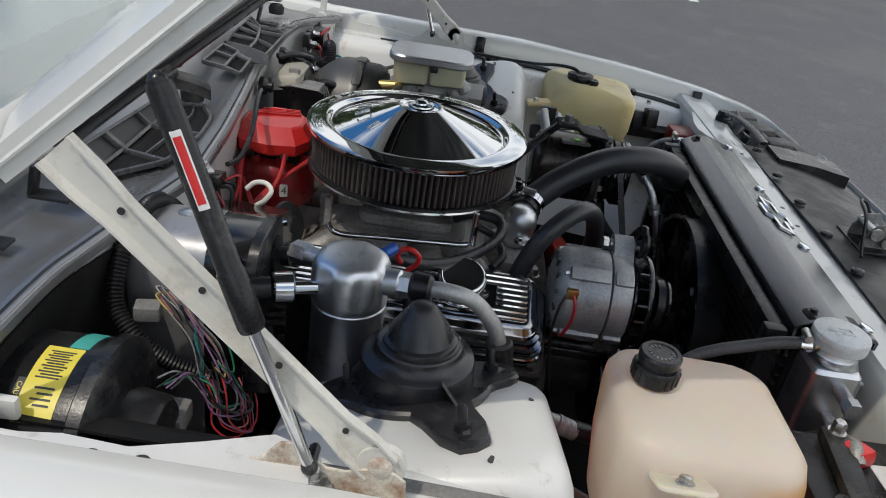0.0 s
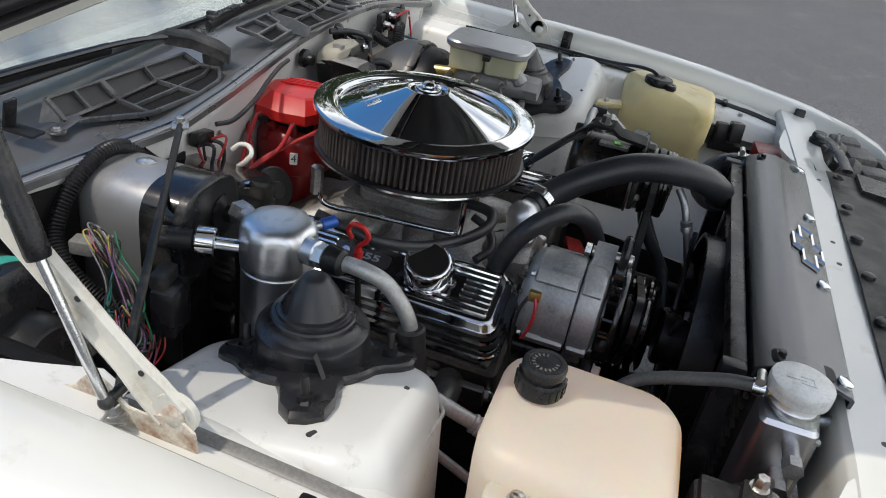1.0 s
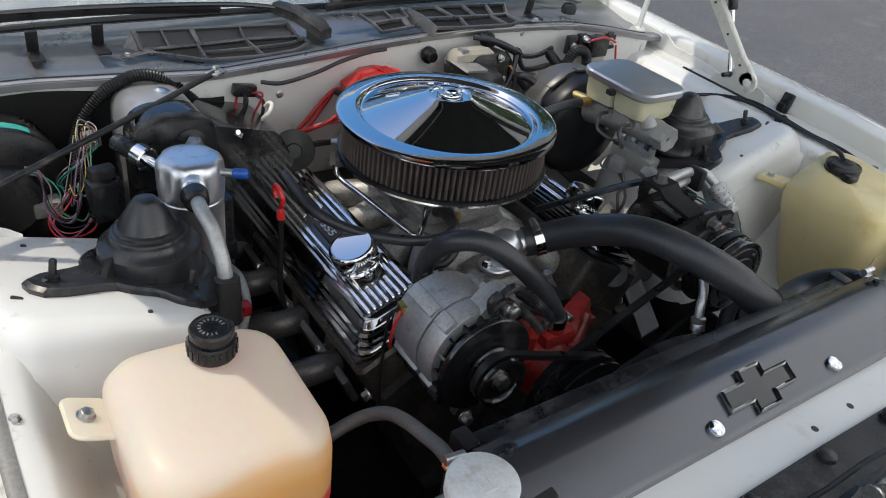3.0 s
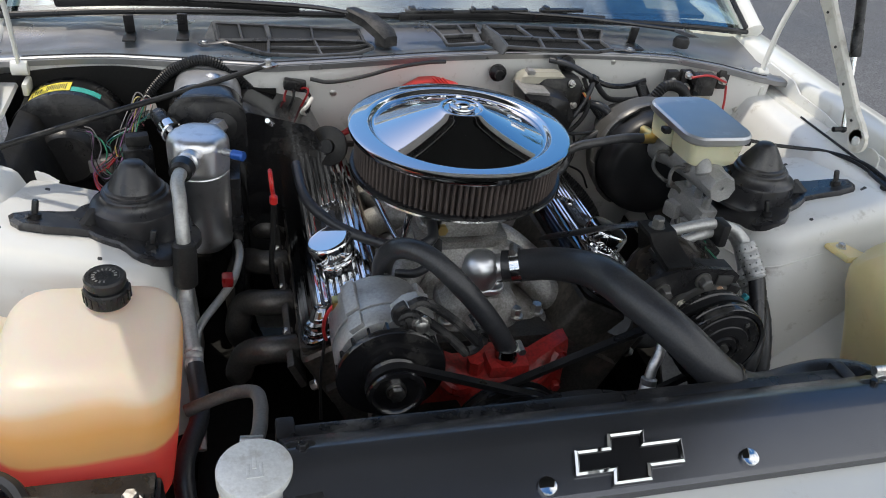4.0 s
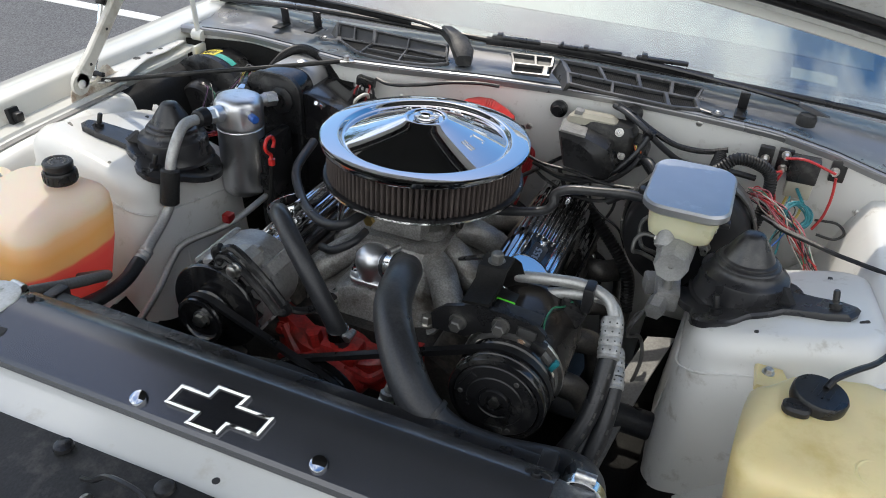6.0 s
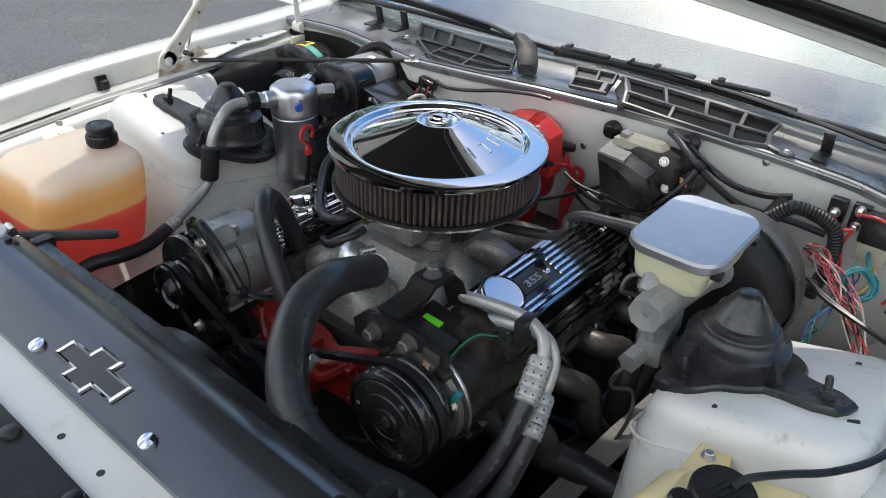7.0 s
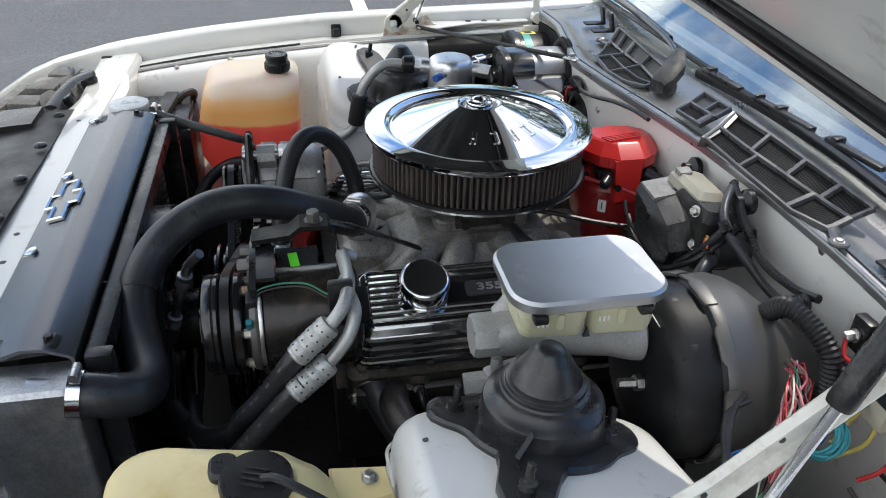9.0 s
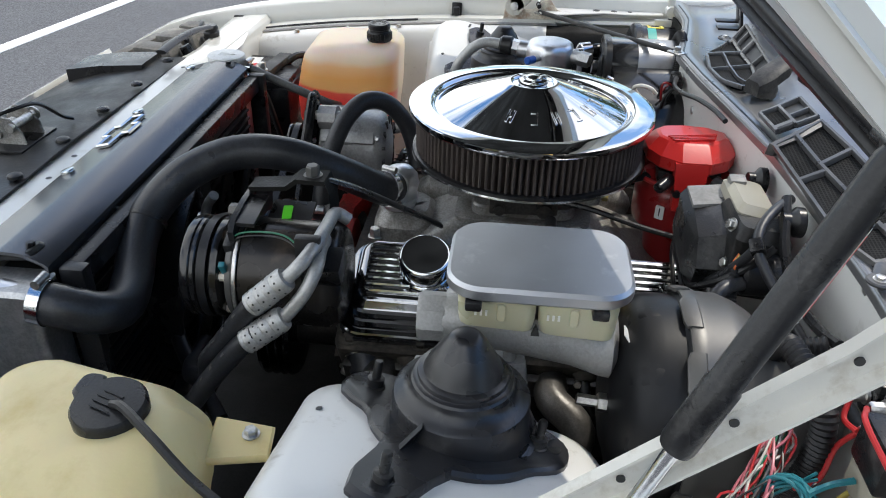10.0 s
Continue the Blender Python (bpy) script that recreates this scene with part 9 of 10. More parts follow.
grille_row(ga, lambda u, v: along(FRONT_A, u) + (along(MID_A, u) - along(FRONT_A, u)) * v, ((0, 0, 1, 0.0026), (0.48, 0.33, 1, 0.0018)), ((0.02, 0, 1, 0.0053), (0.335, 0, 1, 0.0033), (0.67, 0, 1, 0.0024), (1.0, 0, 1, 0.0030)), M_MESH, 0.0028)
bm = B()
rings(bm, [[(-0.398, 0.384, 0.934), (-0.380, 0.367, 0.934), (-0.379, 0.372, 0.943), (-0.383, 0.387, 0.962)], [(-0.372, 0.388, 0.936), (-0.370, 0.368, 0.934), (-0.370, 0.374, 0.944), (-0.374, 0.388, 0.962)]])
part("end_wall", bm, M_GRILLE, ga)
ear(ga, (-0.398, 0.358, 0.930), (-0.362, 0.360, 0.934))

# driver grille: a small low box by the wiper, then the raised part
gc = thing("cowl_grille", (0.08, 0.335, 0.94), "small dark grey cowl air grille beside the wiper", "cowl grille", "cowl grilles")
FRONT_C, MID_C, TOP_C = [(0, (0.052, 0.308, 0.952)), (1, (0.126, 0.310, 0.957))], [(0, (0.046, 0.332, 0.961)), (1, (0.123, 0.332, 0.967))], [(0, (0.031, 0.362, 0.970)), (1, (0.118, 0.357, 0.977))]
grille_row(gc, lambda u, v: along(FRONT_C, u) + (along(MID_C, u) - along(FRONT_C, u)) * v, ((0, 0, 1, 0.0026), (1, 0, 1, 0.0026)), ((0, 0, 1, 0.0030), (0.86, 0, 1, 0.0066)), M_MESH, 0.003)
grille_row(gc, lambda u, v: along(MID_C, u) + (along(TOP_C, u) - along(MID_C, u)) * v, ((1, 0, 1, 0.0023),), ((0, 0, 1, 0.0026), (0.58, 0, 1, 0.0030), (1, 0, 1, 0.0030)), M_INK, 0.004)

gb = thing("cowl_grille", (0.29, 0.345, 0.94), "dark grey raised cowl air grille with mesh cells", "cowl grille", "cowl grilles")
TOP_B = [(0, (0.134, 0.356, 0.977)), (0.3, (0.212, 0.370, 0.972)), (0.7, (0.322, 0.382, 0.965)), (1, (0.407, 0.391, 0.960))]
MID_B = [(0, (0.158, 0.322, 0.966)), (0.3, (0.236, 0.330, 0.961)), (0.7, (0.330, 0.352, 0.951)), (1, (0.400, 0.369, 0.945))]
FRONT_B = [(0, (0.168, 0.296, 0.955)), (0.35, (0.253, 0.304, 0.948)), (0.8, (0.368, 0.310, 0.943)), (1, (0.412, 0.332, 0.940))]
grille_row(gb, lambda u, v: along(MID_B, u) + (along(TOP_B, u) - along(MID_B, u)) * v, ((0, 0, 1, 0.0030), (1, 0, 1, 0.0023)), ((0.0, 0, 1, 0.0036), (0.285, 0, 1, 0.0036), (0.56, 0, 1, 0.0043), (0.80, 0, 1, 0.0043), (1.0, 0, 1, 0.0030)), M_MESH, 0.005)
grille_row(gb, lambda u, v: along(FRONT_B, u) + (along(MID_B, u) - along(FRONT_B, u)) * v, ((0, 0, 1, 0.0026),), ((0, 0, 1, 0.0033), (0.34, 0, 1, 0.0033), (0.76, 0, 1, 0.0046), (1, 0, 1, 0.0046)), M_MESH, 0.0035)
bm = B()
rings(bm, [[(0.120, 0.352, 0.950), (0.134, 0.352, 0.980), (0.140, 0.362, 0.978), (0.130, 0.362, 0.950)], [(0.146, 0.318, 0.946), (0.156, 0.318, 0.968), (0.164, 0.328, 0.967), (0.152, 0.328, 0.946)], [(0.160, 0.290, 0.940), (0.166, 0.290, 0.957), (0.174, 0.298, 0.956), (0.166, 0.298, 0.940)]])
part("end_wall", bm, M_GRILLE, gb)
ear(gb, (0.446, 0.322, 0.943), (0.408, 0.340, 0.942))


def wipers():
    t = unit("wiper", (-0.06, 0.36, 0.95), "black wiper with its blade parked at the glass", body)
    bm = B()
    lathe(bm, [(0, 0), (0.017, 0), (0.018, 0.012), (0.014, 0.020), (0, 0.022)], (-0.066, 0.345, 0.938), (0, 0, 1), 20)
    rings(bm, [[(x + a, y + b, z + c) for a, b, c in ((-w, -w * 0.5, -0.010), (w, w * 0.5, -0.010), (w, w * 0.5, 0.006), (w * 0.7, w * 0.35, 0.010), (-w * 0.7, -w * 0.35, 0.010), (-w, -w * 0.5, 0.006))] for x, y, z, w in ((-0.056, 0.322, 0.952, 0.013), (-0.064, 0.338, 0.962, 0.018), (-0.088, 0.368, 0.976, 0.017), (-0.124, 0.392, 0.984, 0.011))])
    part("arm_head", bm, M_DULL, t)
    bm = B()
    tube(bm, [(-0.118, 0.384, 0.984), (-0.20, 0.400, 0.990), (-0.33, 0.412, 0.992), (-0.46, 0.425, 0.990), (-0.58, 0.440, 0.984)], 0.0045, 8)
    part("arm", bm, M_GLOSS, t)
    bm = B()
    tube(bm, [(-0.22, 0.418, 0.980), (-0.38, 0.428, 0.984), (-0.52, 0.440, 0.980), (-0.66, 0.460, 0.968)], 0.006, 8, 5, 1.6)
    part("blade", bm, M_RUBBER, t)
    t = unit("wiper", (0.55, 0.36, 0.94), "black wiper with its blade parked at the glass", body)
    bm = B()
    lathe(bm, [(0, 0), (0.017, 0), (0.018, 0.012), (0.014, 0.020), (0, 0.022)], (0.60, 0.385, 0.930), (0, 0, 1), 20)
    rings(bm, [[(x + a, y + b, z) for a, b in ((-w, -0.005), (w, -0.005), (w, 0.005), (-w, 0.005))] for x, y, z, w in ((0.625, 0.385, 0.952, 0.012), (0.59, 0.395, 0.960, 0.012), (0.55, 0.412, 0.964, 0.008))])
    part("arm_head", bm, M_DULL, t)
    bm = B()
    tube(bm, [(0.58, 0.395, 0.964), (0.46, 0.408, 0.972), (0.34, 0.408, 0.982), (0.20, 0.402, 0.990)], 0.0045, 8)
    part("arm", bm, M_GLOSS, t)
    bm = B()
    tube(bm, [(0.42, 0.415, 0.974), (0.28, 0.410, 0.980), (0.12, 0.397, 0.984), (-0.03, 0.378, 0.982)], 0.0055, 8, 5, 1.7)
    part("blade", bm, M_RUBBER, t)
    for x, w in ((0.03, 0.10), (0.14, 0.05), (0.20, 0.085), (0.32, 0.10)):
        bm = B()
        y = 0.384 + 0.10 * x
        box(bm, (x, y, 0.992), (w, 0.013, 0.008), 0.003, (0, 0, 6))
        box(bm, (x - w * 0.35, y, 0.994), (w * 0.12, 0.018, 0.012), 0.003, (0, 0, 6))
        part("blade_bridge", bm, M_PLASTIC, t)
    # upright bump stops on the cowl
    for x, y, z in ((-0.435, 0.372, 0.935), (-0.53, 0.39, 0.925), (0.485, 0.375, 0.928)):
        t = thing("cowl_stop", (x, y, z), "black bent metal stop on the cowl", "cowl stop", "cowl stops")
        bm = B()
        box(bm, (x, y, z + 0.004), (0.022, 0.045, 0.004), 0.001)
        box(bm, (x, y + 0.018, z + 0.022), (0.018, 0.005, 0.038), 0.001, (12, 0, 0))
        part("stop", bm, M_PLASTIC, t)


wipers()


# ---- front end ----
def filler():
    t = thing("surge_tank", (-0.347, -0.60, 0.62), "aluminium coolant filler tank with a round cap", "filler tank")
    bm = B()
    rings(bm, [[(-0.344 + x, -0.592 + y, z) for x, y in rrect(w, h, r, 5)] for z, w, h, r in ((0.625, 0.062, 0.058, 0.008), (0.806, 0.062, 0.058, 0.008), (0.815, 0.058, 0.055, 0.010), (0.824, 0.050, 0.050, 0.020), (0.830, 0.048, 0.048, 0.022))])
    tank = part("tank", bm, M_TANK_METAL, t, "speckled scuffed aluminium tank", smooth=30)
    for px, py in ((-0.026, -0.026), (0.026, -0.026), (-0.026, 0.024)):
        bm = B()
        lathe(bm, [(0, 0), (0.005, 0), (0.004, 0.003), (0, 0.0036)], (-0.344 + px, -0.592 + py, 0.808), (px * 8, py * 8, 1), 12)
        part("weld_bead", bm, M_TANK_METAL, tank)
    bm = B()
    lathe(bm, [(0, 0.826), (0.027, 0.826), (0.0275, 0.832), (0.026, 0.834), (0.026, 0.846), (0, 0.846)], (-0.342, -0.586, 0), seg=32)
    part("neck", bm, M_ALU_SATIN, t)
    bm = B()
    lathe(bm, [(0.0, 0.8445), (0.033, 0.8445), (0.0352, 0.846), (0.0358, 0.849), (0.0352, 0.852), (0.0358, 0.854), (0.0358, 0.861), (0.0350, 0.8634), (0.0335, 0.8642), (0.0, 0.8646)], (-0.342, -0.586, 0), seg=48)
    cap = part("cap", bm, M_CAP, t, "round dull pale metal cap")
    for dx, dy, w, h in ((0.0, 0.008, 0.004, 0.022), (-0.006, -0.004, 0.003, 0.014), (0.006, -0.004, 0.003, 0.014), (0.0, -0.012, 0.016, 0.003)):
        bm = B()
        box(bm, (-0.342 + dx, -0.586 + dy, 0.8648), (w, h, 0.0014), 0.0004)
        part("cap_mark", bm, M_CAP, cap)
    for z, l in ((0.800, 0.03), (0.755, 0.022)):
        bm = B()
        cyl(bm, (-0.375, -0.592, z), (-0.378 - l, -0.592, z), 0.0095, seg=16)
        cyl(bm, (-0.378 - l, -0.592, z), (-0.393 - l, -0.592, z), 0.012, seg=6)
        part("bung", bm, M_ALU, t)
    bm = B()
    cyl(bm, (-0.344, -0.566, 0.841), (-0.343, -0.540, 0.838), 0.006, seg=12)
    part("nipple", bm, M_BRASS, t)
    bm = B()
    tube(bm, [(-0.345, -0.556, 0.840), (-0.341, -0.535, 0.837), (-0.336, -0.510, 0.829), (-0.334, -0.483, 0.818), (-0.333, -0.444, 0.803), (-0.338, -0.412, 0.788), (-0.356, -0.392, 0.772), (-0.385, -0.385, 0.757), (-0.420, -0.387, 0.743)], 0.0082, 12)
    part("overflow_hose", bm, M_GREY_HOSE, t, "grey overflow hose")
    hose_clamp("clamp", (-0.343, -0.545, 0.8385), (0.1, 1, -0.1), 0.009, t)
    bm = B()
    tube(bm, [(-0.318, -0.625, 0.80), (-0.312, -0.655, 0.80), (-0.31, -0.668, 0.78), (-0.312, -0.67, 0.70), (-0.315, -0.66, 0.63)], 0.008, 12)
    part("outlet_pipe", bm, M_ALU, t)


filler()


def cooling_fan():
    t = thing("cooling_fan", (XC, -0.50, 0.45), "black electric cooling fan in its shroud behind the radiator", "cooling fan")
    bm = B()
    lathe(bm, [(0.182, -0.532), (0.190, -0.532), (0.190, -0.485), (0.182, -0.485)], (XC, 0, 0.625), (0, 1, 0), 56)
    ring = part("shroud_ring", bm, M_PLASTIC, t)
    bm = B()
    lathe(bm, [(0, -0.455), (0.045, -0.455), (0.05, -0.46), (0.05, -0.50), (0.06, -0.51), (0, -0.51)], (XC, 0, 0.625), (0, 1, 0), 32)
    part("motor", bm, M_PLASTIC, t)
    for k in range(8):
        a = k * math.pi / 4
        bm = B()
        box(bm, (XC + 0.115 * math.cos(a), -0.505, 0.625 + 0.115 * math.sin(a)), (0.125, 0.006, 0.05), 0.002, (0, -math.degrees(a), 0))
        part("blade", bm, M_PLASTIC, t)
    for k in range(4):
        a = k * math.pi / 2 + 0.8
        bm = B()
        box(bm, (XC + 0.12 * math.cos(a), -0.475, 0.625 + 0.12 * math.sin(a)), (0.15, 0.008, 0.014), 0.002, (0, -math.degrees(a), 0))
        part("spoke", bm, M_PLASTIC, t)
    bm = B()
    for x in (-0.31, 0.375):
        box(bm, (x, -0.518, 0.62), (0.02, 0.03, 0.44), 0.004)
    box(bm, (XC, -0.524, 0.822), (0.69, 0.022, 0.03), 0.004)
    box(bm, (XC, -0.524, 0.415), (0.69, 0.022, 0.03), 0.004)
    part("shroud_frame", bm, M_PLASTIC, t)


cooling_fan()


def battery():
    t = thing("battery", (-0.530, -0.600, 0.57), "black car battery with red tape on its terminal", "battery")
    cx, cy, top = -0.530, -0.605, 0.775
    bm = B()
    box(bm, (cx, cy, top - 0.095), (0.185, 0.215, 0.17), 0.008)
    part("case", bm, M_PLASTIC, t)
    bm = B()
    box(bm, (cx, cy, top - 0.006), (0.175, 0.205, 0.016), 0.004)
    lid = part("lid", bm, M_PLASTIC, t)
    bm = B()
    box(bm, (cx - 0.01, cy - 0.035, top + 0.0025), (0.11, 0.09, 0.0012), 0, (0, 0, 4))
    lab = part("top_label", bm, M_LABEL_WHITE, lid, "white and yellow printed label")
    bm = B()
    box(bm, (cx + 0.015, cy - 0.055, top + 0.0035), (0.05, 0.03, 0.0012), 0, (0, 0, 4))
    part("label_field", bm, M_LABEL_YELLOW, lab)
    for k in range(5):
        bm = B()
        box(bm, (cx - 0.035, cy - 0.068 + 0.014 * k, top + 0.0036), (0.04, 0.006, 0.0008), 0, (0, 0, 4))
        part("printed_line", bm, M_INK, lab)
    bm = B()
    box(bm, (cx + 0.01, cy + 0.055, top + 0.012), (0.14, 0.03, 0.016), 0.004, (0, 0, -6))
    part("hold_down", bm, M_DULL, t, "black hold-down strap")
    bm = B()
    hexbolt(bm, (cx + 0.07, cy + 0.048, top + 0.020), (0, 0, 1), 0.008, 0.014)
    part("hold_down_nut", bm, M_STEEL, t)
    bm = B()
    box(bm, (-0.482, -0.575, top + 0.012), (0.034, 0.030, 0.022), 0.008, (0, 10, 25))
    part("terminal_tape", bm, M_LABEL_RED, t, "red tape round the terminal")
    bm = B()
    tube(bm, [(-0.500, -0.570, top + 0.010), (-0.488, -0.570, top + 0.018), (-0.472, -0.576, top + 0.014), (-0.452, -0.575, top + 0.004)], 0.009, 10)
    part("terminal_clamp", bm, M_CAST, t)
    bm = B()
    hexbolt(bm, (-0.462, -0.560, top + 0.012), (0.5, 0.3, 1), 0.007, 0.012)
    part("terminal_bolt", bm, M_STEEL, t)
    bm = B()
    tube(bm, [(-0.455, -0.575, top + 0.006), (-0.440, -0.565, top + 0.004), (-0.425, -0.540, top - 0.03), (-0.42, -0.52, top - 0.10), (-0.42, -0.50, 0.60)], 0.0065, 8)
    part("cable", bm, WIRE["black"], t)
    bm = B()
    tube(bm, [(-0.56, -0.535, top + 0.006), (-0.575, -0.515, top + 0.018), (-0.60, -0.50, top + 0.010), (-0.625, -0.52, top - 0.03), (-0.64, -0.56, top - 0.08)], 0.008, 8)
    part("cable", bm, WIRE["black"], t)
    bm = B()
    box(bm, (cx, cy, 0.585), (0.21, 0.24, 0.02), 0.004)
    part("tray", bm, M_DARK, t)


battery()


def red_box():
    t = thing("fuse_box", (0.62, -0.62, 0.70), "red plastic box with black relays near the headlight", "fuse box")
    bm = B()
    box(bm, (0.622, -0.622, 0.755), (0.075, 0.085, 0.085), 0.006, (0, 0, 6))
    body_ = part("box", bm, M_RED_DARK, t, "red ribbed box")
    for k in range(7):
        bm = B()
        box(bm, (0.585, -0.652 + 0.0105 * k, 0.755), (0.004, 0.004, 0.07))
        part("rib", bm, M_RED_DARK, body_)
    for k in range(3):
        bm = B()
        box(bm, (0.668 + 0.012 * k, -0.535 + 0.03 * k, 0.80 - 0.012 * k), (0.034, 0.028, 0.045), 0.004, (0, 10, 10))
        part("relay", bm, M_PLASTIC, t, "black relay")
    bm = B()
    box(bm, (0.69, -0.55, 0.76), (0.06, 0.13, 0.02), 0.003)
    box(bm, (0.64, -0.60, 0.705), (0.10, 0.13, 0.015), 0.003)
    part("tray", bm, M_DARK, t)


red_box()


def headlight(s):
    c = XC + s * 0.575
    t = thing("headlight_housing", (c, -0.83, 0.70), "dusty black headlight housing behind the fender corner", "headlight housing", "headlight housings")

    def at(dx, y, z):
        return (c + s * dx, y + 0.012, z + 0.016)
    bm = B()
    rings(bm, [[at(x * k, -0.835 + y * k + 0.16 * x, z + 0.05 * y) for x, y in rrect(0.26, 0.15, 0.02, 3)] for z, k in ((0.66, 0.9), (0.765, 1.0), (0.778, 0.95))])
    part("housing", bm, M_DUST, t, "dusty grey moulded housing")
    for dx, dy, w, h, z, hh in ((-0.055, 0.010, 0.055, 0.060, 0.790, 0.045), (0.030, 0.030, 0.075, 0.060, 0.797, 0.040), (0.085, 0.055, 0.05, 0.06, 0.800, 0.045), (-0.01, -0.045, 0.19, 0.028, 0.787, 0.022)):
        bm = B()
        box(bm, at(dx, -0.83 + dy, z), (w, h, hh), 0.008, (0, 0, s * 9))
        part("housing_block", bm, M_DUST, t)
    for dx, dy in ((-0.055, 0.048), (0.035, 0.066)):
        bm = B()
        lathe(bm, [(0, 0), (0.030, 0), (0.036, 0.008), (0.036, 0.024), (0.024, 0.032), (0.012, 0.034), (0.012, 0.044), (0, 0.044)], at(dx, -0.83 + dy, 0.784), (0, 0.85, 0.4), 24)
        part("bulb_cover", bm, M_DUST, t, "round dusty bulb cover")
        bm = B()
        box(bm, at(dx, -0.83 + dy + 0.042, 0.806), (0.026, 0.018, 0.020), 0.003, (25, 0, 0))
        part("bulb_plug", bm, M_PLASTIC, t)
    bm = B()
    rings(bm, [[at(-0.155 + a, y, z + b) for a, b in ((-0.045, -0.045), (0.045, -0.045), (0.045, 0.004), (-0.045, 0.004))] for y, z in ((-0.775, 0.812), (-0.86, 0.806), (-0.935, 0.794))])
    part("corner_bracket", bm, M_PLASTIC, t, "black corner bracket")
    bm = B()
    tube(bm, [at(-0.175, -0.742, 0.836), at(-0.11, -0.735, 0.842), at(-0.05, -0.722, 0.845), at(-0.005, -0.705, 0.842)], 0.012, 8, 5, 0.4)
    part("adjuster_bar", bm, M_PLASTIC, t)
    bm = B()
    tube(bm, [at(0.13, -0.80, 0.80), at(0.10, -0.765, 0.822), at(0.05, -0.755, 0.818), at(0.0, -0.765, 0.806)], 0.005, 8)
    part("bulb_wire", bm, M_RUBBER, t)


headlight(-1)
headlight(1)


def front_panel():
    t = thing("front_filler_panel", (XC, -0.85, 0.76), "dusty black plastic panel ahead of the radiator support", "filler panel")
    bm = B()

    def f(u, v):
        x = XC - 0.46 + 0.92 * u
        y = -0.706 - 0.249 * v
        return V(x, y, 0.8345 - 0.050 * v * v - 0.02 * abs(u - 0.5))
    sheet(bm, f, 24, 10, 0.004)
    panel = part("panel", bm, M_DULL, t, smooth=50)
    for dx in (-0.40, -0.26, -0.13, 0.0, 0.13, 0.26, 0.40):
        bm = B()
        lathe(bm, [(0, 0), (0.011, 0), (0.010, 0.004), (0.006, 0.006), (0, 0.006)], (XC + dx, -0.719, 0.8345), (0, 0, 1), 18)
        part("push_pin", bm, M_PLASTIC, panel, "black push pin")
    bm = B()
    rings(bm, [[(XC + 0.62 * (u - 0.5) * 2, -0.955 - 0.012 * math.cos((u - 0.5) * 3) - a, z) for u in [i / 20 for i in range(21)]] for a, z in ((0, 0.60), (0.0, 0.775), (0.004, 0.782), (0.02, 0.775), (0.024, 0.60))], False)
    part("nose_panel", bm, M_PAINT, t, "white painted nose panel")
    t = thing("hood_latch", (XC - 0.01, -0.80, 0.80), "dark steel hood latch with spring and release cable", "hood latch")
    bm = B()
    box(bm, (XC, -0.795, 0.832), (0.10, 0.075, 0.005), 0.002)
    base = part("base_plate", bm, M_PLASTIC, t)
    for dx in (-0.026, 0.022):
        bm = B()
        prism(bm, [(-0.030, 0.0), (0.030, 0.0), (0.028, 0.020), (0.012, 0.042), (-0.010, 0.046), (-0.026, 0.026)], -0.002, 0.002, Matrix.Translation((XC + dx, -0.795, 0.833)) @ Euler((radians(90), 0, radians(90))).to_matrix().to_4x4(), 0.0008)
        part("cheek", bm, M_CAST, t, "grey steel cheek plate")
    for y, z in ((-0.805, 0.850), (-0.782, 0.862)):
        bm = B()
        cyl(bm, (XC - 0.034, y, z), (XC + 0.030, y, z), 0.007, seg=14)
        lathe(bm, [(0, 0), (0.011, 0), (0.011, 0.003), (0, 0.003)], (XC - 0.035, y, z), (-1, 0, 0), 14)
        part("pin", bm, M_STEEL, t)
    bm = B()
    pts = [(XC - 0.018 + 0.034 * k / 48, -0.805 + 0.011 * math.cos(k * 0.82), 0.850 + 0.011 * math.sin(k * 0.82)) for k in range(49)]
    sweep(bm, pts, 0.0016, 6)
    part("spring", bm, M_STEEL, t)
    bm = B()
    tube(bm, [(XC + 0.03, -0.80, 0.862), (XC + 0.045, -0.79, 0.885), (XC + 0.03, -0.77, 0.893), (XC - 0.02, -0.76, 0.885), (XC - 0.06, -0.75, 0.850), (XC - 0.08, -0.745, 0.838)], 0.003, 6)
    part("cable", bm, M_RUBBER, t)


front_panel()

# bolts and bumpers on the radiator support
for x, y in ((-0.575, -0.705), (0.645, -0.700)):
    t = thing("hood_bumper", (x, y, 0.83), "black rubber hood bumper on the radiator support", "hood bumper", "hood bumpers")
    bm = B()
    lathe(bm, [(0, -0.004), (0.017, -0.004), (0.018, 0.004), (0.015, 0.008), (0.016, 0.014), (0.013, 0.02), (0, 0.02)], (x, y, 0.832), (0, 0, 1), 12)
    part("bumper", bm, M_RUBBER, t)
for x, y in ((0.067, -0.684), (0.143, -0.682), (0.42, -0.685), (-0.36, -0.685)):
    bm = B()
    lathe(bm, [(0, 0), (0.0045, 0), (0.0045, 0.0008), (0, 0.0008)], (x, y, 0.8262), (0, 0, 1), 12)
    part("support_hole", bm, M_INK, support_ob)


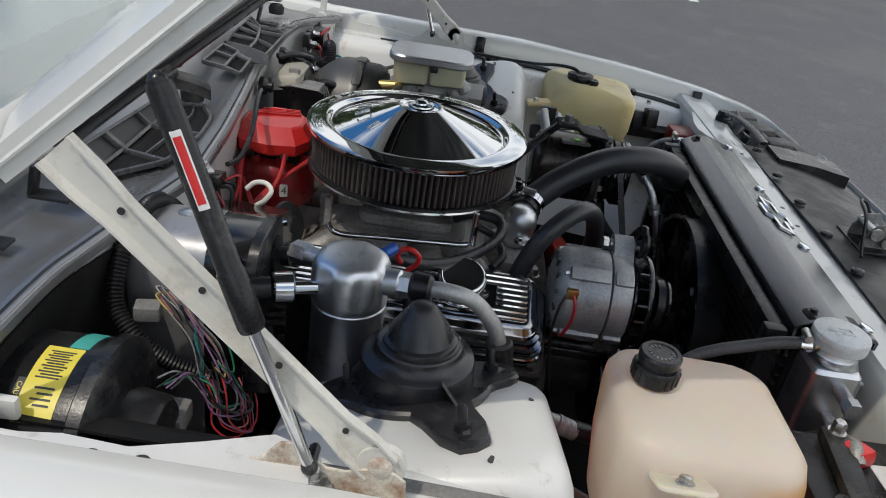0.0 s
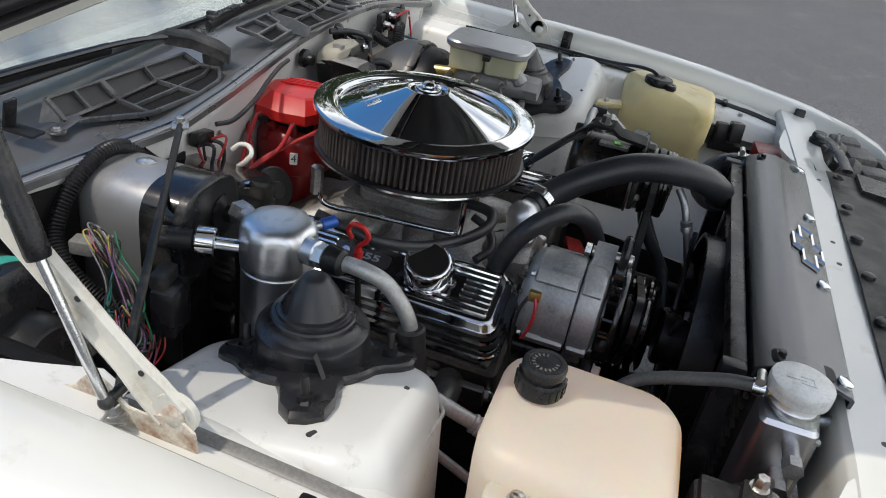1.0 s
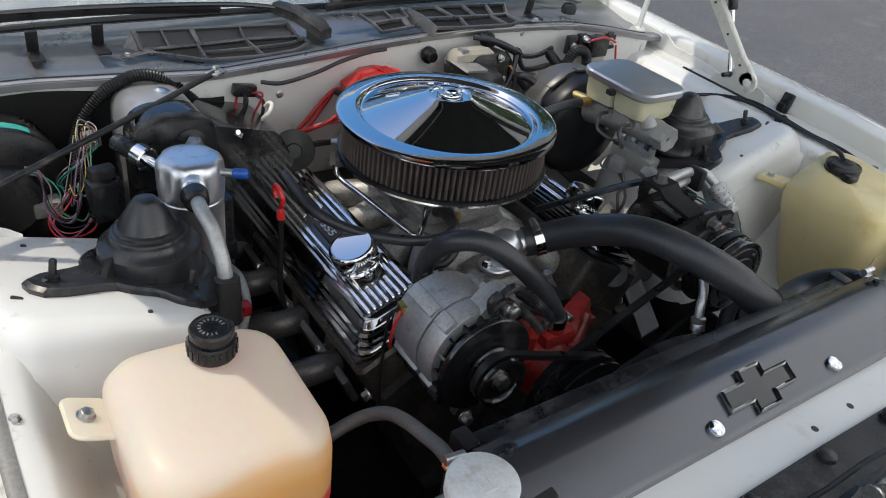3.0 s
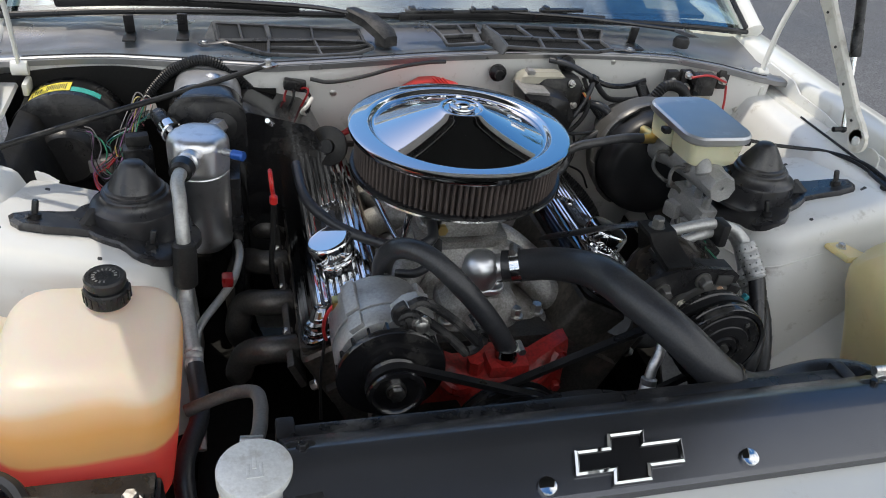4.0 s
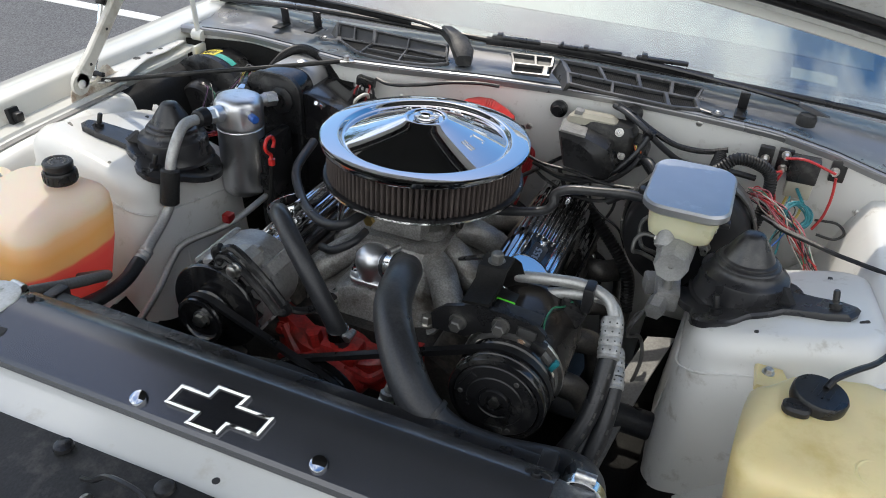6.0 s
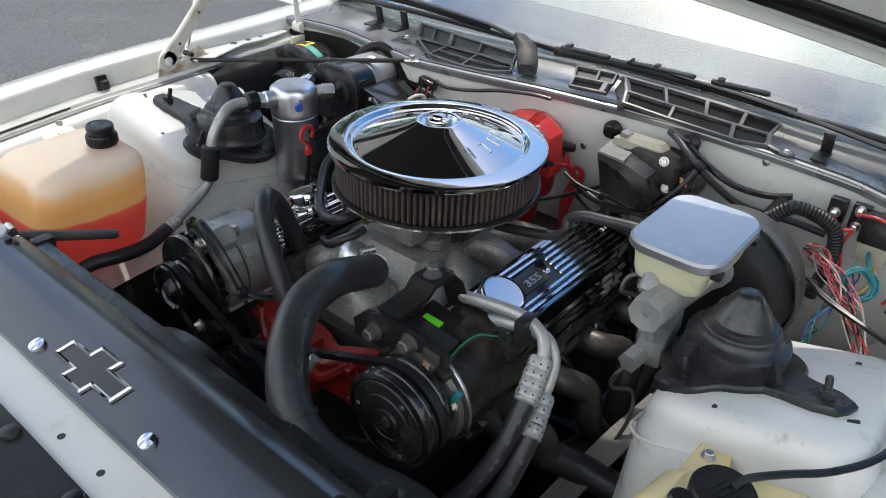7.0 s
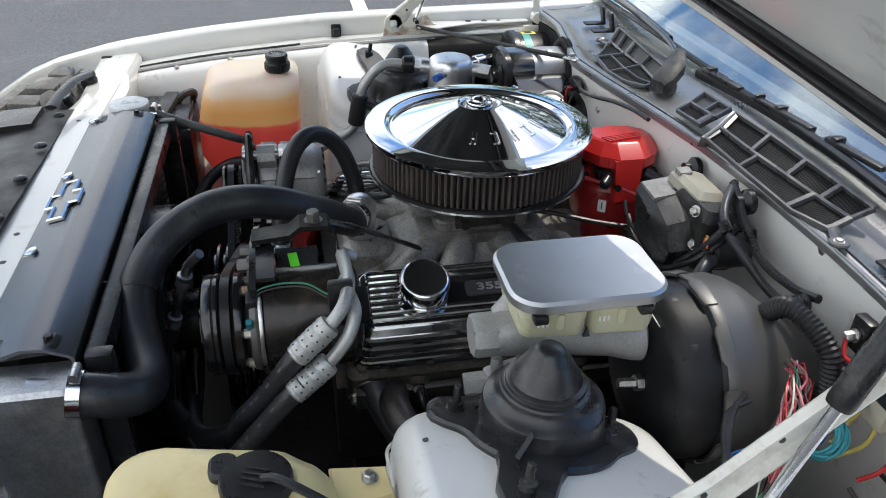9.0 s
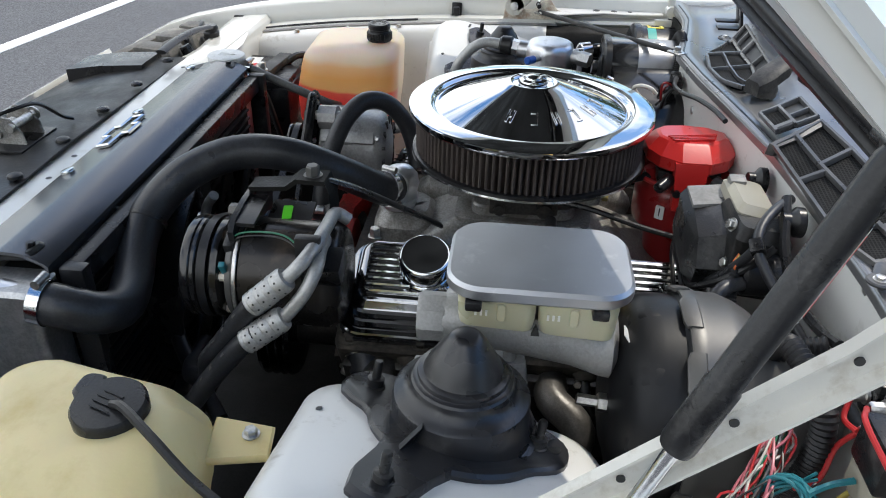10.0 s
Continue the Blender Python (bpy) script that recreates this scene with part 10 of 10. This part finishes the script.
# ---- under the engine ----
def chassis():
    t = thing("front_subframe", (XC, 0.0, 0.20), "dark steel front subframe below the engine", "subframe")
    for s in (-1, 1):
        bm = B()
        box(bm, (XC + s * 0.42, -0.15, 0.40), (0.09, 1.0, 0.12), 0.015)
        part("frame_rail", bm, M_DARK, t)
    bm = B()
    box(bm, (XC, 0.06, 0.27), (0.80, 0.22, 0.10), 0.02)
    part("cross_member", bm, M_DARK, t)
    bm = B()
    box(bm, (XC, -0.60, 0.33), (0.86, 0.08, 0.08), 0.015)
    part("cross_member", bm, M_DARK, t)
    # sheet added below the engine to block the bright ground
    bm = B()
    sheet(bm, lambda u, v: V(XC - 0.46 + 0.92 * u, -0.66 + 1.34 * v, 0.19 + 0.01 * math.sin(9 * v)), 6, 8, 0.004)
    part("dark_floor", bm, M_DARK, t, "black sheet added to keep the floor of the bay dark")
    bm = B()
    box(bm, (XC, 0.34, 0.45), (0.40, 0.30, 0.36), 0.06)
    part("bell_housing", bm, M_IRON, t)
    for s in (-1, 1):
        w = unit("front_wheel", (XC + s * 0.80, -0.06, 0.0), "black tyre on a grey wheel inside the fender", body)
        bm = B()
        prof = [(0.20, -0.09), (0.29, -0.10), (0.318, -0.085), (0.325, -0.05), (0.325, 0.05), (0.318, 0.085), (0.29, 0.10), (0.20, 0.09)]
        lathe(bm, prof + prof[:1], (XC + s * 0.80, -0.06, 0.325), (1, 0, 0), 48)
        part("tyre", bm, M_RUBBER, w)
        bm = B()
        lathe(bm, [(0, -0.05), (0.10, -0.05), (0.12, -0.08), (0.20, -0.09), (0.205, -0.08), (0.205, 0.08), (0.20, 0.09), (0.12, 0.06), (0, 0.05)], (XC + s * 0.80, -0.06, 0.325), (s, 0, 0), 40)
        part("rim", bm, M_ALU, w)
        bm = B()
        cyl(bm, (XC + s * 0.45, -0.06, 0.325), (XC + s * 0.78, -0.06, 0.325), 0.03)
        part("hub", bm, M_DARK, w)
        bm = B()
        tube(bm, [(XC + s * 0.72, -0.06, 0.36), (XC + s * 0.60, -0.055, 0.60), (XC + s * 0.54, -0.05, 0.80)], 0.03, 14)
        part("strut", bm, M_DARK, w)


chassis()


# ---- more hoses under the hood ----
def lower_lines():
    t = thing("power_steering_line", (0.16, -0.46, 0.60), "grey steel line with crimped sleeves ending in a black hose", "steering line")
    bm = B()
    tube(bm, [(0.175, -0.425, 0.835), (0.165, -0.44, 0.815), (0.153, -0.452, 0.79), (0.140, -0.486, 0.69)], 0.007, 10)
    pipe = part("pipe", bm, M_ALU, t, "dull metal pipe")
    for z0 in (0.79, 0.715):
        bm = B()
        q = V(0.153, -0.452, 0.79).lerp(V(0.140, -0.486, 0.69), (0.79 - z0) / 0.10)
        lathe(bm, [(0.007, 0), (0.0105, 0.002), (0.0105, 0.008), (0.0095, 0.010), (0.0105, 0.012), (0.0105, 0.020), (0.007, 0.022)], q, (-0.12, -0.32, -0.94), 14)
        part("crimp", bm, M_ALU, pipe)
    bm = B()
    tube(bm, [(0.140, -0.486, 0.69), (0.150, -0.502, 0.655), (0.190, -0.508, 0.625), (0.246, -0.470, 0.600), (0.32, -0.40, 0.56)], 0.0115, 12)
    part("hose", bm, M_HOSE, t)
    t = thing("lower_radiator_hose", (0.30, -0.18, 0.60), "thick black lower hose beside the exhaust header", "radiator hose")
    bm = B()
    tube(bm, [(0.225, -0.235, 0.70), (0.250, -0.215, 0.675), (0.285, -0.195, 0.635), (0.335, -0.165, 0.598), (0.40, -0.135, 0.575), (0.47, -0.12, 0.56)], 0.024, 16)
    part("hose", bm, M_HOSE, t)
    bm = B()
    d = V(0.035, 0.02, -0.04).normalized()
    lathe(bm, [(0.024, -0.006), (0.0258, -0.006), (0.0258, 0.006), (0.024, 0.006)], (0.262, -0.208, 0.661), d, 24)
    part("clamp", bm, M_STEEL, t)


lower_lines()


def fender_cable():
    """Taped cable along the driver's gutter."""
    t = thing("fender_wiring", (0.76, -0.3, 0.84), "taped black cable bundle along the inner fender", "wiring")
    for k, (off, r) in enumerate(((0.058, 0.0038), (0.064, 0.0032))):
        bm = B()
        rng = random.Random(20 + k)
        lead = [(0.560 + 0.01 * k, 0.165, 0.836), (0.591, 0.132 - 0.006 * k, 0.840), (0.662, 0.086, 0.842), (0.710, 0.060, 0.846), (0.748, 0.030, 0.853)]
        tube(bm, lead + [(XC + lerp(DX, y) - off + rng.uniform(-0.006, 0.006), y, lerp(ZT, y) - 0.044 + rng.uniform(-0.003, 0.004)) for y in [-0.035 - 0.075 * i for i in range(9)]], r, 8, 5)
        part("cable", bm, M_RUBBER, t)
    for y in (-0.12, -0.33, -0.5):
        bm = B()
        box(bm, (XC + lerp(DX, y) - 0.066, y, lerp(ZT, y) - 0.041), (0.03, 0.012, 0.012), 0.003)
        part("cable_clip", bm, M_PLASTIC, t)


fender_cable()


# ---- trees beside the parking lot ----
def tree():
    t = thing("tree", (17.0, -3.0, 0.0), "leafy green tree beyond the parking lot", "tree", "trees beside the lot")
    rng = random.Random(31)
    bm = B()
    sweep(bm, spline([(17, -3, -0.1), (17.05, -3.0, 1.5), (16.95, -3.05, 3.2), (17.05, -2.95, 6.5), (17.0, -3.0, 9.5)], 4), lambda u: 0.24 * (1 - 0.85 * u), 10)
    part("trunk", bm, M_BARK, t, "grey brown bark")
    tips = []
    for k in range(16):
        a, z = k * 2.4, 2.6 + 0.42 * k
        l = (2.9 - 0.10 * k) * rng.uniform(0.8, 1.1)
        p0 = V(17, -3, z)
        p1 = p0 + V(math.cos(a) * l, math.sin(a) * l, 0.9 + rng.uniform(0, 0.7))
        bm = B()
        mid = p0.lerp(p1, 0.5) + V(0, 0, -0.15)
        sweep(bm, spline([p0, mid, p1], 4), lambda u: 0.07 * (1 - 0.8 * u), 6)
        part("limb", bm, M_BARK, t)
        tips += [mid, p1, p0.lerp(p1, 0.75)]
    vs, fs = [], []
    for c in tips + [V(17, -3, 9.6), V(17.3, -3.2, 8.8), V(16.7, -2.8, 9.0)]:
        for k in range(75):
            q = c + V(rng.gauss(0, 0.55), rng.gauss(0, 0.55), rng.gauss(0, 0.42))
            r = rng.uniform(0.10, 0.22)
            e = Euler((rng.uniform(0, 6.3), rng.uniform(0, 6.3), rng.uniform(0, 6.3))).to_matrix()
            i = len(vs)
            vs += [q + e @ V(-r * 0.5, 0, 0), q + e @ V(0, -r, 0.03), q + e @ V(r * 0.5, 0, 0), q + e @ V(0, r, 0.03)]
            fs.append((i, i + 1, i + 2, i + 3))
    me = bpy.data.meshes.new("crown")
    me.from_pydata([tuple(v) for v in vs], [], fs)
    me.materials.append(M_LEAF)
    ob = new("crown", me)
    ob.parent, ob.matrix_parent_inverse = t, Matrix.Translation(t.location).inverted()
    tagged(ob, "dense green leaves", kind="stuff")
    return t


first = tree()
first.scale = (0.52, 0.52, 0.52)
for x, y, turn, k in ((18.0, 0.2, 70, 1.25), (16.6, -5.6, 160, 1.1), (18.4, -9.0, 250, 0.9), (18.5, 4.2, 20, 1.6), (20.5, -4.2, 120, 1.3), (18.6, 8.2, 200, 1.7), (17.6, 12.2, 300, 1.7), (16.8, 6.4, 100, 1.6), (16.4, 10.0, 330, 1.75), (15.0, 13.8, 15, 1.75), (-14.5, 12.0, 80, 1.7), (-16.3, 9.0, 190, 1.7), (-18.0, 6.0, 60, 1.0), (-19.0, 2.6, 210, 0.75), (-18.0, -1.5, 140, 0.5), (19.2, -12.0, 40, 0.58)):
    copy_thing(first, pose(x, y, 0, 0, 0, turn) @ Matrix.Scale(k, 4))
